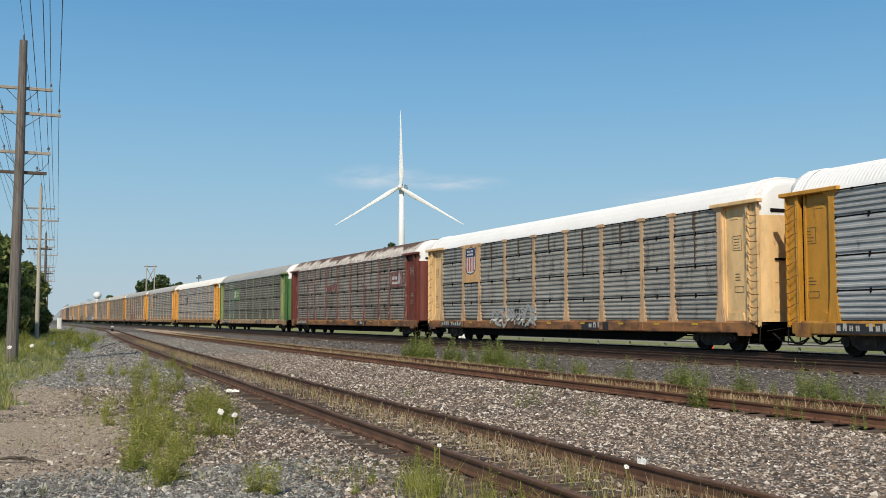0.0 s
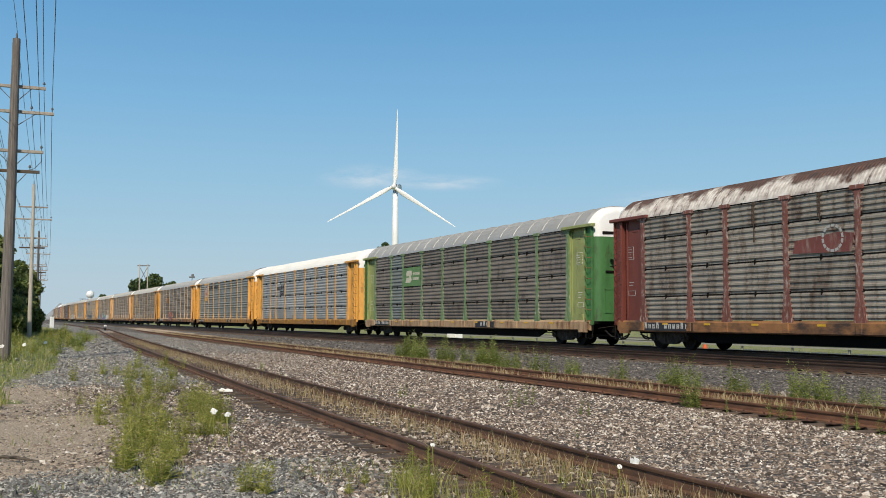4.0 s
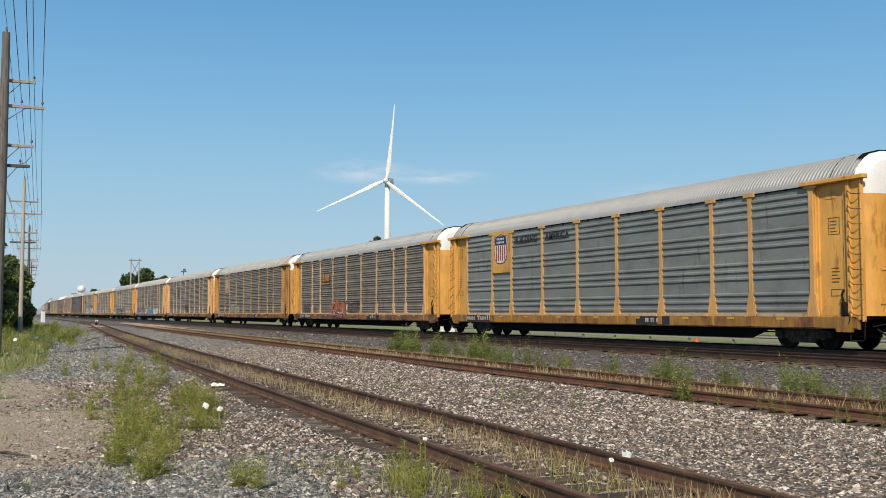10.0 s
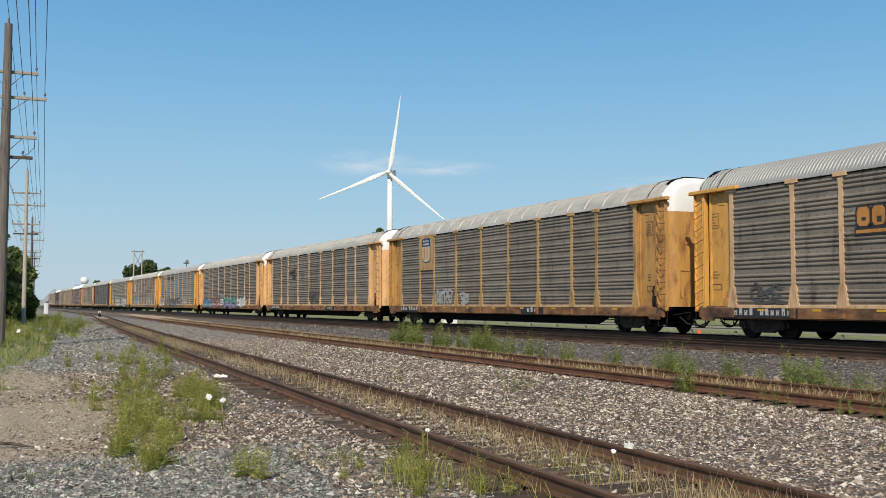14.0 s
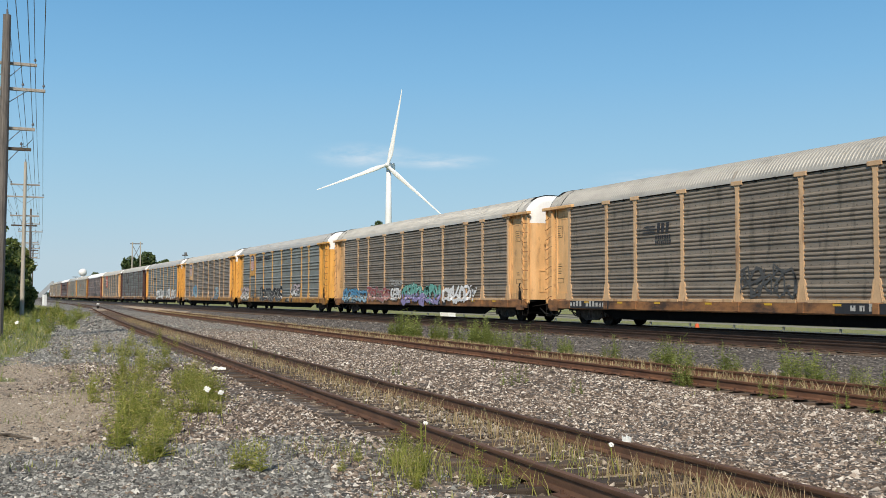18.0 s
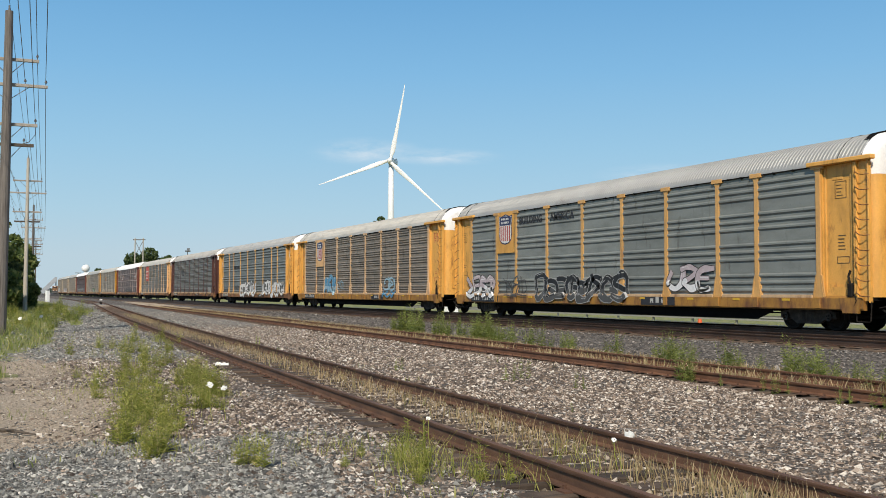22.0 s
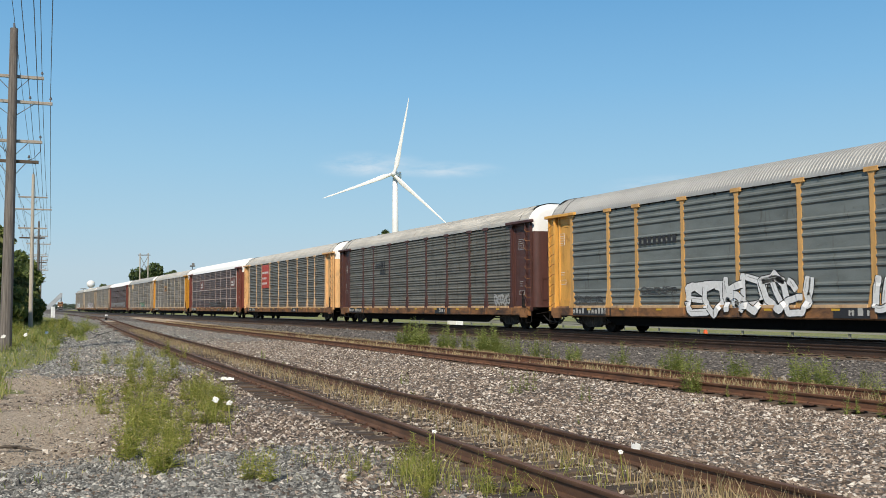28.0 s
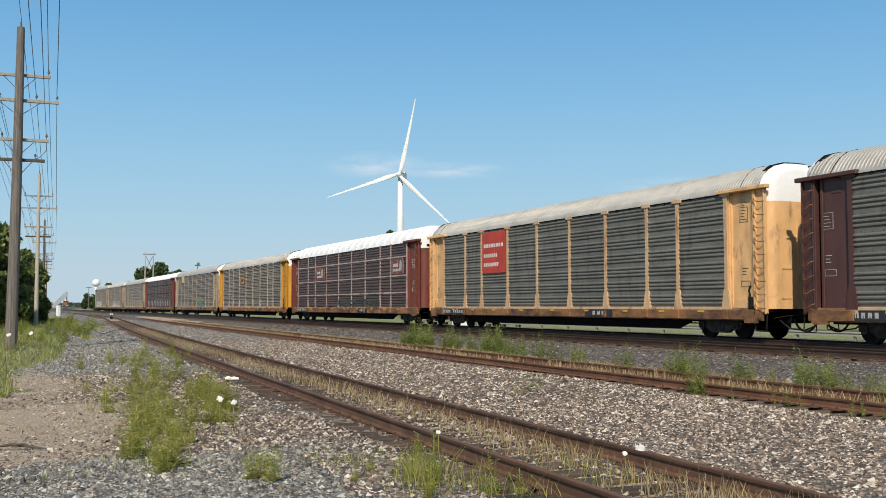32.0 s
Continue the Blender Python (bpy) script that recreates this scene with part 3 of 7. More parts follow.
def door_geo(s):
    """One leaf of the folding end door, rolled round at the corner."""
    ys = [abs(y) for y in END_Y if y >= 0.4]
    rows = []
    for z in (1.02, 4.505):
        rows.append([(plan_of_end(y), s * y, z) for y in [0.015] + ys])
    return Geo().sheet(rows)


def hatch_geo():
    """A framed hatch low in the end door."""
    geo = Geo()
    x = plan_of_end(0.8)
    for y0, y1, z0, z1 in ((-1.0, -0.96, 1.35, 2.35), (-0.54, -0.50, 1.35, 2.35), (-1.0, -0.50, 1.35, 1.39), (-1.0, -0.50, 2.31, 2.35)):
        geo.box(x - 0.02, x + 0.022, y0, y1, z0, z1)
    return geo


def lock_bar_geo():
    return Geo().tube([(HALF - 0.085, -0.30, 1.1), (HALF - 0.085, -0.30, 4.45)], 0.016, 5).box(HALF - 0.13, HALF - 0.07, -0.75, -0.28, 3.30, 3.35)


def end_panel_geo():
    """The recessed sheet between the last post and the ladder, with folded edges and a ledge at its foot."""
    geo = Geo()
    a, b = BAY_X[9] + 0.08, HALF - 0.88
    geo.box(a, b, -1.40, -1.37, 1.06, 4.93)
    geo.box(a, a + 0.05, -1.50, -1.37, 1.04, 4.95)
    geo.box(a + 0.05, a + 0.13, -1.44, -1.39, 1.04, 4.95, 0.01)
    geo.box(b - 0.10, b, -1.45, -1.37, 1.04, 4.95, 0.012)
    geo.prism([(a + 0.13, 1.06), (b - 0.10, 1.06), (b - 0.20, 1.32), (a + 0.30, 1.32)], "y", -1.47, -1.39)
    geo.box(a + 0.35, a + 0.75, -1.415, -1.395, 4.45, 4.60, 0.008)
    return geo


def end_shade_geo():
    """Black plate for the shade in the slit between end sheet and ladder."""
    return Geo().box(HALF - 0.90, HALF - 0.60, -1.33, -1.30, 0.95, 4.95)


def end_strut_geo():
    """The pale upright beside the ladder."""
    return Geo().box(HALF - 0.775, HALF - 0.715, -1.565, -1.38, 0.86, 4.93, 0.008)


# Rust brown, taken darker for the shadow the rungs throw.
RUNG_RUST_AND_SHADE = surface("rung_rust", (0.20, 0.085, 0.03), (0.10, 0.045, 0.02), (0.34, 0.16, 0.06), rough=0.7, scale=6)
RIVET = surface("rivet_heads", (0.10, 0.088, 0.075), rough=0.7, scale=6, gloss=0.3)
REFLECTOR = plain("yellow_reflector", (0.66, 0.40, 0.035), 0.45)


def reflector_geo():
    return Geo().box(-0.16, 0.16, -1.592, -1.57, 0.90, 0.97)


def foot_rail_geo():
    """A narrow ledge along the foot of the side, broken at the posts."""
    geo = Geo()
    for b, w in enumerate(BAYS):
        geo.box(BAY_X[b] + 0.24, BAY_X[b] + w - 0.24, -1.585, -1.49, 0.985, 1.085, 0.01)
    return geo


def end_beam_geo():
    """The short beam over the end section."""
    return Geo().box(BAY_X[9] - 0.35, HALF - 0.05, -1.66, -1.46, 4.90, 5.03, 0.02)


def ladder_geo():
    geo = Geo()
    a, b = HALF - 0.70, HALF - 0.22
    geo.box(a, b, -1.49, -1.46, 0.92, 4.90)
    for x in (a, b - 0.05):
        geo.box(x, x + 0.045, -1.57, -1.44, 0.86, 4.93, 0.008)
    return geo


def rung_geo():
    a, b = HALF - 0.70, HALF - 0.22
    return Geo().tube([(a, -1.55, 0.03), (a + 0.06, -1.63, 0.0), (a + 0.22, -1.65, -0.09), (b - 0.12, -1.64, -0.11), (b, -1.55, -0.10)], 0.015, 5)


def sill_geo():
    """The deep side sill of the flat wagon, with its stake pockets."""
    geo = Geo()
    geo.prism([(-1.58, 0.98), (-1.50, 1.06), (-1.40, 1.06), (-1.40, 0.64), (-1.54, 0.64), (-1.58, 0.68)], "x", -HALF + 0.45, HALF - 0.45)
    for x in BAY_X:
        geo.box(x - 0.11, x + 0.11, -1.63, -1.57, 0.68, 1.0, 0.012)
    for x in (-HALF + 0.9, HALF - 0.9):
        geo.prism([(x - 0.28, 0.56), (x + 0.28, 0.56), (x + 0.42, 1.0), (x - 0.42, 1.0)], "y", -1.60, -1.50)
    return geo


def floor_geo():
    geo = Geo()
    geo.box(-HALF + 0.25, HALF - 0.25, -1.44, 1.44, 0.92, 1.02)
    geo.box(-HALF + 0.3, HALF - 0.3, -0.42, 0.42, 0.55, 0.93)
    for i in range(12):
        x = -9 + i * 18 / 11
        if abs(abs(x) - 10.6) > 1.6:
            geo.box(x - 0.06, x + 0.06, -1.42, 1.42, 0.66, 0.93)
    geo.box(-8.6, 8.6, -1.30, -1.22, 0.30, 0.70)
    geo.prism([(8.6, 0.30), (9.3, 0.55), (9.3, 0.70), (8.6, 0.70)], "y", -1.30, -1.22)
    geo.prism([(-8.6, 0.30), (-8.6, 0.70), (-9.3, 0.70), (-9.3, 0.55)], "y", -1.30, -1.22)
    geo.box(-1.2, 0.2, -1.1, -0.55, 0.38, 0.85, 0.04)
    geo.tube([(1.0, -0.85, 0.62), (2.2, -0.85, 0.62)], 0.17, 10)
    geo.tube([(-HALF + 2, -0.6, 0.5), (HALF - 2, -0.6, 0.5)], 0.025, 5)
    geo.tube([(2.6, -0.8, 0.66), (3.4, -0.8, 0.66)], 0.12, 8)
    return geo


def inside_deck_geo():
    geo = Geo()
    for z in (2.38, 3.72):
        geo.box(-HALF + 0.6, HALF - 0.6, -1.28, 1.28, z, z + 0.05)
    return geo


def far_bay_geo(width):
    geo = Geo()
    for r in range(4):
        g = panel_geo(width, ROWS[r], ROWS[r + 1], 4)
        geo.add([(p[0], -p[1], p[2]) for p in g.v], g.f)
    return geo


def truck_geo():
    geo = Geo()
    geo.box(-0.25, 0.25, -1.05, 1.05, 0.46, 0.72, 0.03)
    return geo


def side_frame_geo(s):
    geo = Geo()
    out = [(-1.12, 0.36), (-1.12, 0.56), (-0.62, 0.64), (-0.35, 0.78), (0.35, 0.78), (0.62, 0.64), (1.12, 0.56), (1.12, 0.36), (0.72, 0.36), (0.42, 0.20), (-0.42, 0.20), (-0.72, 0.36)]
    geo.prism(out, "y", s * 1.02 - 0.07, s * 1.02 + 0.07)
    for x in (-0.87, 0.87):
        geo.tube([(x, s * 0.98, 0.42), (x, s * 1.15, 0.42)], 0.13, 10)
    for x in (-0.18, 0, 0.18):
        geo.tube([(x, s * 1.04, 0.28), (x, s * 1.04, 0.56)], 0.085, 8)
    return geo


def brake_beam_geo():
    return Geo().box(1.28, 1.38, -0.8, 0.8, 0.36, 0.48, 0.01)


def wheelset_geo():
    geo = Geo()
    def disc(y, s):
        prof = [(0.08, s * 0.07), (0.30, s * 0.03), (0.34, s * 0.06), (0.415, s * 0.06), (0.425, -s * 0.04), (0.455, -s * 0.05), (0.455, -s * 0.075), (0.36, -s * 0.07), (0.30, -s * 0.02), (0.08, -s * 0.06)]
        k, vs, fs = 20, [], []
        for i in range(k):
            w = 2 * math.pi * i / k
            vs += [(r * math.cos(w), y + o, r * math.sin(w)) for r, o in prof]
        q = len(prof)
        for i in range(k):
            for j in range(q):
                fs.append((i * q + j, i * q + (j + 1) % q, ((i + 1) % k) * q + (j + 1) % q, ((i + 1) % k) * q + j))
        geo.add(vs, fs)
    disc(-0.78, -1)
    disc(0.78, 1)
    geo.tube([(0, -1.08, 0), (0, 1.08, 0)], 0.085, 10)
    for s in (-1, 1):
        for i in range(3):
            w = 2.1 * i
            geo.tube([(0.05 * math.cos(w), s * 1.08, 0.05 * math.sin(w)), (0.05 * math.cos(w), s * 1.175, 0.05 * math.sin(w))], 0.02, 6)
    return geo


def coupler_geo():
    geo = Geo()
    geo.box(HALF - 0.9, HALF + 0.10, -0.22, 0.22, 0.68, 0.98, 0.03)
    geo.box(HALF + 0.10, HALF + 0.38, -0.10, 0.10, 0.76, 0.92, 0.02)
    geo.prism([(HALF + 0.34, -0.20), (HALF + 0.56, -0.22), (HALF + 0.62, -0.05), (HALF + 0.46, 0.02), (HALF + 0.58, 0.16), (HALF + 0.48, 0.24), (HALF + 0.34, 0.16)], "z", 0.70, 0.98)
    geo.tube([(HALF - 0.1, -1.35, 0.72), (HALF - 0.05, -0.8, 0.80), (HALF + 0.2, -0.2, 0.86)], 0.016, 5)
    return geo


def hose_geo():
    geo = Geo()
    pts = []
    for i in range(9):
        w = i / 8
        pts.append((HALF - 0.2 + 0.95 * w, -0.42 - 0.05 * math.sin(6 * w), 0.72 - 0.42 * math.sin(math.pi * w * 0.9)))
    geo.tube(pts, 0.035, 6)
    geo.tube([(HALF - 0.5, -0.75, 0.66), (HALF - 0.1, -0.7, 0.40), (HALF + 0.35, -0.5, 0.34), (HALF + 0.7, -0.35, 0.5)], 0.028, 6)
    return geo


def step_geo():
    """Stirrup step under the corner."""
    a, b = HALF - 0.72, HALF - 0.22
    return Geo().tube([(a, -1.5, 0.9), (a, -1.54, 0.36), (a + 0.04, -1.55, 0.32), (b - 0.04, -1.55, 0.32), (b, -1.54, 0.36), (b, -1.5, 0.9)], 0.02, 5)


PAINT = lambda name, c, rust=0.0, rc=(0.13, 0.055, 0.025): surface("paint_" + name, c, rough=0.5, scale=1.6, stretch=(1.4, 1.4, 0.5), grain=24, bump=0.08, dirt=rc, dirt_amount=rust, dirt_scale=1.7, dirt_stretch=(1.6, 1.6, 0.5), vary=0.06)
ZINC = lambda name, c, grime=0.25, gc=(0.09, 0.075, 0.06), metal=0.12: surface("zinc_" + name, c, rough=0.5, metal=metal, scale=1.1, stretch=(0.8, 1, 2.2), grain=30, bump=0.06, dirt=gc, dirt_amount=grime, dirt_scale=1.3, dirt_stretch=(2.6, 1, 0.42), vary=0.11)
WHITE_CAP = surface("paint_white", (0.84, 0.83, 0.81), (0.78, 0.77, 0.74), (0.87, 0.865, 0.85), rough=0.5, scale=1.2, grain=20, bump=0.03, dirt=(0.5, 0.42, 0.34), dirt_amount=0.06, vary=0.03)
# Darker than steel; it also stands for the shade in eave and end gaps.
BLACK_STEEL_AND_SHADE = surface("black_steel_and_shade", (0.008, 0.007, 0.0065), rough=0.9, gloss=0.12, scale=4, grain=30, dirt=(0.03, 0.02, 0.014), dirt_amount=0.12)
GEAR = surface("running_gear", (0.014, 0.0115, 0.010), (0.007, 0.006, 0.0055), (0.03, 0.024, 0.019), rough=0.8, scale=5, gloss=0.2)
FRAME_STEEL = surface("side_frame_steel", (0.046, 0.037, 0.030), (0.020, 0.016, 0.013), (0.12, 0.098, 0.08), rough=0.7, scale=5, gloss=0.35)
RUBBER = plain("rubber", (0.02, 0.02, 0.02), 0.7)
STENCIL = plain("stencil_white", (0.72, 0.71, 0.68), 0.6)
STENCIL_DARK = plain("stencil_dark", (0.03, 0.03, 0.035), 0.6)


def wagon(spec):
    """One wagon. spec: label, panel zinc, post paint, end paint, roof, sill and details."""
    zinc, posts, ends, roof, sill = spec["zinc"], spec["posts"], spec["ends"], spec["roof"], spec["sill"]
    car = thing("car_carrier_wagon", spec["label"], "railway wagon", group="wagons of the passing train")
    thin = spec.get("thin", False)
    skip = spec.get("skip", ())
    for b, w in enumerate(BAYS):
        x = BAY_X[b] + w / 2
        if spec.get("tall"):
            part("side_panel", shared(f"tall_panel:{w}:{spec.get('coarse')}", lambda: tall_panel_geo(w, spec.get("coarse"))), zinc, car, at=(x, -SIDE, 0))
        for r in range(0 if spec.get("tall") else 4):
            if (b, r) in skip:
                continue
            me = shared(f"panel:{w}:{r}", lambda: panel_geo(w, ROWS[r], ROWS[r + 1]))
            part("side_panel", me, spec.get("odd", {}).get(b, zinc), car, at=(x, -SIDE, 0))
        part("side_panel", shared(f"panel_far:{w}", lambda: far_bay_geo(w)), zinc, car, at=(x, SIDE, 0))
    for i, x in enumerate(BAY_X):
        me = shared(f"post:{thin}:{bool(spec.get('tall'))}", lambda: post_geo(thin, spec.get("tall")))
        part("post", me, posts, car, at=(x, -SIDE, 0))
        part("post", me, posts, car, at=pose(x, SIDE, 0, 0, 0, 180))
    if not spec.get("tall") and not thin:
        tagged(part("panel_fixing", shared("fixings", fixings_geo), BLACK_STEEL_AND_SHADE, car, at=(0, -SIDE, 0)), kind="stuff")
    if spec.get("tall"):
        tagged(part("rivets", shared(f"rivets:{spec.get('coarse')}", lambda: rivets_geo(spec.get("coarse"))), zinc if spec.get("coarse") else RIVET, car, at=(0, -SIDE, 0)), kind="stuff")
    part("eave_slot", shared("eave_slot", eave_shade_geo), BLACK_STEEL_AND_SHADE, car)
    for b, w in enumerate(BAYS):
        part("reflector", shared("reflector", reflector_geo), REFLECTOR, car, at=(BAY_X[b] + w * 0.5, 0, 0))
    if thin:
        for z in ROWS[1:4]:
            part("girt", shared(f"girt:{z}", lambda: Geo().box(BAY_X[0], BAY_X[9], -0.06, 0.0, z - 0.045, z + 0.045)), posts, car, at=(0, -SIDE, 0))
    rk = spec.get("roof_kind", "fine")
    pitch, deep = {"fine": (0.145, 0.034), "wide": (1.25, 0.11), "smooth": (0.145, 0.016), "seamed": (0.145, 0.016)}[rk]
    part("roof", shared(f"roof:{rk}", lambda: roof_geo(pitch, deep, -HALF + 0.92, HALF - 0.92)), roof, car)
    if rk == "seamed":
        for i in range(19):
            me = shared("roof_seam", lambda: Geo().tube([(0.05 * abs(y), y, arch_top(y, -0.02)) for y in ARCH_Y], 0.022, 5))
            part("roof_seam", me, roof, car, at=(-11.9 + i * 23.8 / 18, 0, 0))
    turn = Matrix.Rotation(math.pi, 4, "Z")
    none = Matrix.Identity(4)
    for m in (none, turn):
        part("upper_end", shared("upper_end", end_cap_geo, True), WHITE_CAP, car, "white painted upper end", at=m)
        part("roof_end", shared("roof_end", roof_end_geo), roof, car, at=m)
        if spec.get("tall"):
            part("roof_hood", shared("roof_hood", seal_geo), BLACK_STEEL_AND_SHADE, car, "black hood at the end of the roof", at=m)
        for s in (-1, 1):
            part("end_door", shared(f"end_door:{s}", lambda: door_geo(s), True), spec.get("doors", ends), car, at=m)
        if not spec.get("tall"):
            part("end_slot", shared("end_slot", lambda: Geo().box(HALF - 0.13, HALF - 0.085, -1.08, -0.45, 4.60, 4.72, 0.01)), BLACK_STEEL_AND_SHADE, car, at=m)
            part("end_handle", shared("end_handle", lambda: Geo().box(HALF - 0.12, HALF - 0.055, -0.95, -0.2, 3.02, 3.10, 0.01)), BLACK_STEEL_AND_SHADE, car, at=m)
        part("end_hatch", shared("end_hatch", hatch_geo), spec.get("doors", ends), car, at=m)
        part("lock_bar", shared("lock_bar", lock_bar_geo), spec.get("doors", ends), car, at=m)
        part("coupler", shared("coupler", coupler_geo), GEAR, car, at=m)
        part("brake_hose", shared("brake_hose", hose_geo, True), RUBBER, car, at=m)
    flip_x, flip_y = Matrix.Diagonal((-1, 1, 1, 1)), Matrix.Diagonal((1, -1, 1, 1))
    for fx, fy in ((0, 0), (1, 0), (0, 1), (1, 1)):
        key = f"{fx}{fy}"
        m = (flip_x if fx else none) @ (flip_y if fy else none)

        def mirror(build):
            def made():
                g, h = build(), Geo()
                h.add([m @ Vector(p) for p in g.v], g.f)
                return h
            return made
        part("end_panel", shared("end_panel:" + key, mirror(end_panel_geo)), ends, car)
        part("end_slit", shared("end_slit:" + key, mirror(end_shade_geo)), BLACK_STEEL_AND_SHADE, car)
        part("end_strut", shared("end_strut:" + key, mirror(end_strut_geo)), ends, car)
        part("end_beam", shared("end_beam:" + key, mirror(end_beam_geo)), spec.get("beam", ends), car)
        part("step", shared("step:" + key, mirror(step_geo)), GEAR, car)
        lad = part("ladder", shared("ladder:" + key, mirror(ladder_geo)), spec.get("ladder", ends), car)
        for i in range(9):
            part("rung", shared("rung:" + key, mirror(rung_geo)), spec.get("rung", RUNG_RUST_AND_SHADE), lad, at=(0, 0, 1.15 + i * 0.43))
    part("side_sill", shared("sill:n", sill_geo), sill, car)
    part("side_sill", shared("sill:n", sill_geo), sill, car, at=turn)
    if spec.get("tall"):
        part("foot_rail", shared("foot_rail", foot_rail_geo), POST_CREAM, car)
    part("underframe", shared("underframe", floor_geo), BLACK_STEEL_AND_SHADE, car)
    part("deck", shared("deck", inside_deck_geo), BLACK_STEEL_AND_SHADE, car)
    for s in (-1, 1):
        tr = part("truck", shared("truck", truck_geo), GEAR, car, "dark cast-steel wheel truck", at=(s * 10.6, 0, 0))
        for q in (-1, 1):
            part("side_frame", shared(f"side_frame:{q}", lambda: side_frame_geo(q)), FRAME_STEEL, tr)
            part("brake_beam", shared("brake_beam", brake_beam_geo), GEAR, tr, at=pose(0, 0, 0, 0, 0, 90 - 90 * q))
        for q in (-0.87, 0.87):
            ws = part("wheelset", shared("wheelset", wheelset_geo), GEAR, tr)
            ws.matrix_parent_inverse = Matrix.Translation((q, 0, 0.425))
            WHEELSETS.append(ws)
    if spec.get("tall"):
        part("hand_brake", shared("hand_brake", hand_brake_geo), GEAR, car, "dark hand brake gear")
    for extra in spec.get("extras", ()):
        extra(car)
    return car


# colours of the wagons
YELLOW = PAINT("yellow", (0.72, 0.375, 0.085), 0.24, (0.24, 0.10, 0.035))
YELLOW_DEEP = PAINT("deep_yellow", (0.56, 0.27, 0.03), 0.15)
YELLOW_RUSTY = PAINT("rusty_yellow", (0.54, 0.29, 0.085), 0.40, (0.20, 0.085, 0.035))
YELLOW_PALE = PAINT("faded_yellow", (0.73, 0.435, 0.195), 0.28, (0.26, 0.15, 0.08))
YELLOW_CREAM = PAINT("bleached_yellow", (0.80, 0.545, 0.265), 0.2, (0.30, 0.18, 0.1))
POST_ORANGE = PAINT("orange_post", (0.64, 0.36, 0.125), 0.16, (0.34, 0.16, 0.07))
POST_CREAM = PAINT("cream_post", (0.62, 0.41, 0.235), 0.30, (0.27, 0.13, 0.06))
POST_TAN = PAINT("tan_post", (0.36, 0.30, 0.225), 0.34, (0.17, 0.10, 0.07))
YELLOW_DULL = PAINT("dull_yellow", (0.48, 0.30, 0.125), 0.34, (0.16, 0.08, 0.045))
SILL_RUST = surface("paint_rusty_sill", (0.33, 0.155, 0.06), rough=0.65, scale=1.6, grain=24, bump=0.08, dirt=(0.055, 0.034, 0.025), dirt_amount=0.62, dirt_scale=0.9, dirt_stretch=(1.0, 1, 2.2), vary=0.06)
SILL_BRIGHT = PAINT("yellow_sill", (0.40, 0.20, 0.04), 0.5, (0.14, 0.06, 0.03))
OXIDE = PAINT("oxide_red", (0.17, 0.045, 0.032), 0.25, (0.08, 0.035, 0.028))
OXIDE_WORN = surface("paint_worn_oxide", (0.19, 0.07, 0.052), rough=0.6, scale=1.6, stretch=(1.4, 1.4, 0.5), grain=24, bump=0.08, dirt=(0.50, 0.42, 0.37), dirt_amount=0.36, dirt_scale=5.0, dirt_stretch=(2, 2, 0.6), vary=0.06)
OXIDE_DARK = PAINT("dark_oxide", (0.085, 0.035, 0.03), 0.25, (0.05, 0.028, 0.024))
GREEN_OLD = surface("paint_green", (0.15, 0.235, 0.105), rough=0.6, scale=1.6, stretch=(1.4, 1.4, 0.5), grain=24, bump=0.08, dirt=(0.36, 0.37, 0.29), dirt_amount=0.40, dirt_scale=4.0, dirt_stretch=(2, 2, 0.6), vary=0.06)
GREEN_DEEP = PAINT("deep_green", (0.06, 0.17, 0.055), 0.3, (0.05, 0.06, 0.03))
GREEN_PALE = PAINT("faded_green", (0.29, 0.325, 0.12), 0.25, (0.11, 0.12, 0.06))
PINKISH = PAINT("bleached_red", (0.46, 0.36, 0.32), 0.36, (0.12, 0.06, 0.05))
ROOF_WHITE = surface("paint_white_roof", (0.86, 0.86, 0.85), (0.82, 0.82, 0.80), (0.88, 0.88, 0.87), rough=0.5, scale=0.8, grain=18, bump=0.02, dirt=(0.6, 0.56, 0.5), dirt_amount=0.03, vary=0.02)
ROOF_GREY = surface("zinc_roof_grey", (0.35, 0.35, 0.34), (0.30, 0.30, 0.29), (0.40, 0.40, 0.385), rough=0.5, metal=0.15, scale=0.7, grain=30, bump=0.05, dirt=(0.25, 0.23, 0.20), dirt_amount=0.08, dirt_scale=0.8, vary=0.04)
ROOF_CREAM = surface("paint_cream_roof", (0.82, 0.80, 0.74), (0.76, 0.74, 0.67), (0.85, 0.84, 0.79), rough=0.5, scale=0.8, grain=18, bump=0.02, dirt=(0.55, 0.48, 0.38), dirt_amount=0.05, vary=0.02)
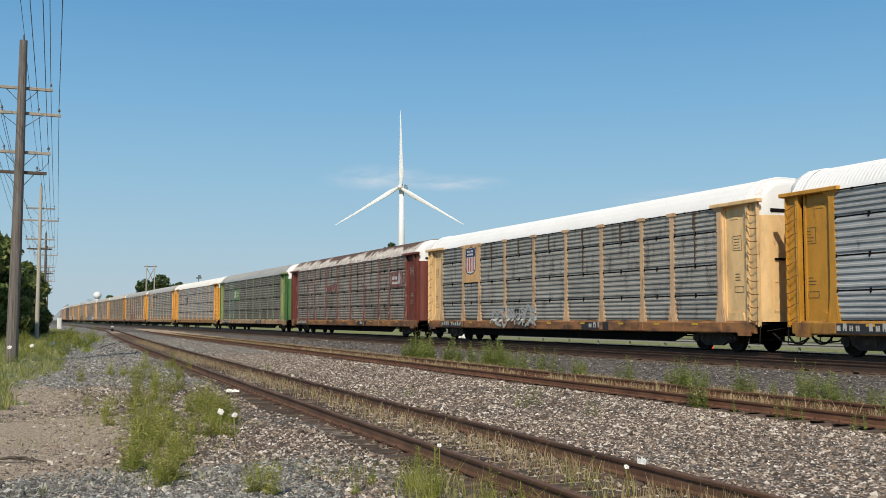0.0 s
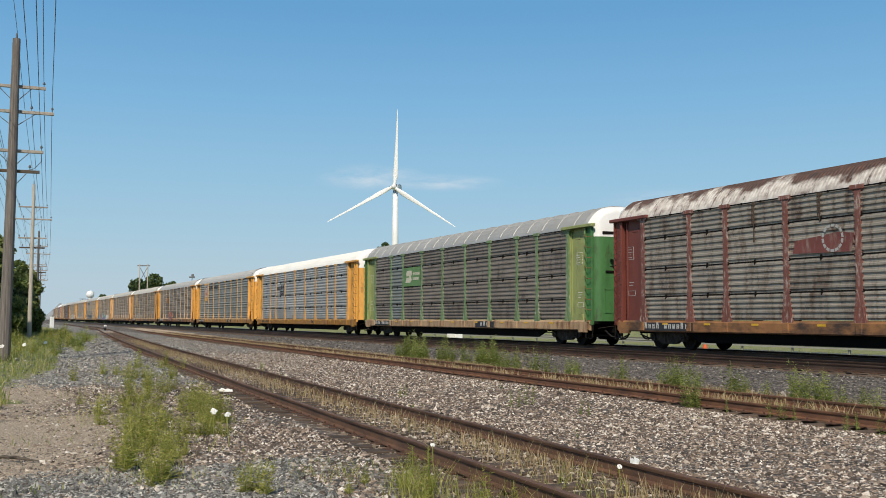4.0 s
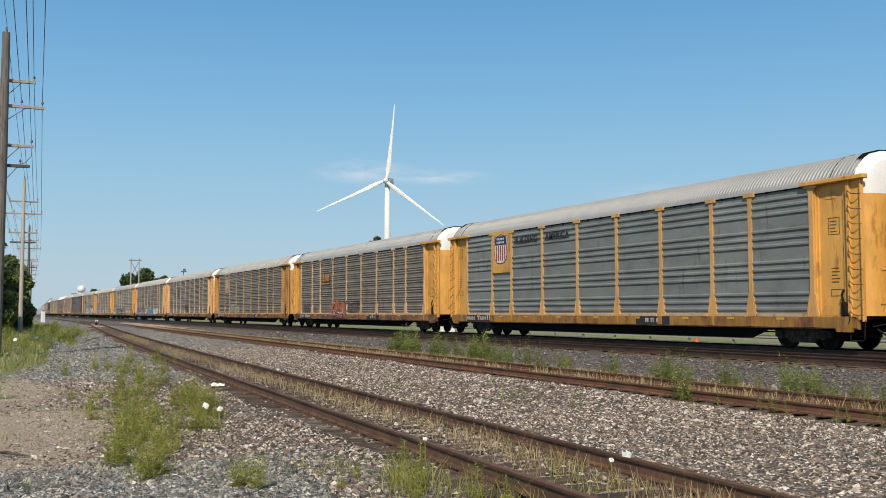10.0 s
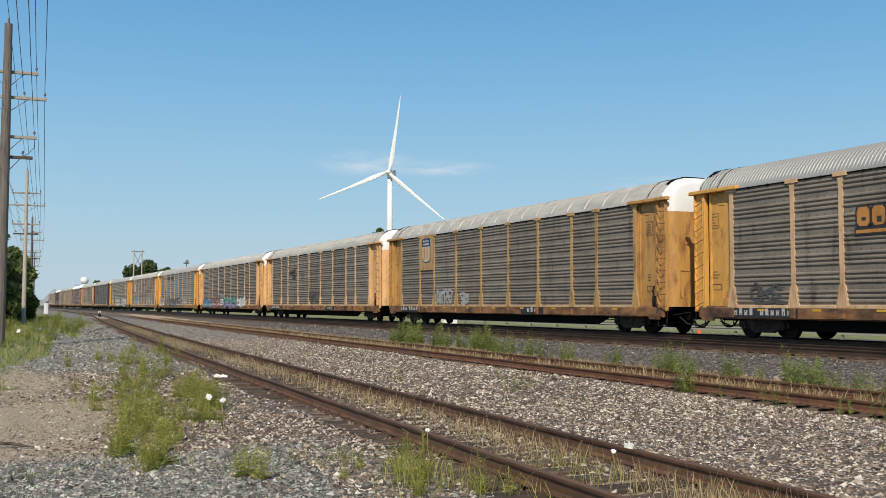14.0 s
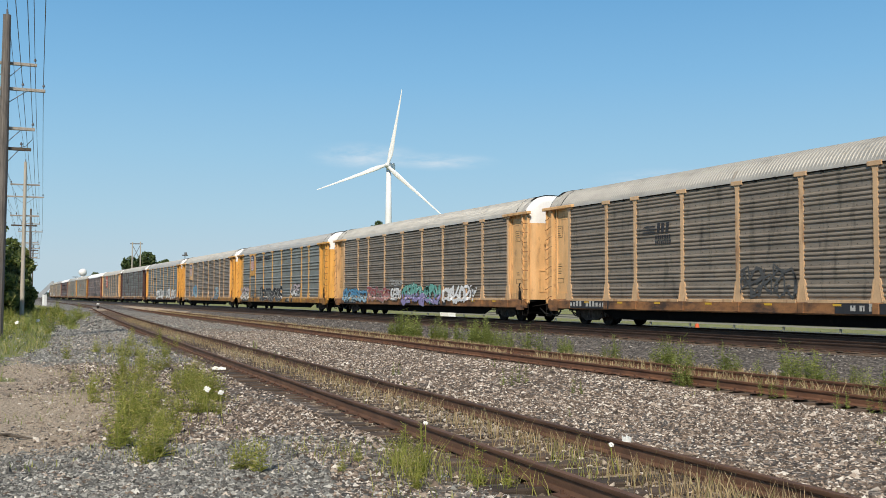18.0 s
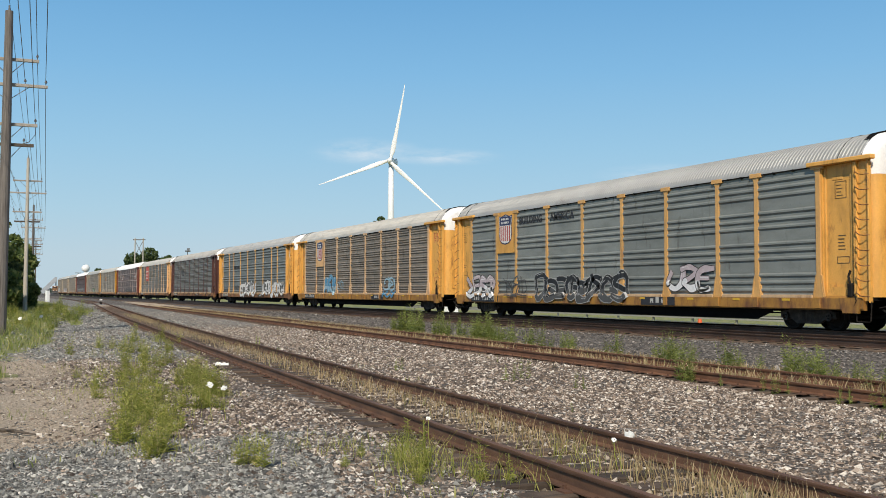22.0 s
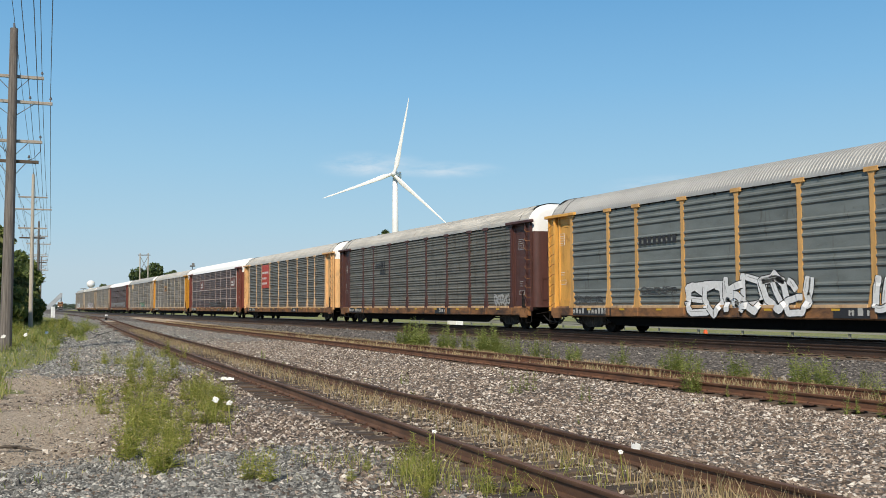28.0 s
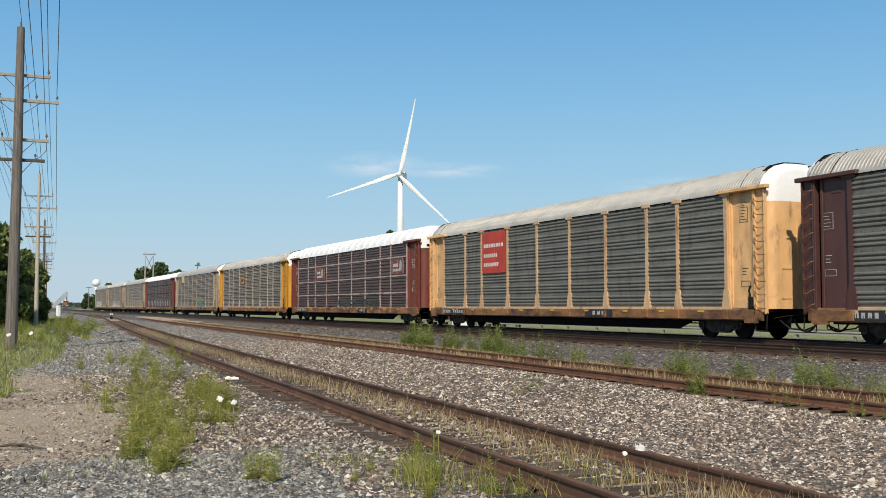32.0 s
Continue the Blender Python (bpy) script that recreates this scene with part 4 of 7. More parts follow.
def rusted_roof():
    """Old white paint that has rusted through along the crown, with streaks running down the flanks."""
    m, n, l, b = nodes_of("paint_rusted_roof")
    tc = n.new("ShaderNodeTexCoord")
    vec = tc.outputs["Object"]
    sep = n.new("ShaderNodeSeparateXYZ")
    l.new(vec, sep.inputs[0])
    paint = ramp(n, l, noise_at(n, l, vec, 3.0, 6), [(0.3, (0.28, 0.23, 0.20)), (0.5, (0.50, 0.46, 0.42)), (0.7, (0.66, 0.63, 0.59))])
    rust = ramp(n, l, noise_at(n, l, vec, 5.0, 6), [(0.3, (0.045, 0.028, 0.024)), (0.6, (0.10, 0.052, 0.038)), (0.8, (0.19, 0.085, 0.045))])
    streak = span(n, l, noise_at(n, l, vec, 1.0, 6, 0.7, (5.0, 1.2, 0.5)), 0.56, 0.66)
    ad = n.new("ShaderNodeMath")
    ad.operation = "ADD"
    l.new(sep.outputs["Z"], ad.inputs[0])
    l.new(span(n, l, noise_at(n, l, vec, 0.55, 6, 0.65, (1, 0.5, 1)), 0.25, 0.75, -0.55, 0.55), ad.inputs[1])
    col = mixed(n, l, streak, paint, rust)
    col = mixed(n, l, span(n, l, ad.outputs[0], 5.36, 5.56), col, rust)
    l.new(col, b.inputs["Base Color"])
    b.inputs["Roughness"].default_value = 0.65
    bumped(n, l, b, noise_at(n, l, vec, 24, 4), 0.1, 0.004)
    return m


ROOF_RUST = rusted_roof()
ZINC_LIGHT = ZINC("light", (0.40, 0.408, 0.41), 0.18)
ZINC_BROWN = ZINC("brown", (0.245, 0.207, 0.167), 0.30)
ZINC_DARK = ZINC("dark", (0.23, 0.195, 0.165), 0.34, (0.09, 0.065, 0.05))
ZINC_RED = ZINC("reddish", (0.325, 0.29, 0.245), 0.44, (0.12, 0.075, 0.05))
ZINC_STAINED = ZINC("stained", (0.37, 0.352, 0.318), 0.33, (0.085, 0.06, 0.045))
ZINC_SMOKE = ZINC("smoky", (0.17, 0.165, 0.145), 0.34)
ZINC_BLUE = ZINC("bluish", (0.226, 0.240, 0.226), 0.18)

SILL_CREAM = PAINT("cream_sill", (0.46, 0.31, 0.18), 0.45, (0.15, 0.075, 0.04))
ROOF_PALE = ZINC("roof_pale", (0.41, 0.395, 0.36), 0.12, (0.24, 0.21, 0.17), 0.1)
ZINC_TEAL = ZINC("teal", (0.178, 0.196, 0.190), 0.16)
ZINC_OXIDE = ZINC("oxide", (0.115, 0.075, 0.07), 0.25)
POST_PALE = PAINT("bleached_post", (0.44, 0.38, 0.29), 0.3, (0.2, 0.13, 0.09))


def hand_brake_geo():
    """The worn brake gear at the foot of the end sheet."""
    geo = Geo().box(12.62, 12.80, -1.60, -1.50, 1.02, 1.42, 0.02)
    geo.tube([(12.70, -1.56, 1.38), (12.66, -1.58, 1.62), (12.72, -1.56, 1.78)], 0.035, 6)
    geo.tube([(12.82, -1.58, 1.18), (12.95, -1.60, 0.92), (12.85, -1.58, 0.74)], 0.02, 5)
    return geo


# ---- wind turbine ----
TURBINE_WHITE = surface("turbine_white", (0.80, 0.80, 0.80), (0.74, 0.74, 0.74), (0.83, 0.83, 0.83), rough=0.4, scale=0.1, grain=3, bump=0.0, vary=0)
turbine = thing("wind_turbine", "tall white three-bladed wind turbine turning slowly", "wind turbine", (-550, 221.5, -1))
tower = Geo()
tower.tube([(0, 0, 0), (0, 0, 25), (0, 0, 50), (0, 0, 79)], [2.45, 2.2, 1.9, 1.45], 20)
part("tower", tower, TURBINE_WHITE, turbine, smooth=True)
NAC = pose(0, 0, 80.5, 0, 0, 52)
nac = Geo().box(-1.7, 1.7, -1.8, 8.6, -1.6, 1.9, 0.5)
nac.tube([(0.4, 7.6, 1.9), (0.4, 7.6, 3.2)], 0.06, 5)
nac.box(-1.5, 1.5, 6.2, 8.2, 1.9, 2.5, 0.1)
part("nacelle", nac, TURBINE_WHITE, turbine, at=NAC)
ROTOR_AT = NAC @ pose(0, -3.2, 0)
hub = Geo()
hub.tube([(0, 1.3, 0), (0, 0.6, 0), (0, -0.8, 0), (0, -1.6, 0), (0, -2.0, 0)], [1.3, 1.6, 1.5, 0.9, 0.2], 16)
ROTOR = part("rotor", hub, TURBINE_WHITE, turbine, at=ROTOR_AT, smooth=True)


def blade_geo():
    rows = []
    for r, chord, thick, twist in ((1.2, 1.9, 1.7, 0), (3.0, 2.0, 1.6, 4), (6, 2.9, 1.1, 12), (9.5, 2.9, 0.75, 10), (16, 2.2, 0.5, 7), (24, 1.6, 0.36, 4), (33, 1.15, 0.24, 2), (41, 0.75, 0.14, 0), (45, 0.42, 0.08, 0), (46, 0.12, 0.04, 0)):
        row, a = [], radians(twist)
        for j in range(13):
            w = 2 * math.pi * j / 12
            u, v = chord * (0.5 * math.cos(w) + 0.18), thick * 0.5 * math.sin(w)
            row.append((u * math.cos(a) - v * math.sin(a), u * math.sin(a) + v * math.cos(a) - 0.0012 * r * r, r))
        rows.append(row)
    return Geo().sheet(rows)


blade_me = blade_geo().mesh("blade", True)
for k_angle in (0.8, 120.8, 240.8):
    part("blade", blade_me, TURBINE_WHITE, ROTOR, at=pose(0, 0, 0, 0, k_angle, 0))

# ---- pole line along the yard ----
POLE_WOOD = surface("pole_wood", (0.15, 0.13, 0.118), (0.075, 0.064, 0.058), (0.24, 0.215, 0.195), rough=0.9, scale=3, stretch=(6, 6, 0.35), grain=40, bump=0.5, depth=0.01)
POLE_GREY = surface("pole_pale_wood", (0.50, 0.45, 0.38), (0.36, 0.31, 0.26), (0.60, 0.55, 0.48), rough=0.9, scale=3, stretch=(6, 6, 0.35), grain=40, bump=0.4, depth=0.01)
ARM_WOOD = surface("crossarm_wood", (0.36, 0.32, 0.28), (0.22, 0.19, 0.16), (0.46, 0.42, 0.37), rough=0.9, scale=4, stretch=(1, 5, 5), grain=40)
ARM_DARK = surface("dark_crossarm_wood", (0.10, 0.075, 0.055), rough=0.9, scale=4)
PORCELAIN = plain("insulator_glaze", (0.16, 0.15, 0.15), 0.25)
BRACE_STEEL = plain("brace_steel", (0.28, 0.28, 0.28), 0.5, 0.6)
WIRE = plain("wire", (0.10, 0.10, 0.11), 0.5, 0.3)
POLES = [(17, -2.2), (-42, 0.82), (-88, 3.38), (-136, 5.98), (-184, 8.2), (-232, 10.8)]
# height, half length, dark or pale, insulator places
ARMS = [(10.22, 1.12, ARM_WOOD, (-1.05, 1.05)), (9.22, 1.45, ARM_WOOD, (-1.38, -0.72, 0.62, 1.38)), (7.66, 1.10, ARM_WOOD, (-1.02, -0.60, 1.02)), (6.86, 0.98, ARM_DARK, (-0.75, 0.62))]
LINE_TURN = math.degrees(math.atan(0.0525))


def pole(i, x, y):
    wood = POLE_GREY if i == 2 else POLE_WOOD
    t = thing("utility_pole", ("pale grey" if i == 2 else "weathered dark") + " wooden utility pole with four crossarms", "utility pole", pose(x, y, -0.6, 0, 0, -LINE_TURN), "poles of the line beside the yard")
    g = Geo()
    lean = 0.10 if i == 1 else 0.02
    g.tube([(-0.0, -lean, -0.3), (0, -lean * 0.6, 3), (0, -lean * 0.2, 7), (0, 0, 12.68)], [r * (1.0 if i < 2 else 0.78) for r in (0.235, 0.21, 0.185, 0.145)], 14)
    part("pole", g, wood, t)
    g = Geo().tube([(0, 0, 12.68), (0, 0, 12.9)], 0.035, 6)
    part("pole_cap", g, PORCELAIN, t)
    for h, half, mat, pins in ARMS:
        z = h + 0.6
        arm = part("crossarm", Geo().box(-0.26, -0.15, -half, half, z - 0.06, z + 0.06, 0.01), mat, t)
        b = Geo()
        for s in (-1, 1):
            b.tube([(-0.27, s * half * 0.52, z - 0.05), (-0.24, s * 0.10, z - 0.55)], 0.016, 5)
        part("brace", b, BRACE_STEEL, arm)
        for p in pins:
            q = Geo().tube([(-0.205, p, z + 0.06), (-0.205, p, z + 0.15), (-0.205, p, z + 0.17), (-0.205, p, z + 0.22), (-0.205, p, z + 0.27)], [0.015, 0.015, 0.055, 0.045, 0.02], 8)
            part("insulator", q, PORCELAIN, arm)
    return t


for i, (px, py) in enumerate(POLES):
    pole(i, px, py)


def spot(i, h, p):
    a = radians(-LINE_TURN)
    x, y = POLES[i]
    return Vector((x + 0.205 * -math.cos(a) - p * math.sin(a) * 1, y + p * math.cos(a), h + 0.27))


for h, half, mat, pins in ARMS[:3] + [(12.3, 0, None, (0,))]:
    for p in pins:
        for i in range(len(POLES) - 1):
            a, b = spot(i, h, p), spot(i + 1, h, p)
            g = Geo()
            sag = 0.55 if h > 9 else 0.8
            g.tube([a.lerp(b, k / 14) - Vector((0, 0, 4 * sag * (k / 14) * (1 - k / 14))) for k in range(15)], 0.011 if h > 9 else 0.009, 4, False)
            tagged(part("power_line", g, WIRE), "thin dark overhead wire between the poles", "overhead wire", "wires of the pole line")
# a slack loop on the first pole
g = Geo().tube([(-42.2, 1.85, 7.9), (-42.2, 1.86, 7.3), (-42.2, 1.62, 7.0), (-42.2, 1.2, 6.85)], 0.012, 4)
tagged(part("jumper_wire", g, WIRE), "slack jumper wire between two crossarms", "overhead wire")

# ---- trees ----
BARK = surface("bark", (0.10, 0.08, 0.062), rough=0.95, scale=4, stretch=(4, 4, 0.6), grain=30, bump=0.8, depth=0.02)
LEAF_A = leaf_mat("leaves_green", [(0.0, (0.06, 0.095, 0.025)), (0.45, (0.14, 0.19, 0.05)), (0.8, (0.24, 0.28, 0.08)), (1.0, (0.36, 0.36, 0.13))], 0.35)
LEAF_B = leaf_mat("leaves_deep_green", [(0.0, (0.028, 0.05, 0.015)), (0.5, (0.055, 0.09, 0.024)), (1.0, (0.11, 0.145, 0.04))])


LEAF_C = leaf_mat("leaves_olive", [(0.0, (0.05, 0.07, 0.025)), (0.5, (0.10, 0.13, 0.045)), (1.0, (0.20, 0.22, 0.08))], 0.3)


def leaves(centres, radii, count, size, rng):
    """Small bent leaf clumps spread over lobes, thinner towards the inside."""
    w = np.array([r ** 2 for r in radii])
    pick = rng.choice(len(centres), count, p=w / w.sum())
    c, r = np.array(centres)[pick], np.array(radii)[pick]
    d = rng.normal(size=(count, 3))
    d /= np.linalg.norm(d, axis=1)[:, None]
    p = c + d * (r * rng.uniform(0.55, 1.06, count) ** 0.7)[:, None] * np.array([1, 1, 0.85])
    s = size * rng.uniform(0.5, 1.3, count)[:, None]
    a = rng.normal(size=(count, 3))
    a /= np.linalg.norm(a, axis=1)[:, None]
    b = np.cross(a, rng.normal(size=(count, 3)))
    b /= np.linalg.norm(b, axis=1)[:, None]
    n = np.cross(a, b)
    v = np.stack([p - a * s, p + b * s * 0.55 + n * s * 0.15, p + a * s, p - b * s * 0.55 + n * s * 0.15], 1).reshape(-1, 3)
    return v, np.arange(count * 4).reshape(-1, 4)


def tree(x, y, h, wide, seed, count, size, mat, label, base=-0.6, low=0.25):
    rng = np.random.default_rng(seed)
    t = thing("tree", label, "tree", (x, y, base))
    g = Geo()
    g.tube([(0, 0, -0.2), (0.05, 0.03, h * 0.25), (rng.uniform(-.2, .2), 0.1, h * 0.55), (0, 0, h * 0.8)], [h * 0.028, h * 0.022, h * 0.014, h * 0.004], 8)
    centres, radii = [], []
    k = 16
    for i in range(k):
        f = low + (0.92 - low) * (i + 0.5) / k
        w = rng.uniform(0, 2 * math.pi)
        spread = wide * math.sin(math.pi * (0.14 + 0.78 * (f - low) / (1 - low))) * rng.uniform(0.35, 0.85)
        c = np.array([math.cos(w) * spread, math.sin(w) * spread, h * f])
        centres.append(c)
        radii.append(wide * rng.uniform(0.28, 0.46))
        g.tube([(0, 0, h * max(0.1, f - 0.22)), c * np.array([0.5, 0.5, 0.93]), c], [h * 0.011, h * 0.007, h * 0.003], 5)
    part("trunk", g, BARK, t)
    v, q = leaves(centres, radii, count, size, rng)
    me = big_mesh("crown", v, q)
    part("crown", me, mat, t)
    return t


# the overgrown row beside the yard
for i, (x, y, h, w) in enumerate([(-78, -4.6, 12.5, 3.6), (-92, -3.2, 13.0, 3.8), (-100, -0.2, 9.6, 3.0), (-108, 0.6, 10.2, 3.1), (-116, 2.0, 8.2, 2.6), (-124, 3.4, 8.2, 2.6), (-131, 4.4, 6.6, 2.3), (-95, 1.0, 4.2, 2.2), (-104, 2.2, 3.6, 2.0), (-112, 3.4, 3.4, 1.8), (-121, 4.6, 3.2, 1.7), (-86, -0.6, 4.5, 2.2), (-97, -6.5, 14, 4.2), (-66, -6.8, 11, 3.2), (-112, -3, 12, 3.6)]):
    tree(x, y, h, w, 40 + i, 5200, 0.30, LEAF_A if i % 3 else LEAF_C, "leafy green roadside tree in an overgrown row", low=0.04)
# trees far behind the train
tree(-380, 51.0, 15.2, 7.4, 61, 4200, 0.6, LEAF_B, "rounded dark green tree in the distance", low=0.1)
tree(-384, 57.0, 17.4, 7.2, 62, 5200, 0.6, LEAF_B, "rounded dark green tree in the distance", low=0.1)
tree(-382, 67.5, 12.6, 5.6, 66, 3600, 0.6, LEAF_B, "rounded dark green tree in the distance", low=0.1)
tree(-380, 62.5, 15.0, 6.2, 63, 4000, 0.6, LEAF_B, "rounded dark green tree in the distance", low=0.1)
tree(-700, 72.0, 17.5, 6.5, 64, 1800, 0.9, LEAF_B, "dark green tree far off", low=0.1)
tree(-200, 77.6, 19.3, 2.0, 65, 2200, 0.28, LEAF_B, "dark green tree top showing above the train", low=0.3)
tree(-201, 82.2, 18.7, 1.8, 67, 1800, 0.28, LEAF_B, "dark green tree top showing above the train", low=0.3)

# ---- marks on the wagons ----
def ink(name, c):
    return plain("ink_" + name, c, 0.55)


BLUE, RED, CREAM = ink("blue", (0.02, 0.03, 0.10)), ink("red", (0.42, 0.035, 0.03)), ink("cream", (0.62, 0.58, 0.46))
SIGN_RED, SIGN_GREEN, SIGN_ORANGE = PAINT("sign_red", (0.50, 0.055, 0.03), 0.1), PAINT("sign_green", (0.13, 0.25, 0.09), 0.1), PAINT("sign_orange", (0.50, 0.22, 0.05), 0.2)
SPRAY = {k: ink("spray_" + k, c) for k, c in dict(white=(0.80, 0.80, 0.80), black=(0.02, 0.02, 0.022), orange=(0.55, 0.13, 0.05), blue=(0.10, 0.30, 0.50), teal=(0.16, 0.42, 0.36), green=(0.20, 0.40, 0.20),
                                                  violet=(0.30, 0.26, 0.48), red=(0.32, 0.09, 0.09), grey=(0.32, 0.32, 0.33), sky=(0.33, 0.50, 0.60), brick=(0.40, 0.19, 0.17), pink=(0.50, 0.42, 0.44), dim=(0.085, 0.085, 0.085), pale=(0.42, 0.42, 0.41)).items()}
OUT = -SIDE - 0.048


def sheet_part(car, name, polys, material, lift, label=""):
    """Flat painted shapes on the side; polys: outlines in x and z."""
    g = Geo()
    for poly in polys:
        g.prism(poly, "y", OUT - lift - 0.003, OUT - lift)
    return part(name, g, material, car, label)


def bars(car, x0, x1, z, high, count, material, seed, lift=0.008, name="lettering", y=None, split=True):
    """A line of marks too worn to read: plain bars of its size."""
    rnd = random.Random(seed)
    w = (x1 - x0) / count
    polys = []
    for i in range(count):
        a = x0 + i * w
        polys.append([(a, z), (a + w * rnd.uniform(0.55, 0.8), z), (a + w * rnd.uniform(0.55, 0.8), z + high), (a, z + high)])
    return tagged(sheet_part(car, name, polys, material, lift if y is None else OUT - y), kind="stuff")


def shield_at(x0, x1, z0, z1, plate, faded=0.0):
    def add(car):
        sign = sheet_part(car, "sign", [[(x0, z0), (x1, z0), (x1, z1), (x0, z1)]], plate, 0.02, "yellow sign plate with a striped shield")
        cx, w = (x0 + x1) / 2, (x1 - x0) * 0.36
        t, b = z1 - (z1 - z0) * 0.08, z0 + (z1 - z0) * 0.22
        def shield(s, dz=0.0):
            h = t - b
            return [(cx + s * w * a, b + h * 0.5 + s * h * (c - 0.5) + dz) for a, c in ((0, 0.0), (0.55, 0.04), (0.85, 0.14), (0.95, 0.35), (0.90, 0.62), (1.0, 0.80), (0.96, 0.96), (0.6, 0.93), (0, 1.0), (-0.6, 0.93), (-0.96, 0.96), (-1.0, 0.80), (-0.90, 0.62), (-0.95, 0.35), (-0.85, 0.14), (-0.55, 0.04))]
        def low(col_w, c):
            return [(cx + c - col_w, b + (t - b) * 0.10), (cx + c + col_w, b + (t - b) * 0.10), (cx + c + col_w, b + (t - b) * 0.62), (cx + c - col_w, b + (t - b) * 0.62)]
        sheet_part(car, "shield_edge", [shield(1.05)], BLUE, 0.026)
        sheet_part(car, "shield", [shield(0.97)], CREAM if faded else STENCIL, 0.031)
        k = (t - b)
        sheet_part(car, "shield_band", [[(cx - w * 0.84, b + k * 0.64), (cx + w * 0.84, b + k * 0.64), (cx + w * 0.9, b + k * 0.78), (cx + w * 0.86, b + k * 0.92), (cx, b + k * 0.96), (cx - w * 0.86, b + k * 0.92), (cx - w * 0.9, b + k * 0.78)]], BLUE, 0.036)
        sheet_part(car, "shield_stripe", [low(w * 0.075, w * c) for c in (-0.66, -0.33, 0, 0.33, 0.66)], RED if not faded else SIGN_ORANGE, 0.036)
        bars(car, cx - w * 0.6, cx + w * 0.6, b + k * 0.82, k * 0.07, 5, STENCIL, 3, 0.040)
        bars(car, cx - w * 0.6, cx + w * 0.6, b + k * 0.70, k * 0.07, 6, STENCIL, 4, 0.040)
    return add


def wording(text, x, z, size, material):
    def add(car):
        for word, wx in text:
            cu = bpy.data.curves.new("lettering", "FONT")
            cu.body, cu.size, cu.extrude, cu.offset = word, size, 0.004, 0.012
            cu.materials.append(material)
            ob = new("lettering", cu)
            ob.parent = car
            ob.matrix_local = pose(x + wx, OUT - 0.012, z, 90, 0, 0)
    return add


def sill_marks(seed, dark=True, rear=(-11.4, -8.8), front=(3.0, 4.6)):
    """Reporting marks on the sill, as bars, on blackened patches."""
    def add(car):
        for x0, x1 in (rear, front):
            if dark:
                part("mark_patch", Geo().box(x0 - 0.2, x1 + 0.2, -1.588, -1.575, 0.69, 0.985), STENCIL_DARK, car)
            g = Geo()
            rnd = random.Random(seed)
            k = 11 if x1 - x0 > 2 else 3
            w = (x1 - x0) / k * (1.0 if k == 11 else 0.62)
            for i in range(k):
                if k == 11 and i == 4:
                    continue
                for q in (0.08, 0.44):
                    a = x0 + (0.35 if k == 3 else 0.0) + (i + q) * w
                    g.box(a, a + w * rnd.uniform(0.15, 0.24), -1.594, -1.587, 0.765, 0.925)
                g.box(x0 + (0.35 if k == 3 else 0.0) + (i + 0.08) * w, x0 + (0.35 if k == 3 else 0.0) + (i + 0.6) * w, -1.5935, -1.587, 0.83 + 0.06 * rnd.randint(-1, 1), 0.865 + 0.06 * rnd.randint(-1, 1) + 0.06)
            tagged(part("lettering", g, STENCIL_WORN if dark else STENCIL_DARK, car), kind="stuff")
    return add


STENCIL_WORN = ink("worn_stencil", (0.50, 0.49, 0.46))
STENCIL_FAINT = ink("faint_stencil", (0.13, 0.085, 0.04))


def end_marks(seed, material):
    """Small stencilled panels on the end sheets."""
    def add(car):
        rnd = random.Random(seed)
        ink_here = STENCIL_FAINT if material == STENCIL_DARK else material
        for s in (-1, 1):
            a = 12.05 if s > 0 else -12.7
            g = Geo()
            def frame_of(x0, x1, z0, z1, t=0.014):
                for q in ((x0, x1, z0, z0 + t), (x0, x1, z1 - t, z1), (x0, x0 + t, z0, z1), (x1 - t, x1, z0, z1)):
                    g.box(q[0], q[1], -1.410, -1.398, q[2], q[3])
            z = rnd.choice((3.4, 3.7, 3.9))
            frame_of(a, a + 0.42, z, z + 0.5)
            for k in range(4):
                g.box(a + 0.06, a + rnd.uniform(0.2, 0.36), -1.410, -1.398, z + 0.08 + k * 0.1, z + 0.10 + k * 0.1)
            z = rnd.choice((1.6, 1.75, 2.0))
            frame_of(a + 0.05, a + 0.5, z, z + 0.2)
            for k in range(rnd.choice((2, 3, 5))):
                g.box(a + 0.1, a + rnd.uniform(0.25, 0.42), -1.410, -1.398, z + 0.4 + k * 0.10, z + 0.425 + k * 0.10)
            tagged(part("stencil", g, ink_here, car), kind="stuff")
    return add


def tarnish(bay, rows, material):
    def add(car):
        for r in rows:
            sheet_part(car, "painted_panel", [[(BAY_X[bay] + 0.1, ROWS[r] + 0.02), (BAY_X[bay + 1] - 0.1, ROWS[r] + 0.02), (BAY_X[bay + 1] - 0.1, ROWS[r + 1] - 0.02), (BAY_X[bay] + 0.1, ROWS[r + 1] - 0.02)]], material, 0.012)
    return add


def ribbon(points, width):
    """A brush stroke: the outline of a thick bent line."""
    left, right = [], []
    k = len(points)
    for i, p in enumerate(points):
        a, b = points[max(0, i - 1)], points[min(k - 1, i + 1)]
        dx, dz = b[0] - a[0], b[1] - a[1]
        n = math.hypot(dx, dz) or 1
        w = width * (0.75 if i in (0, k - 1) else 1.0)
        left.append((p[0] - dz / n * w, p[1] + dx / n * w))
        right.append((p[0] + dz / n * w, p[1] - dx / n * w))
    return left, right


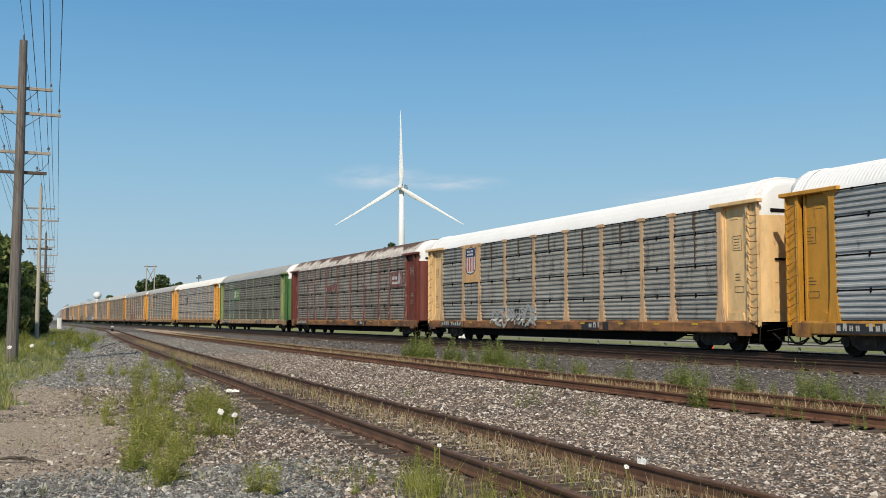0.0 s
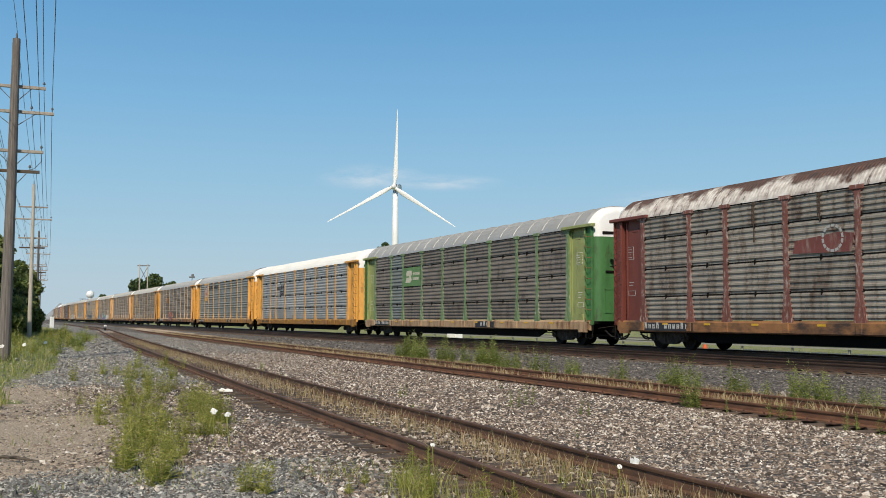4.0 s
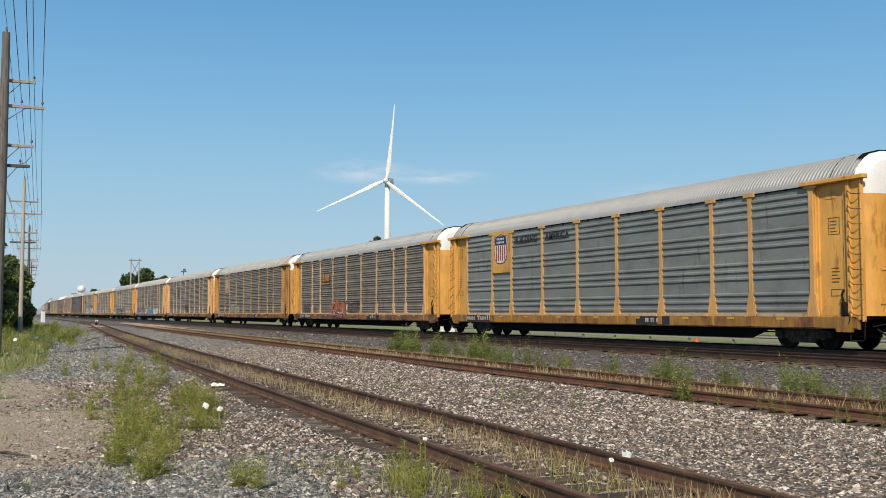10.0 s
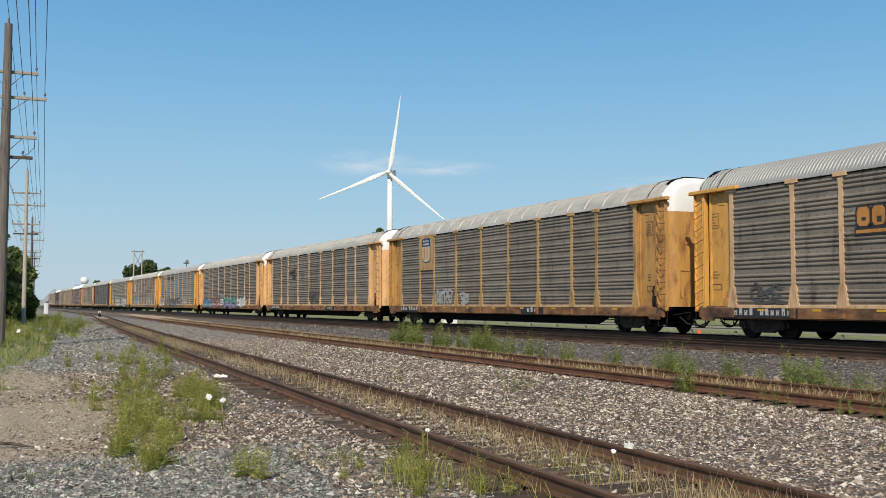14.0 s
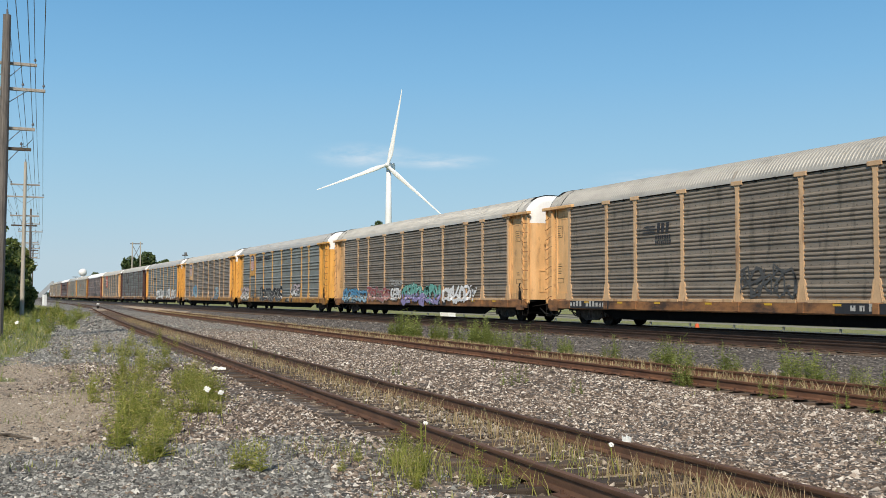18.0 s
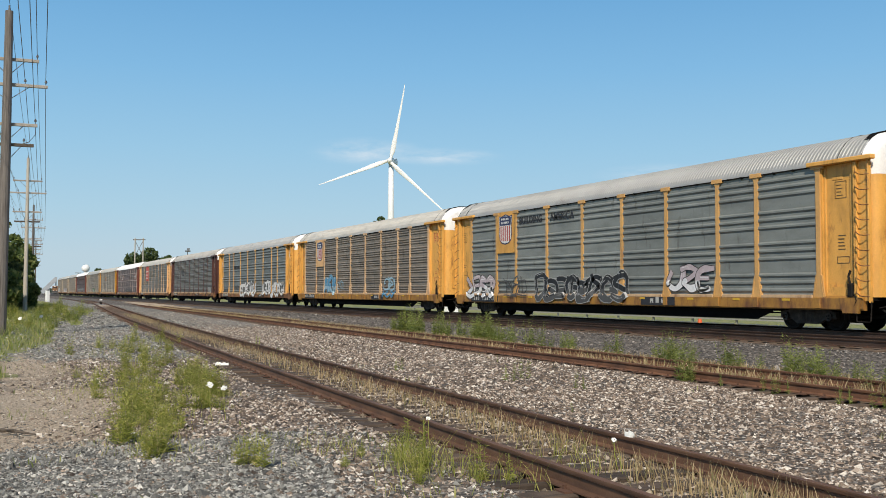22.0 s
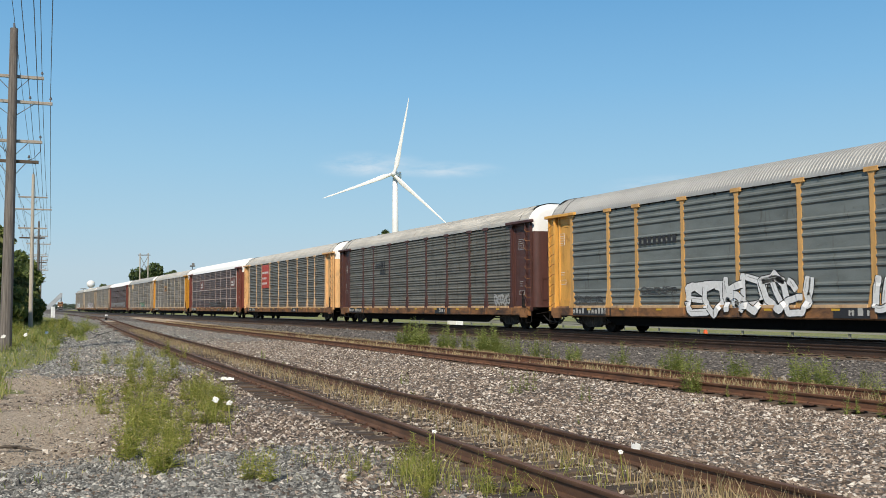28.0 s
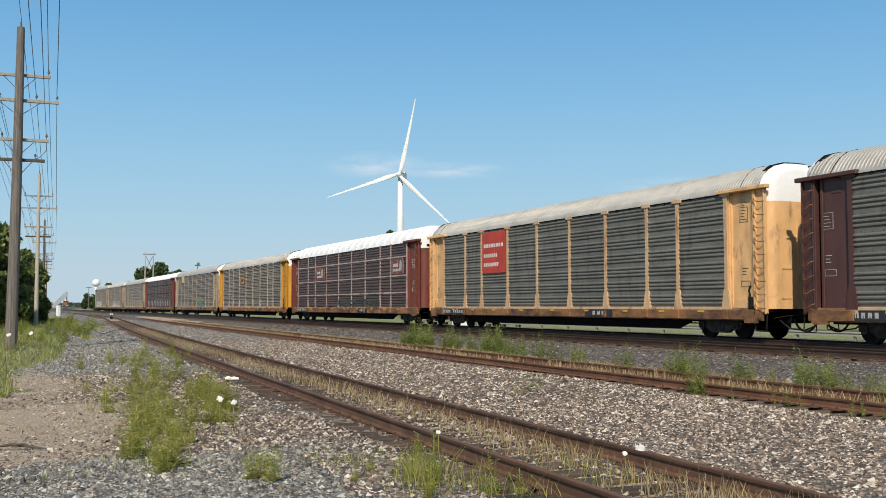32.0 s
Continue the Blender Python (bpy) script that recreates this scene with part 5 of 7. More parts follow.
def smooth_line(pts, steps=5):
    """A rounded line through the given points."""
    fine = []
    for j in range(len(pts) - 1):
        p_0, p_1, p_2, p_3 = pts[max(j - 1, 0)], pts[j], pts[j + 1], pts[min(j + 2, len(pts) - 1)]
        for q in range(steps):
            t = q / steps
            fine.append(tuple(0.5 * (2 * p_1[c] + (p_2[c] - p_0[c]) * t + (2 * p_0[c] - 5 * p_1[c] + 4 * p_2[c] - p_3[c]) * t * t + (3 * p_1[c] - p_0[c] - 3 * p_2[c] + p_3[c]) * t ** 3) for c in (0, 1)))
    return fine + [pts[-1]]


GLYPHS = [[[(0.92, 0.86), (0.5, 1.0), (0.1, 0.76), (0.5, 0.5), (0.9, 0.26), (0.5, 0.0), (0.06, 0.14)]],
          [[(0.95, 0.95), (0.3, 0.95), (0.08, 0.6), (0.1, 0.2), (0.4, 0.02), (0.98, 0.1)], [(0.15, 0.5), (0.8, 0.54)]],
          [[(0.5, 1.0), (0.1, 0.75), (0.08, 0.3), (0.5, 0.0), (0.92, 0.3), (0.9, 0.75), (0.5, 1.0)]],
          [[(0.02, 0.0), (0.25, 0.6), (0.5, 1.0), (0.75, 0.6), (1.0, 0.0)], [(0.24, 0.34), (0.78, 0.36)]],
          [[(0.14, 0.0), (0.1, 0.5), (0.16, 1.0)], [(0.95, 1.0), (0.5, 0.65), (0.25, 0.48), (0.6, 0.25), (1.0, 0.0)]],
          [[(0.12, 0.0), (0.1, 0.5), (0.14, 0.96), (0.7, 0.98), (0.88, 0.72), (0.6, 0.5), (0.3, 0.46)], [(0.45, 0.46), (0.7, 0.2), (1.0, 0.0)]],
          [[(0.06, 1.0), (0.08, 0.3), (0.5, 0.0), (0.9, 0.3), (0.94, 1.0)]],
          [[(0.95, 0.8), (0.55, 1.0), (0.1, 0.7), (0.1, 0.25), (0.5, 0.0), (0.92, 0.2), (0.9, 0.48), (0.55, 0.46)]],
          [[(0.0, 0.95), (0.5, 1.0), (1.0, 0.92)], [(0.5, 0.98), (0.46, 0.5), (0.52, 0.0)]]]


def on_side(x, z):
    """Depth of the painted surface: the posts stand out from the sheets."""
    if z < 1.06:
        return -SIDE - 0.135
    for p in BAY_X:
        if abs(x - p) < (0.27 - 0.22 * (z - 1.0) if z < 1.66 else 0.12):
            return -SIDE - 0.080
    return OUT


def graffiti(x0, x1, z0, z1, fill, edge, letters, seed, fat=0.15, wild=0.2):
    """Sprayed bubble forms: fat bent strokes with an outline, a second colour in their lower half and thin lights."""
    def add(car):
        rnd = random.Random(seed)
        g_fill, g_edge, g_two, g_light = Geo(), Geo(), Geo(), Geo()
        w, h = (x1 - x0) / letters, z1 - z0
        fat_here = min(fat, 0.13 * w + 0.02, 0.105 * h)
        layer = [0.0]

        def stroke(geo, line, width, lift):
            le, ri = ribbon(line, width)
            rows = []
            for a, b, c in zip(le, ri, line):
                y = on_side(*c) - lift - layer[0]
                rows.append([(a[0], y, a[1]), (b[0], y, b[1])])
            geo.sheet(rows)
        order = rnd.sample(range(len(GLYPHS)), min(letters, len(GLYPHS)))
        for i in range(letters):
            tilt, grow, up = rnd.uniform(-0.5, 0.5) * (wild + 0.3), rnd.uniform(0.9, 1.12), rnd.uniform(-0.08, 0.08)
            ox, flip, turn = x0 + i * w, rnd.random() < 0.5, rnd.random() < 0.5
            layer[0] += 0.0012
            for line in GLYPHS[order[i % len(order)]] + GLYPHS[order[(i + 3) % len(order)]][:1]:
                line = [(0.5 + (1.2 if flip else -1.2) * (p - 0.5), 1 - q if turn else q) for p, q in line]
                pts = [(ox + w * (p * 0.96 + 0.02 + tilt * (q - 0.5) + rnd.uniform(-0.16, 0.16) * (wild + 0.6)), z0 + h * (0.06 + 0.88 * q * grow + up + rnd.uniform(-0.14, 0.14) * (wild + 0.5))) for p, q in line]
                path = smooth_line(pts, 6) if wild < 0.3 else smooth_line([q for a, b in zip(pts, pts[1:]) for q in (a, (0.75 * a[0] + 0.25 * b[0], 0.75 * a[1] + 0.25 * b[1]), (0.25 * a[0] + 0.75 * b[0], 0.25 * a[1] + 0.75 * b[1]))] + pts[-1:], 2)
                own = fat_here * rnd.uniform(0.85, 1.1)
                if edge:
                    stroke(g_edge, path, own + 0.022 + 0.08 * fat_here, 0.004)
                stroke(g_fill, path, own, 0.0046)
                low = [p for p in path if p[1] < z0 + h * 0.5]
                if edge and len(low) > 4:
                    near = [p for p, n in zip(low, low[1:] + low[-1:]) if math.hypot(n[0] - p[0], n[1] - p[1]) < 0.3]
                    if len(near) > 3 and all(math.hypot(n[0] - p[0], n[1] - p[1]) < 0.35 for p, n in zip(near, near[1:])):
                        stroke(g_two, near, own * 0.96, 0.0049)
                if fat_here > 0.08 and rnd.random() < 0.8:
                    stroke(g_light, [(p[0] - own * 0.4, p[1] + own * 0.35) for p in path[2:8]], own * 0.12, 0.0052)
        if edge:
            tagged(part("graffiti_outline", g_edge, SPRAY[edge], car), kind="stuff")
        tagged(part("graffiti", g_fill, SPRAY[fill], car, fill + " sprayed lettering, unreadable"), kind="stuff")
        second = {"blue": "sky", "teal": "violet", "violet": "pale", "red": "brick", "orange": "brick", "pink": "white", "black": "dim", "green": "teal"}.get(fill, fill)
        if g_two.v:
            tagged(part("graffiti", g_two, SPRAY[second], car), kind="stuff")
        if g_light.v:
            tagged(part("graffiti_light", g_light, SPRAY["pale" if fill in ("white", "black") else "white"], car), kind="stuff")
    return add


def plain_mark(x0, x1, z0, z1, fill, edge):
    """A block mark of three plain shapes over a bar."""
    def add(car):
        w, h = (x1 - x0) / 3, z1 - z0
        for mat, o, lift in ((edge, 0.05, 0.004), (fill, 0.0, 0.008)):
            polys = [[(x0 - o, z0 - o), (x1 + o, z0 - o), (x1 + o, z0 + h * 0.13 + o), (x0 - o, z0 + h * 0.13 + o)]]
            for i in range(3):
                a, b = x0 + i * w + 0.05 - o, x0 + (i + 1) * w - 0.05 + o
                c, d = z0 + h * 0.27 - o, z1 + o
                polys.append([(a + 0.08, c), (b - 0.08, c), (b, c + 0.1), (b, d - 0.1), (b - 0.08, d), (a + 0.08, d), (a, d - 0.1), (a, c + 0.1)])
            sheet_part(car, "emblem", polys, mat, lift)
        for i in range(3):
            a = x0 + (i + 0.5) * w
            sheet_part(car, "emblem", [[(a - 0.05, z0 + h * (0.48 if i != 1 else 0.38)), (a + 0.1, z0 + h * (0.48 if i != 1 else 0.38)), (a + 0.1, z0 + h * 0.6), (a - 0.05, z0 + h * 0.6)]], edge, 0.012)
    return add


def dark_logo(x0, z0, w):
    """A dark railway emblem: slanted bars."""
    def add(car):
        sheet_part(car, "emblem", [[(x0, z0 + i * 0.11), (x0 + w * (0.45 + 0.0 * i), z0 + i * 0.11), (x0 + w * 0.47, z0 + i * 0.11 + 0.06), (x0 + 0.1 * i, z0 + i * 0.11 + 0.06)] for i in range(3)]
                   + [[(x0 + w * a, z0), (x0 + w * (a + 0.1), z0), (x0 + w * (a + 0.13), z0 + 0.36), (x0 + w * (a + 0.03), z0 + 0.36)] for a in (0.5, 0.64, 0.8)], STENCIL_DARK, 0.008)
        bars(car, x0 + w * 0.45, x0 + w, z0 - 0.22, 0.13, 7, STENCIL_DARK, 5)
        bars(car, x0 + w * 0.45, x0 + w, z0 - 0.42, 0.13, 8, STENCIL_DARK, 6)
    return add


def plate_with_bars(bay, z0, z1, plate, letters, lines, label, inset=0.13):
    def add(car):
        a, b = BAY_X[bay] + inset, BAY_X[bay + 1] - inset
        sheet_part(car, "sign", [[(a, z0), (b, z0), (b, z1), (a, z1)]], plate, 0.012, label)
        for i, (x0, x1, f, h, k) in enumerate(lines):
            bars(car, a + (b - a) * x0, a + (b - a) * x1, z0 + (z1 - z0) * f, (z1 - z0) * h, k, letters, 20 + i, 0.018)
    return add


def green_emblem(car):
    a, b = BAY_X[2] + 0.12, BAY_X[3] - 0.12
    z0, z1 = 2.99, 4.09
    sheet_part(car, "sign", [[(a, z0), (b, z0), (b, z1), (a, z1)]], SIGN_GREEN, 0.012, "green sign plate with a cream emblem")
    x = a + 0.3
    sheet_part(car, "emblem", [[(x, 3.2), (x + 0.75, 3.2), (x + 0.95, 3.35), (x + 0.9, 3.5), (x + 0.2, 3.5)], [(x + 0.2, 3.58), (x + 0.9, 3.58), (x + 1.0, 3.72), (x + 0.95, 3.9), (x + 0.25, 3.9), (x + 0.15, 3.75)],
                               [(x + 0.55, 3.44), (x + 0.85, 3.44), (x + 0.85, 3.64), (x + 0.6, 3.64)]], CREAM, 0.018)
    bars(car, x + 1.15, b - 0.08, 3.62, 0.16, 8, CREAM, 7, 0.018)
    bars(car, x + 1.15, b - 0.2, 3.34, 0.16, 8, CREAM, 8, 0.018)


def pale_emblem(bay, row, flip):
    def add(car):
        a, b = BAY_X[bay] + 0.1, BAY_X[bay + 1] - 0.1
        z0, z1 = ROWS[row] + 0.06, ROWS[row + 1] - 0.06
        sheet_part(car, "sign", [[(a, z0 + 0.1), (a + 0.9, z0), (b - 0.3, z0 + 0.06), (b - 0.1, z0 + 0.4), (b - 0.4, z1), (a + 0.4, z1 - 0.05), (a, z1 - 0.2)]], OXIDE_SIGN, 0.006, "worn oxide red sign panel with a pale emblem")
        cx, zc = (a + b) / 2, (z0 + z1) / 2
        sheet_part(car, "emblem", [[(cx + 0.15, zc - 0.28), (cx + 0.55, zc - 0.28), (cx + 0.62, zc + 0.1), (cx + 0.5, zc + 0.38), (cx + 0.3, zc + 0.38), (cx + 0.22, zc + 0.1)]], SPRAY["pale"], 0.018)
        bars(car, cx - 0.75, cx + 0.05, zc - 0.02, 0.2, 6, STENCIL, 9, 0.018)
        bars(car, cx - 0.75, cx + 0.3, zc - 0.30, 0.16, 6, STENCIL, 10, 0.018)
    return add


OXIDE_SIGN = surface("paint_sign_oxide", (0.18, 0.055, 0.045), rough=0.6, scale=1.6, grain=24, bump=0.08, dirt=(0.30, 0.25, 0.21), dirt_amount=0.42, dirt_scale=1.6, dirt_stretch=(2, 2, 0.5), vary=0.0)


STRAP = surface("rusty_strap", (0.085, 0.06, 0.045), rough=0.85, scale=6, gloss=0.2)


def straps(car):
    """Rusty straps that hang down the middle of the upper panels, with their stains."""
    rnd = random.Random(77)
    for b in (2, 3, 4, 5, 6, 8):
        x, low = BAY_X[b] + BAYS[b] * 0.5, ROWS[3] - rnd.choice((0.1, 0.5, 1.0))
        g = Geo().box(x - 0.02, x + 0.02, OUT - 0.012, OUT + 0.02, low, 4.82)
        g.box(x - 0.09, x - 0.06, OUT - 0.008, OUT + 0.02, rnd.uniform(4.1, 4.4), 4.85)
        g.box(x - 0.07, x + 0.06, OUT - 0.014, OUT + 0.02, 4.80, 4.90)
        part("strap", g, STRAP, car)


def faint_wheel(car):
    """A bleached round emblem left on one side panel."""
    cx, cz = BAY_X[3] + 1.9, 3.5
    sheet_part(car, "sign", [[(cx - 1.6, 3.12), (cx + 0.7, 3.06), (cx + 0.8, 3.6), (cx + 0.2, 3.66), (cx - 1.5, 3.5)]], OXIDE_SIGN, 0.005, "bleached red sign with a pale ring")
    g = Geo()
    for k in range(14):
        a, b = math.pi * 2 * k / 14, math.pi * 2 * (k + 0.75) / 14
        g.prism([(cx + 0.42 * r * math.cos(w), cz + 0.42 * r * math.sin(w)) for r, w in ((1, a), (1, b), (0.8, b), (0.8, a))], "y", OUT - 0.014, OUT - 0.011)
    tagged(part("emblem", g, SPRAY["pale"], car), kind="stuff")


def curtain_marks(car):
    """Pale slanted flashes along the foot of the side."""
    sheet_part(car, "flash", [[(-10.5 + i * 1.55, 1.15), (-10.2 + i * 1.55, 1.15), (-9.9 + i * 1.55, 2.0), (-10.5 + i * 1.55, 2.0)] for i in range(14)], SPRAY["pale"], 0.01)


# ---- order of the train ----
def looks(zinc, posts, ends, roof, sill, label, *extras, **more):
    return dict(zinc=zinc, posts=posts, ends=ends, roof=roof, sill=sill, label=label, extras=extras, **more)


B1 = BAY_X
TRAIN = [
    looks(ZINC_LIGHT, YELLOW_DEEP, YELLOW_DEEP, ROOF_WHITE, SILL_BRIGHT, "covered car carrier with light grey ribbed sides and white roof", sill_marks(1), end_marks(1, STENCIL_DARK), roof_kind="smooth"),
    looks(ZINC_STAINED, POST_CREAM, YELLOW_CREAM, ROOF_WHITE, SILL_RUST, "weathered car carrier with faded yellow posts and white roof", sill_marks(2), end_marks(2, STENCIL_DARK),
          shield_at(B1[1] + 0.08, B1[2] - 0.08, 3.0, 4.96, YELLOW_PALE), graffiti(-5.4, -1.0, 0.80, 1.62, "pale", None, 8, 3, 0.06, 0.5), straps, roof_kind="smooth"),
    looks(ZINC_RED, OXIDE_WORN, OXIDE, ROOF_RUST, SILL_RUST, "rusty red-brown car carrier with mottled rusted roof", sill_marks(3, front=(3.2, 4.6)), end_marks(3, SPRAY["pale"]),
          pale_emblem(8, 2, False), faint_wheel, straps, roof_kind="fine", rung=OXIDE_DARK),
    looks(ZINC_DARK, GREEN_OLD, GREEN_PALE, ROOF_GREY, SILL_CREAM, "old dark car carrier with green posts and emblem plate", sill_marks(4), end_marks(4, STENCIL), green_emblem, roof_kind="seamed", odd={1: ZINC_BLUE}, doors=GREEN_DEEP, ladder=GREEN_DEEP),
    looks(ZINC_LIGHT, POST_ORANGE, YELLOW, ROOF_CREAM, SILL_BRIGHT, "bright yellow and light grey car carrier with cream roof", sill_marks(5, False), end_marks(5, STENCIL_DARK), dark_logo(B1[2] + 0.35, 3.5, 2.2), roof_kind="smooth"),
    looks(ZINC_BLUE, POST_ORANGE, YELLOW, ROOF_GREY, SILL_BRIGHT, "grey-green car carrier with yellow posts and striped shield sign", sill_marks(6), end_marks(6, STENCIL_DARK), shield_at(B1[1] + 0.08, B1[2] - 0.08, 3.0, 4.96, YELLOW),
          wording((("BUILDING", 0), ("AMERICA", 2.75)), B1[2] + 0.35, 4.28, 0.46, STENCIL_DARK), coarse=True, tall=True),
    looks(ZINC_BROWN, POST_CREAM, YELLOW, ROOF_GREY, SILL_RUST, "brownish car carrier with pale yellow posts and orange graffiti", sill_marks(7), end_marks(7, STENCIL_DARK),
          plain_mark(-6.35, -4.75, 3.12, 3.86, SIGN_ORANGE, STENCIL_DARK), graffiti(-4.05, -1.3, 0.82, 1.85, "orange", "black", 4, 11, 0.24), graffiti(-1.3, 1.4, 1.10, 1.9, "dim", None, 5, 12, 0.03, 0.5), graffiti(-10.6, -9.2, 1.1, 1.7, "dim", None, 3, 40, 0.03, 0.5), tall=True),
    looks(ZINC_BROWN, YELLOW_DULL, YELLOW_RUSTY, ROOF_PALE, SILL_RUST, "brown-grey car carrier with yellow ends and faint white graffiti", sill_marks(8), end_marks(8, STENCIL_DARK), shield_at(B1[1] + 0.08, B1[2] - 0.08, 3.0, 4.96, YELLOW_DULL, 1.0),
          graffiti(B1[2] + 0.4, B1[2] + 2.3, 1.1, 1.8, "pale", None, 4, 13, 0.09, 0.5), graffiti(B1[3] + 0.6, B1[3] + 1.5, 1.1, 1.7, "pale", None, 2, 14, 0.06, 0.5), tall=True, roof_kind="seamed"),
    looks(ZINC_BROWN, POST_CREAM, YELLOW_PALE, ROOF_PALE, SILL_RUST, "brown-grey car carrier with pale yellow posts and black scrawl", sill_marks(9), end_marks(9, STENCIL_DARK), dark_logo(B1[2] + 0.5, 3.5, 1.7), graffiti(B1[4] + 0.1, B1[4] + 2.6, 1.2, 2.1, "dim", None, 5, 15, 0.035, 0.5), tall=True),
    looks(ZINC_BROWN, POST_CREAM, YELLOW_PALE, ROOF_PALE, SILL_RUST, "brown car carrier with many-coloured graffiti along its foot", sill_marks(10), end_marks(10, STENCIL_DARK),
          graffiti(-11.45, -7.0, 0.85, 1.62, "blue", "black", 6, 16, 0.15, 0.35), graffiti(-6.8, -3.2, 0.95, 1.65, "red", "pale", 6, 17, 0.08, 0.5), graffiti(-2.95, -1.4, 0.98, 1.62, "white", "black", 4, 18, 0.09),
          graffiti(-3.2, -1.15, 1.80, 2.12, "pale", None, 6, 22, 0.03, 0.4), graffiti(-1.1, 4.0, 0.82, 1.78, "teal", "black", 8, 19, 0.15, 0.45), graffiti(4.45, 8.3, 0.92, 1.68, "white", None, 6, 20, 0.17, 0.4), tall=True),
    looks(ZINC_BLUE, POST_ORANGE, YELLOW, ROOF_GREY, SILL_BRIGHT, "grey-green car carrier with shield sign and black graffiti", sill_marks(11), end_marks(11, STENCIL_DARK), shield_at(B1[1] + 0.08, B1[2] - 0.08, 3.0, 4.96, YELLOW),
          wording((("BUILDING", 0), ("AMERICA", 2.75)), B1[2] + 0.35, 4.28, 0.46, STENCIL_DARK), graffiti(-11.9, -9.0, 0.95, 1.9, "pink", "black", 4, 23, 0.24, 0.12), graffiti(-8.5, -5.9, 0.95, 1.8, "dim", None, 4, 41, 0.03, 0.4), graffiti(-5.0, 1.9, 0.80, 1.75, "black", "pale", 8, 24, 0.22), graffiti(B1[6] + 0.2, B1[7] - 0.3, 1.2, 2.0, "pink", "black", 3, 25, 0.22), coarse=True, tall=True),
    looks(ZINC_BROWN, POST_CREAM, YELLOW, ROOF_PALE, SILL_BRIGHT, "brown-grey car carrier with shield sign and blue graffiti", sill_marks(12), end_marks(12, RED), shield_at(B1[1] + 0.08, B1[2] - 0.08, 3.0, 4.96, YELLOW_PALE),
          graffiti(-6.7, -4.3, 1.05, 2.1, "blue", "sky", 4, 26, 0.10, 0.25), graffiti(-3.9, -2.7, 1.3, 1.95, "sky", None, 2, 44, 0.02, 0.5), graffiti(4.9, 6.6, 1.25, 2.05, "sky", None, 2, 27, 0.05, 0.25), graffiti(4.8, 6.7, 0.85, 1.25, "blue", None, 3, 45, 0.08, 0.2), tall=True),
    looks(ZINC_TEAL, POST_ORANGE, YELLOW, ROOF_GREY, SILL_RUST, "blue-grey car carrier with large white graffiti along its foot", sill_marks(13), end_marks(13, SPRAY["white"]), graffiti(-3.85, 1.9, 0.85, 1.95, "white", "black", 6, 28, 0.125, 0.40), graffiti(-6.6, -4.5, 1.5, 1.75, "dim", None, 5, 42, 0.02, 0.4), graffiti(-11.3, -9.2, 1.15, 1.5, "dim", None, 5, 43, 0.02, 0.4),
          graffiti(B1[6] + 0.1, B1[7] - 0.1, 0.95, 1.95, "white", "black", 4, 29, 0.24), graffiti(B1[7] + 0.3, B1[9] - 0.5, 0.8, 2.0, "white", "black", 6, 30, 0.2), lambda car: bars(car, B1[2] + 0.2, B1[3] - 0.25, 3.36, 0.30, 8, STENCIL_DARK, 31), coarse=True, tall=True),
    looks(ZINC_SMOKE, OXIDE_DARK, OXIDE_DARK, ROOF_PALE, SILL_RUST, "grey-brown car carrier with dark oxide red posts and ends", sill_marks(14), end_marks(14, SPRAY["pale"]), dark_logo(B1[2] + 0.4, 3.5, 1.8), graffiti(B1[8] + 0.9, B1[9] - 0.1, 1.15, 1.65, "pale", None, 5, 32, 0.04, 0.5), tall=True),
    looks(ZINC_SMOKE, POST_CREAM, YELLOW_PALE, ROOF_PALE, SILL_RUST, "brown-grey car carrier with pale yellow posts and red sign", sill_marks(15), end_marks(15, STENCIL_DARK),
          plate_with_bars(2, 2.75, 4.80, SIGN_RED, STENCIL, ((0.08, 0.92, 0.62, 0.09, 8), (0.08, 0.68, 0.38, 0.09, 7), (0.08, 0.72, 0.16, 0.09, 7)), "bright red sign plate with three white lines"), tall=True),
    looks(ZINC_OXIDE, PINKISH, OXIDE, ROOF_WHITE, SILL_RUST, "oxide red car carrier with a pale grid and white fluted roof", sill_marks(16), end_marks(16, STENCIL), pale_emblem(2, 2, True), pale_emblem(8, 2, False), graffiti(B1[4], B1[7], 1.15, 1.6, "dim", None, 8, 33, 0.05, 0.4), thin=True, roof_kind="wide"),
    looks(ZINC_BROWN, POST_PALE, YELLOW_DEEP, ROOF_PALE, SILL_RUST, "grey-brown car carrier with bleached posts and ends", sill_marks(17), plate_with_bars(3, 3.3, 4.0, SIGN_ORANGE, STENCIL_DARK, ((0.2, 0.8, 0.3, 0.4, 3),), "small orange sign plate", 0.6), tall=True),
    looks(ZINC_BROWN, POST_TAN, POST_TAN, ROOF_GREY, SILL_RUST, "grey-brown car carrier with a faded sign and green graffiti", sill_marks(18), tarnish(1, (3,), YELLOW_PALE), graffiti(B1[5], B1[6] + 1.6, 1.1, 1.9, "green", "black", 3, 34, 0.2), tall=True),
    looks(ZINC_OXIDE, OXIDE_DARK, OXIDE, ROOF_WHITE, SILL_RUST, "dark red-brown car carrier with white roof and pale flashes", sill_marks(19), curtain_marks, roof_kind="smooth"),
    looks(ZINC_BROWN, POST_TAN, POST_TAN, ROOF_GREY, SILL_RUST, "grey-brown car carrier with dull yellow ends", sill_marks(20), tall=True),
    looks(ZINC_BROWN, POST_TAN, POST_TAN, ROOF_PALE, SILL_RUST, "grey-brown car carrier with yellow ends and pink graffiti", sill_marks(21), graffiti(B1[3], B1[8], 1.1, 2.1, "pink", "grey", 7, 35, 0.25), tall=True),
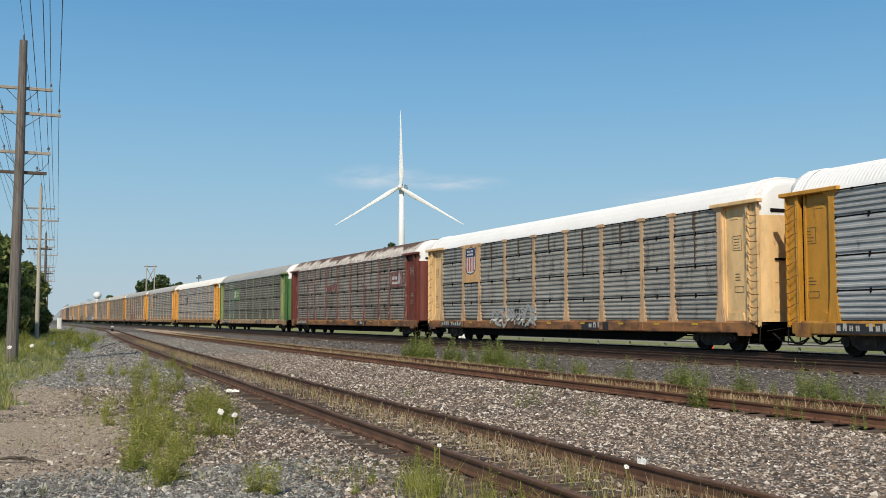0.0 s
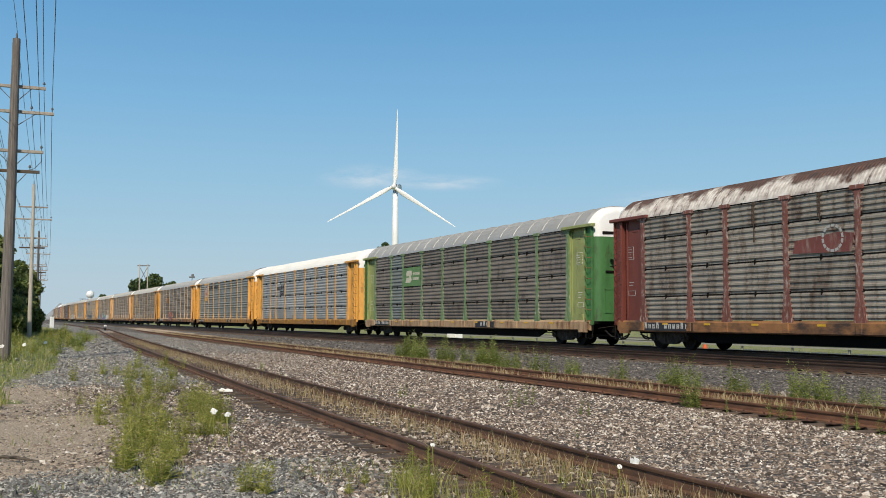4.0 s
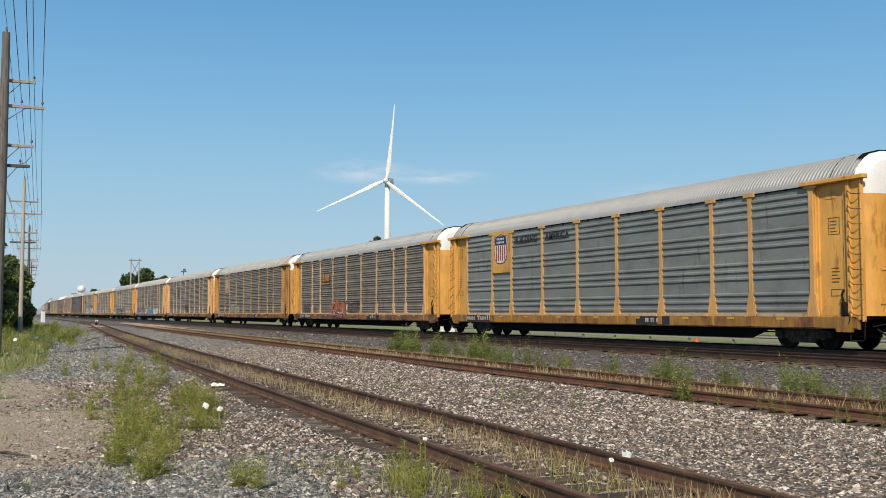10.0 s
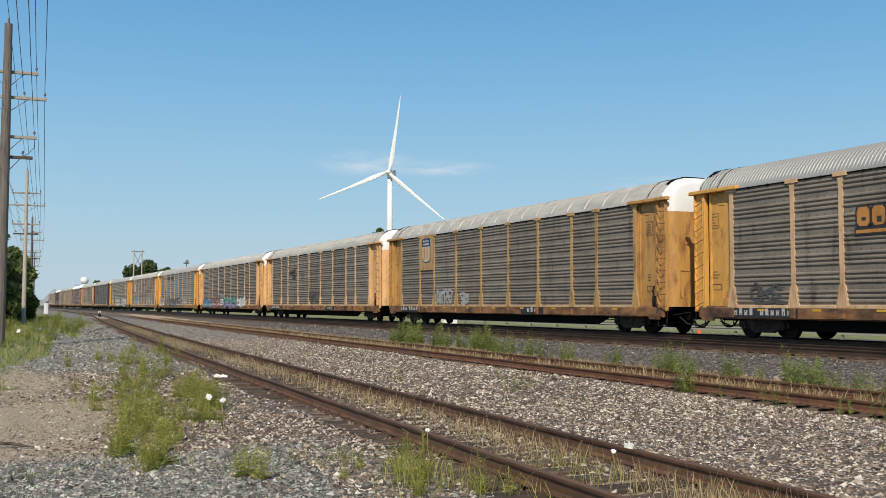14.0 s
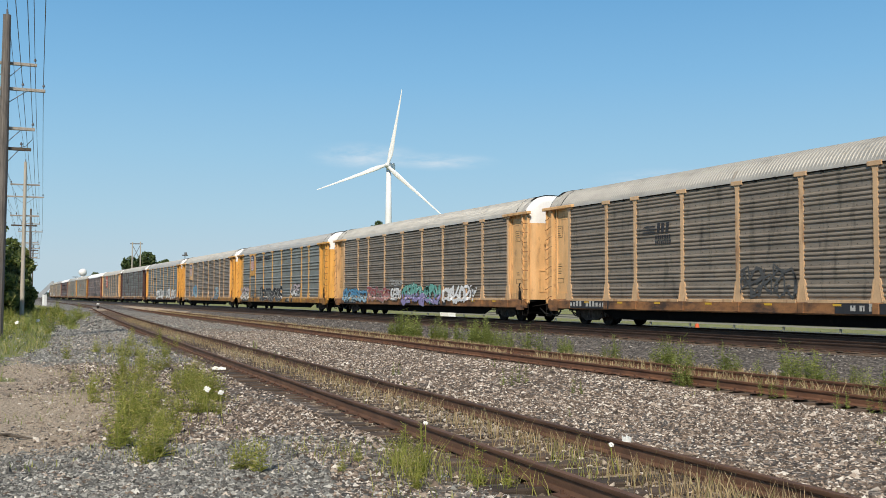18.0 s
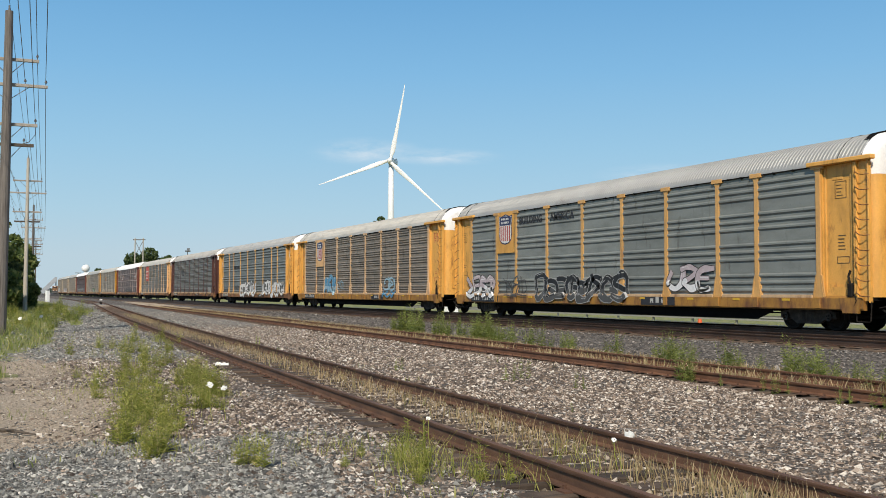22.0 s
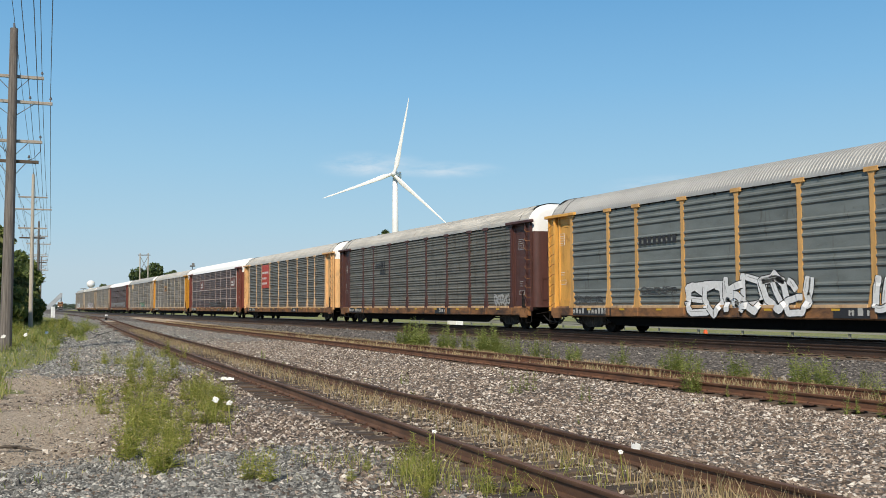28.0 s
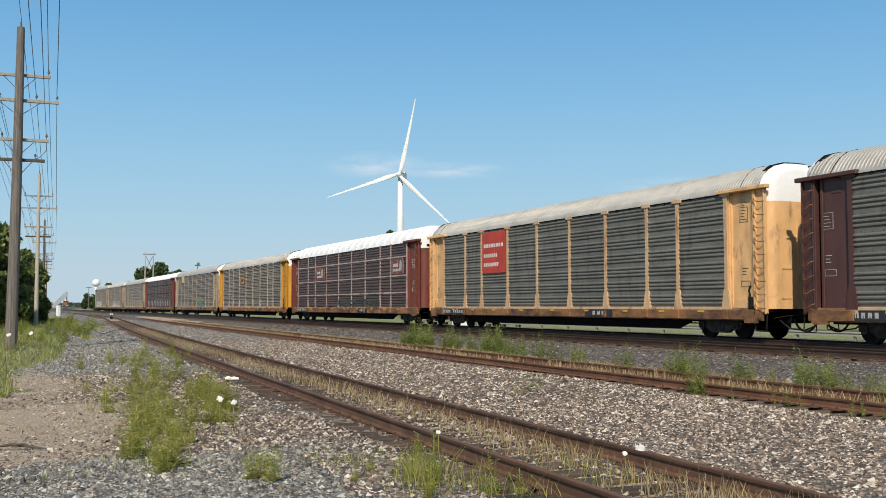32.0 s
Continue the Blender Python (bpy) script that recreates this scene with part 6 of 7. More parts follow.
    looks(ZINC_BROWN, POST_TAN, POST_TAN, ROOF_GREY, SILL_RUST, "last car carrier, grey-brown with white graffiti", sill_marks(22), graffiti(B1[1], B1[5], 1.1, 2.2, "white", "grey", 6, 36, 0.22), tall=True),
]
WAGONS = [wagon(s) for s in TRAIN]

# ---- far things behind and beyond the train ----
TANK_WHITE = surface("tank_white", (0.88, 0.88, 0.87), (0.86, 0.86, 0.85), (0.89, 0.89, 0.89), rough=0.5, scale=0.3, grain=2, bump=0.0)
STEEL_GREY = plain("weathered_steel", (0.22, 0.22, 0.22), 0.6, 0.4)
t = thing("water_tower", "white ball-shaped water tower on a slim column", "water tower", (-1300, 118, -2))
rows = []
for i in range(11):
    a = math.pi * i / 10
    rows.append([(5.0 * math.sin(a) * math.cos(w * math.pi / 10), 5.0 * math.sin(a) * math.sin(w * math.pi / 10), 32.0 - 4.8 * math.cos(a)) for w in range(21)])
part("tank", Geo().sheet(rows), TANK_WHITE, t, smooth=True)
part("column", Geo().tube([(0, 0, 0), (0, 0, 4), (0, 0, 20), (0, 0, 27.2)], [3.2, 1.5, 1.4, 2.4], 16), TANK_WHITE, t)

t = thing("pole_frame", "wooden double pole with cross bracing and a top beam", "utility pole", pose(-350, 48.8, -0.8, 0, 0, 70))
for s in (-1.35, 1.35):
    part("pole", Geo().tube([(s, 0, 0), (s, 0, 20.3)], [0.26, 0.18], 8), POLE_GREY, t)
part("beam", Geo().box(-2.1, 2.1, -0.12, 0.12, 19.5, 19.8), POLE_WOOD, t)
part("lower_beam", Geo().box(-1.4, 1.4, -0.1, 0.1, 11.6, 11.8), POLE_WOOD, t)
part("brace", Geo().tube([(-1.3, 0.05, 14.2), (1.3, 0.05, 19.2)], 0.09, 5).tube([(1.3, -0.05, 14.2), (-1.3, -0.05, 19.2)], 0.09, 5), POLE_WOOD, t)

t = thing("floodlight_mast", "slim mast with a floodlight head", "light mast", (-200, 37.2, -0.8))
part("mast", Geo().tube([(0, 0, 0), (0, 0, 9.9)], [0.12, 0.07], 8), STEEL_GREY, t)
part("lamp_head", Geo().box(-0.45, 0.45, -0.5, 0.5, 9.9, 10.15, 0.05).box(-0.3, 0.3, -0.1, 0.35, 10.15, 10.6, 0.05), STEEL_GREY, t)

t = thing("signal_mast", "thin grey signal mast with a bracket", "signal", (-600, 50.5, -0.6))
part("mast", Geo().tube([(0, 0, 0), (0, 0, 12.5)], 0.16, 8), STEEL_GREY, t)
part("bracket", Geo().box(-0.1, 0.1, -1.6, 1.6, 12.2, 12.6), STEEL_GREY, t)

CABINET_WHITE = surface("cabinet_white", (0.88, 0.88, 0.87), (0.85, 0.85, 0.84), (0.89, 0.89, 0.89), rough=0.45, scale=2, grain=15, bump=0.02)
t = thing("relay_cabinet", "narrow white trackside cabinet in the grass", "cabinet", pose(-180, 10.35, -0.6, 0, 0, 20))
part("body", Geo().box(-0.28, 0.28, -0.26, 0.26, 0, 1.85, 0.02), CABINET_WHITE, t)
part("lid", Geo().box(-0.31, 0.31, -0.29, 0.29, 1.85, 1.91, 0.01), CABINET_WHITE, t)
t = thing("equipment_box", "white equipment box on the grass behind the tracks", "cabinet", pose(-81.8, 38.8, -1.0, 0, 0, 10))
part("body", Geo().box(-0.7, 0.7, -0.4, 0.4, 0.06, 0.95, 0.03), CABINET_WHITE, t)
part("plinth", Geo().box(-0.75, 0.75, -0.45, 0.45, -0.1, 0.06), STEEL_GREY, t)

t = thing("switch_stand", "low switch stand with a white target at the turnout", "switch stand", (-139, 14.6, -0.58))
part("stand", Geo().box(-0.2, 0.2, -0.15, 0.15, 0, 0.35, 0.02).tube([(0, 0, 0.35), (0, 0, 0.75)], 0.03, 6), GEAR, t)
part("target", Geo().box(-0.02, 0.02, -0.17, 0.17, 0.55, 0.75, 0.005), CABINET_WHITE, t)

CONE_ORANGE = plain("cone_orange", (0.75, 0.12, 0.025), 0.5)
t = thing("traffic_cone", "orange traffic cone on the grass", "traffic cone", (-52.7, 43.3, -0.93))
part("cone", Geo().tube([(0, 0, 0.04), (0, 0, 0.72)], [0.17, 0.03], 12), CONE_ORANGE, t)
part("base", Geo().box(-0.22, 0.22, -0.22, 0.22, 0, 0.05, 0.01), CONE_ORANGE, t)

# a road beyond the tracks with a low rail along it
ROAD_GREY = surface("road_asphalt", (0.11, 0.11, 0.112), rough=0.9, scale=0.4, grain=20)
road = Geo()
road.sheet([[(x, y, -0.905 - 0.02 * (y - 44) ** 2 / 9) for y in (41.6, 42.5, 44, 45.5, 47.0)] for x in range(-400, 301, 20)])
tagged(part("road", road, ROAD_GREY), "grey asphalt road beyond the railway", "road", kind="structure")
RAIL_PALE = plain("guard_rail_zinc", (0.30, 0.30, 0.27), 0.85)
t = thing("guard_rail", "low galvanised guard rail beside the road", "guard rail")
part("beam", Geo().prism([(40.4, -0.45), (40.44, -0.45), (40.47, -0.36), (40.43, -0.30), (40.47, -0.22), (40.44, -0.13), (40.40, -0.13), (40.43, -0.22), (40.39, -0.30), (40.43, -0.36)], "x", -96, -30), RAIL_PALE, t)
post_me = Geo().box(-0.05, 0.05, -0.06, 0.06, -0.4, 0.75).mesh("post")
for i in range(17):
    part("post", post_me, RAIL_PALE, t, at=(-94 + i * 4, 40.52, -0.9))

# two vehicles that drive past behind the train
GLASS_DARK = plain("car_glass", (0.015, 0.018, 0.02), 0.08)
TYRE = plain("tyre", (0.02, 0.02, 0.02), 0.8)
CAR_NAVY, CAR_SILVER = plain("navy_paint", (0.012, 0.016, 0.035), 0.25), plain("grey_blue_paint", (0.10, 0.13, 0.17), 0.25)
LAMP_RED = plain("tail_lamp", (0.35, 0.01, 0.01), 0.3)


def vehicle(name, label, paint, tall):
    """Faces -x."""
    v = thing(name, label, "car")
    low = [(-2.35, 0.35), (-2.45, 0.62), (-2.3, 0.88), (-1.2, 1.0), (2.2, 1.02), (2.4, 0.95), (2.42, 0.4), (1.95, 0.32), (-1.9, 0.32)]
    cab = [(-1.2, 0.99), (-0.45, tall), (0.9, tall + 0.02), (1.35 if tall > 1.6 else 2.0, 1.0)]
    part("body", Geo().prism(low, "y", -0.9, 0.9), paint, v)
    part("cabin", Geo().prism(cab, "y", -0.78, 0.78), GLASS_DARK, v)
    part("roof", Geo().box(-0.5, 0.95, -0.76, 0.76, tall - 0.01, tall + 0.05, 0.02), paint, v)
    for x in (-1.45, 1.45):
        for y in (-0.82, 0.82):
            w = part("wheel", Geo().tube([(x, y - 0.11, 0.34), (x, y + 0.11, 0.34)], 0.34, 14), TYRE, v)
            part("rim", Geo().tube([(x, y - 0.115, 0.34), (x, y + 0.115, 0.34)], 0.19, 10), STEEL_GREY, w)
    for y in (-0.75, 0.75):
        part("tail_lamp", Geo().box(2.38, 2.44, y - 0.12, y + 0.12, 0.72, 0.88), LAMP_RED, v)
    return v


PICKUP = vehicle("pickup_truck", "dark navy pickup driving on the far road", CAR_NAVY, 1.72)
SALOON = vehicle("car", "grey-blue car driving on the far road", CAR_SILVER, 1.45)

# a locomotive standing far down the main line
LOCO_RED, LOCO_DARK = PAINT("locomotive_red", (0.26, 0.12, 0.05), 0.3), plain("locomotive_dark", (0.05, 0.045, 0.045), 0.6)
LAMP_ON = bpy.data.materials.new("headlight_glow")
LAMP_ON.use_nodes = True
LAMP_ON.node_tree.nodes["Principled BSDF"].inputs["Emission Color"].default_value = (1, 0.9, 0.7, 1)
LAMP_ON.node_tree.nodes["Principled BSDF"].inputs["Emission Strength"].default_value = 4.0
lx = -652
t = thing("locomotive", "orange-red diesel locomotive standing far down the line", "locomotive", pose(lx, MAIN_1 + bend(lx), 0, 0, 0, math.degrees(math.atan(bend(lx + 1) - bend(lx)))))
part("frame", Geo().box(-11, 11, -1.5, 1.5, 1.1, 1.7, 0.05), LOCO_DARK, t)
part("long_hood", Geo().box(-10.5, 5.5, -1.05, 1.05, 1.7, 4.4, 0.2), LOCO_RED, t)
part("cab", Geo().box(5.5, 8.3, -1.5, 1.5, 1.7, 4.65, 0.15), LOCO_RED, t)
part("cab_window", Geo().box(8.25, 8.32, -1.2, 1.2, 3.5, 4.2), GLASS_DARK, t)
part("short_hood", Geo().box(8.3, 10.6, -0.9, 0.9, 1.7, 3.5, 0.25), LOCO_RED, t)
part("plough", Geo().prism([(10.9, 0.25), (11.5, 0.25), (11.0, 1.1), (10.9, 1.1)], "y", -1.4, 1.4), LOCO_DARK, t)
for s in (-7, 7):
    tr = part("truck", Geo().box(s - 2.3, s + 2.3, -1.2, 1.2, 0.4, 0.95, 0.05), LOCO_DARK, t)
    for q in (-1.7, 0, 1.7):
        part("wheel", Geo().tube([(s + q, -0.85, 0.5), (s + q, 0.85, 0.5)], 0.5, 14), GEAR, tr)
for y in (-0.2, 0.2):
    part("headlight", Geo().tube([(8.3, y, 4.45), (8.36, y, 4.45)], 0.12, 10), LAMP_ON, t)
for y in (-0.9, 0.9):
    part("ditch_light", Geo().tube([(11.0, y, 1.9), (11.06, y, 1.9)], 0.12, 10), LAMP_ON, t)

# Distance haze is put into this pale grey.
CONVEYOR_GREY = surface("hazy_steel", (0.34, 0.36, 0.38), rough=0.8, scale=0.2)
t = thing("loading_conveyor", "hazy grey sloping conveyor far down the line", "conveyor", (-1200, 62, 0))
part("gallery", Geo().prism([(0, -1), (3, -1), (16.5, 13.5), (16.5, 17.5), (14.5, 17.5), (0, 2.5)], "x", -3, 3), CONVEYOR_GREY, t)
part("leg", Geo().box(-0.8, 0.8, 14.8, 16.2, -3, 14), CONVEYOR_GREY, t)
part("leg", Geo().box(-0.8, 0.8, 8.0, 9.2, -3, 7), CONVEYOR_GREY, t)
for i, (y, h) in enumerate([(52.5, 9.5), (57, 9.0), (62, 8.5)]):
    tree(-640, y, h, h * 0.4, 90 + i, 1200, 0.6, LEAF_B, "dark green tree far down the line", low=0.08)
# low trees and woods in the distance
for i, (x, r, h) in enumerate([(-330, 0.076, 4.6), (-345, 0.082, 5.6), (-338, 0.088, 6.0), (-352, 0.095, 6.6), (-420, 0.071, 4.6)]):
    tree(x, -x * r + 8.5, h, h * 0.42, 80 + i, 1400, 0.35, LEAF_B, "low dark green tree beside the line", low=0.05)
FAR_LEAF = leaf_mat("far_leaves", [(0.0, (0.05, 0.075, 0.05)), (1.0, (0.10, 0.13, 0.08))], 0.1)
rng = np.random.default_rng(5)
cs, rs = [], []
for i in range(150):
    x = rng.uniform(-2100, -1500)
    y = rng.uniform(20, 420)
    r = rng.uniform(3, 7)
    cs.append((x, y, r * 0.5 - 1))
    rs.append(r)
v, q = leaves(cs, rs, 14000, 1.6, rng)
stuff("far_woods", v, q, FAR_LEAF, "hazy green woods on the horizon", "woods")

# ---- plants ----
GREENS = leaf_mat("weed_leaves", [(0.0, (0.19, 0.22, 0.035)), (0.5, (0.35, 0.375, 0.075)), (0.85, (0.50, 0.47, 0.14)), (1.0, (0.56, 0.46, 0.22))], 0.45)
GREENS_DEEP = leaf_mat("tall_weed_leaves", [(0.0, (0.15, 0.20, 0.045)), (0.5, (0.26, 0.31, 0.075)), (1.0, (0.40, 0.42, 0.14))], 0.45)
STRAW = leaf_mat("dry_grass_blades", [(0.0, (0.22, 0.16, 0.08)), (0.4, (0.38, 0.28, 0.15)), (0.8, (0.50, 0.39, 0.22)), (1.0, (0.20, 0.22, 0.07))], 0.2)
GRASS = leaf_mat("grass_blades", [(0.0, (0.13, 0.17, 0.03)), (0.45, (0.24, 0.28, 0.06)), (0.8, (0.37, 0.36, 0.11)), (1.0, (0.52, 0.44, 0.22))], 0.4)
FLOWER_WHITE = plain("flower_white", (0.86, 0.85, 0.80), 0.7)


def blades(base, height, width, lean, rng):
    """Single blades of grass, one bent strip each."""
    k = len(base)
    w = rng.uniform(0, 2 * math.pi, k)
    side = np.stack([np.cos(w), np.sin(w), np.zeros(k)], 1) * (width * rng.uniform(0.6, 1.3, k))[:, None] * 0.5
    w2 = rng.uniform(0, 2 * math.pi, k)
    h = height * rng.uniform(0.55, 1.15, k)
    out = np.stack([np.cos(w2), np.sin(w2), np.zeros(k)], 1) * (lean * h * rng.uniform(0.1, 1, k))[:, None]
    up = np.stack([np.zeros(k), np.zeros(k), h], 1)
    mid = base + up * 0.55 + out * 0.35
    tip = base + up * 0.98 + out
    v = np.stack([base - side, base + side, mid + side * 0.8, mid - side * 0.8, tip + side * 0.15, tip - side * 0.15], 1).reshape(-1, 3)
    i = np.arange(k)[:, None] * 6
    f = np.concatenate([i + np.array([[0, 1, 2, 3]]), i + np.array([[3, 2, 4, 5]])])
    return v, f


def weed_mesh(h, stems, spread, leaf, per, seed):
    """A bushy weed: stems that fan out, each set with narrow leaves."""
    rng = np.random.default_rng(seed)
    vs, fs, k = [], [], 0
    for s in range(stems):
        a, r = rng.uniform(0, 2 * math.pi), spread * rng.uniform(0.1, 1)
        hh = h * rng.uniform(0.6, 1.1)
        foot = np.array([math.cos(a), math.sin(a), 0]) * r * 0.35
        top = np.array([math.cos(a) * r, math.sin(a) * r, hh])
        side = np.array([-math.sin(a), math.cos(a), 0]) * 0.006
        vs += [foot - side, foot + side, top + side * 0.4, top - side * 0.4]
        fs.append((k, k + 1, k + 2, k + 3))
        k += 4
        for j in range(per):
            f = (j + 1) / (per + 0.5)
            p = foot + (top - foot) * f
            b = rng.uniform(0, 2 * math.pi)
            ln = leaf * rng.uniform(0.6, 1.2) * (1.15 - 0.6 * f)
            d = np.array([math.cos(b), math.sin(b), rng.uniform(0.1, 1.0)])
            d /= np.linalg.norm(d)
            n = np.cross(d, np.array([0.3, 0.1, 1.0]))
            n = n / np.linalg.norm(n) * ln * 0.10
            m = p + d * ln * 0.5
            e = p + d * ln - np.array([0, 0, ln * 0.15])
            vs += [p, m + n, e, m - n]
            fs.append((k, k + 1, k + 2, k + 3))
            k += 4
    return big_mesh("weed", vs, fs)


BUSHY = [weed_mesh(0.46, 14, 0.36, 0.15, 11, 300 + i) for i in range(4)]
TALL = [weed_mesh(0.90, 11, 0.32, 0.19, 17, 320 + i) for i in range(3)]
SPINDLY = [weed_mesh(0.6, 4, 0.08, 0.11, 16, 340 + i) for i in range(3)]


def plant(mesh, x, y, scale, material, label, rnd):
    ob = part("weed", mesh, material)
    ob.matrix_basis = pose(x, y, bed(x, y) - 0.02, rnd.uniform(-6, 6), rnd.uniform(-6, 6), rnd.uniform(0, 360)) @ Matrix.Diagonal((scale, scale, scale * rnd.uniform(0.85, 1.15), 1))
    return tagged(ob, label, "weed", "weeds of the yard")


rnd = random.Random(9)
PATCHES = [(-10.4, 1.72, 0.22, 4), (-11.2, 1.65, 0.35, 6), (-12.2, 1.85, 0.42, 8), (-13.6, 2.05, 0.5, 9), (-15.4, 2.25, 0.5, 8), (-17.6, 2.5, 0.55, 8), (-20.5, 2.85, 0.6, 7), (-24, 3.5, 0.7, 7), (-29, 4.5, 0.9, 7), (-34, 5.4, 0.9, 8), (-38, 6.0, 0.9, 4),
                   (-14.4, 2.95, 0.3, 6), (-16.0, 3.25, 0.4, 9), (-18.2, 3.6, 0.4, 9), (-20.5, 4.05, 0.4, 5), (-12.4, 0.9, 0.5, 0), (-27, 3.3, 1.3, 5), (-31, 3.6, 0.8, 5), (-9.9, 2.6, 0.4, 3), (-14.0, 1.1, 0.7, 0), (-17, 1.7, 0.9, 4), (-22, 2.2, 0.9, 4)]
for x, y, r, k in PATCHES:
    for i in range((5 * k + 3) // 6):
        a, d = rnd.uniform(0, 6.28), r * math.sqrt(rnd.random())
        high = rnd.random() < (0.6 if x < -14 and y > 2.9 else 0.3)
        plant(rnd.choice(TALL if high else BUSHY), x + 1.8 * d * math.cos(a), y + d * math.sin(a), rnd.uniform(0.42, 0.85) * (0.75 if high else 1.0), GREENS, "bushy yellow-green weed growing in the gravel", rnd)
for x, y, s in [(-38.6, 15.8, 0.8), (-37.4, 15.9, 1.15), (-36.6, 15.6, 1.1), (-35.9, 15.7, 0.9), (-33.9, 15.6, 0.85), (-33.0, 15.7, 0.9), (-31.3, 15.5, 1.0), (-30.6, 15.6, 1.05), (-30.0, 15.4, 0.85), (-28.9, 15.6, 0.7), (-27.7, 15.3, 0.85), (-26.9, 15.4, 0.8), (-24.4, 15.3, 0.6),
                (-21.9, 15.1, 0.62), (-18.9, 14.8, 0.8), (-18.4, 14.6, 0.85), (-16.4, 14.6, 0.75), (-15.0, 14.6, 0.7), (-14.5, 14.8, 0.85), (-13.9, 14.5, 0.6), (-13.0, 14.5, 0.7), (-12.2, 14.4, 0.6), (-20.4, 15.6, 0.5), (-25.4, 15.8, 0.5), (-17.2, 15.2, 0.5), (-11.4, 14.6, 0.6)]:
    for k in range(4 if s > 0.8 else 3):
        plant(rnd.choice(TALL), x + rnd.uniform(-0.6, 0.6), y + rnd.uniform(-0.35, 0.35), s * rnd.uniform(0.8, 1.2), GREENS_DEEP, "tall green weed beside the rusty siding", rnd)
for x, y, s in [(-15.6, 12.4, 0.95), (-15.4, 12.3, 0.8), (-13.3, 12.3, 0.75), (-12.9, 12.25, 0.7), (-14.4, 12.3, 0.5), (-11.5, 12.15, 0.75), (-10.8, 12.1, 0.7), (-16.7, 9.1, 0.75), (-17.0, 9.6, 0.85), (-14.9, 9.5, 0.6), (-19.8, 8.1, 0.6), (-29.8, 7.6, 0.7), (-25.6, 7.1, 0.6), (-12.0, 7.6, 0.3), (-21, 11.2, 0.4)]:
    plant(rnd.choice(SPINDLY if s < 0.9 else TALL), x, y, s, GREENS_DEEP, "spindly green weed in the pale gravel", rnd)
    if s > 0.55:
        plant(rnd.choice(SPINDLY), x + 0.14, y + 0.08, s * 0.9, GREENS_DEEP, "spindly green weed in the pale gravel", rnd)
for x, y, s in [(-8.6, 3.75, 0.8), (-8.9, 3.95, 0.9), (-9.3, 3.85, 0.8), (-9.9, 4.2, 0.7), (-9.2, 3.25, 0.5), (-8.2, 3.6, 0.7), (-8.1, 4.15, 0.8), (-7.9, 4.35, 0.7), (-9.7, 3.6, 0.5)]:
    plant(rnd.choice(SPINDLY), x, y, s, GREENS, "thin green grassy weed beside the siding rail", rnd)
    plant(rnd.choice(BUSHY), x + 0.1, y - 0.05, s * 0.5, GREENS, "thin green grassy weed beside the siding rail", rnd)


def umbel(x, y, z, size, tilt):
    """A wild carrot: thin stalk and a flat white flower head."""
    g0 = bed(x, y)
    f = thing("wild_carrot_flower", "white flat flower head on a thin green stalk", "flower", (x, y, g0))
    part("stalk", Geo().tube([(0.03, 0.02, 0), (0.01, 0, (z - g0) * 0.5), (0, 0, z - g0)], 0.005, 5), GREENS, f)
    r2 = random.Random(int(x * 100))
    dome = Geo()
    for i in range(46):
        d, w, k = size * math.sqrt(r2.random()), r2.uniform(0, 2 * math.pi), size * r2.uniform(0.24, 0.38)
        px, py, pz = d * math.cos(w), d * math.sin(w), size * 0.30 * (1 - (d / size) ** 2) + r2.uniform(-0.04, 0.04) * size
        dome.add([(px + k, py, pz), (px - k, py, pz), (px, py + k, pz), (px, py - k, pz), (px, py, pz + 0.6 * k), (px, py, pz - 0.6 * k)],
                 [(0, 2, 4), (2, 1, 4), (1, 3, 4), (3, 0, 4), (2, 0, 5), (1, 2, 5), (3, 1, 5), (0, 3, 5)])
    # heads lean towards the sun and the open yard
    lean = Matrix.Translation((0, 0, z - g0)) @ Matrix.Rotation(radians(35 + 40 * tilt), 4, Vector((0.35, 0.94, 0)))
    head = Geo()
    head.add([lean @ Vector(p) for p in dome.v], dome.f)
    part("flower_head", head, FLOWER_WHITE, f)


for spec in [(-13.22, 2.77, -0.10, 0.040, 0.9), (-12.87, 2.88, -0.12, 0.034, 0.6), (-8.1, 5.6, -0.30, 0.022, 0.4), (-9.6, 4.3, -0.2, 0.022, 0.3), (-41, 1.4, 0.1, 0.07, 0.5), (-39, 0.6, 0.1, 0.07, 0.5), (-44, 2.3, 0.1, 0.07, 0.4)]:
    umbel(*spec)

def scrap(x, y, z, wide, high, turn, seed):
    """A crumpled white scrap, torn at its edges."""
    r2 = random.Random(seed)
    rows = []
    for i in range(7):
        w = wide * (0.25 + 0.75 * math.sin(math.pi * (i + 0.4) / 7)) * r2.uniform(0.75, 1.1)
        rows.append([((i / 6 - 0.5) * wide * 1.5 + r2.uniform(-0.08, 0.08) * wide, w * (j / 4 - 0.5) * 0.6, high * (0.12 + 0.85 * math.sin(math.pi * j / 4) * r2.uniform(0.35, 1.0))) for j in range(5)])
    ob = part("paper_scrap", Geo().sheet(rows), FLOWER_WHITE)
    ob.matrix_basis = pose(x, y, z, 0, 0, turn)
    return tagged(ob, "small crumpled white scrap lying in the gravel", "litter")


scrap(-22.6, 5.0, bed(-22.6, 5.0) + 0.03, 0.20, 0.10, 62, 3)
scrap(-8.68, side_1(-8.68) + HALF_GAUGE, SIDE_TOP - 0.012, 0.10, 0.085, 5, 8)

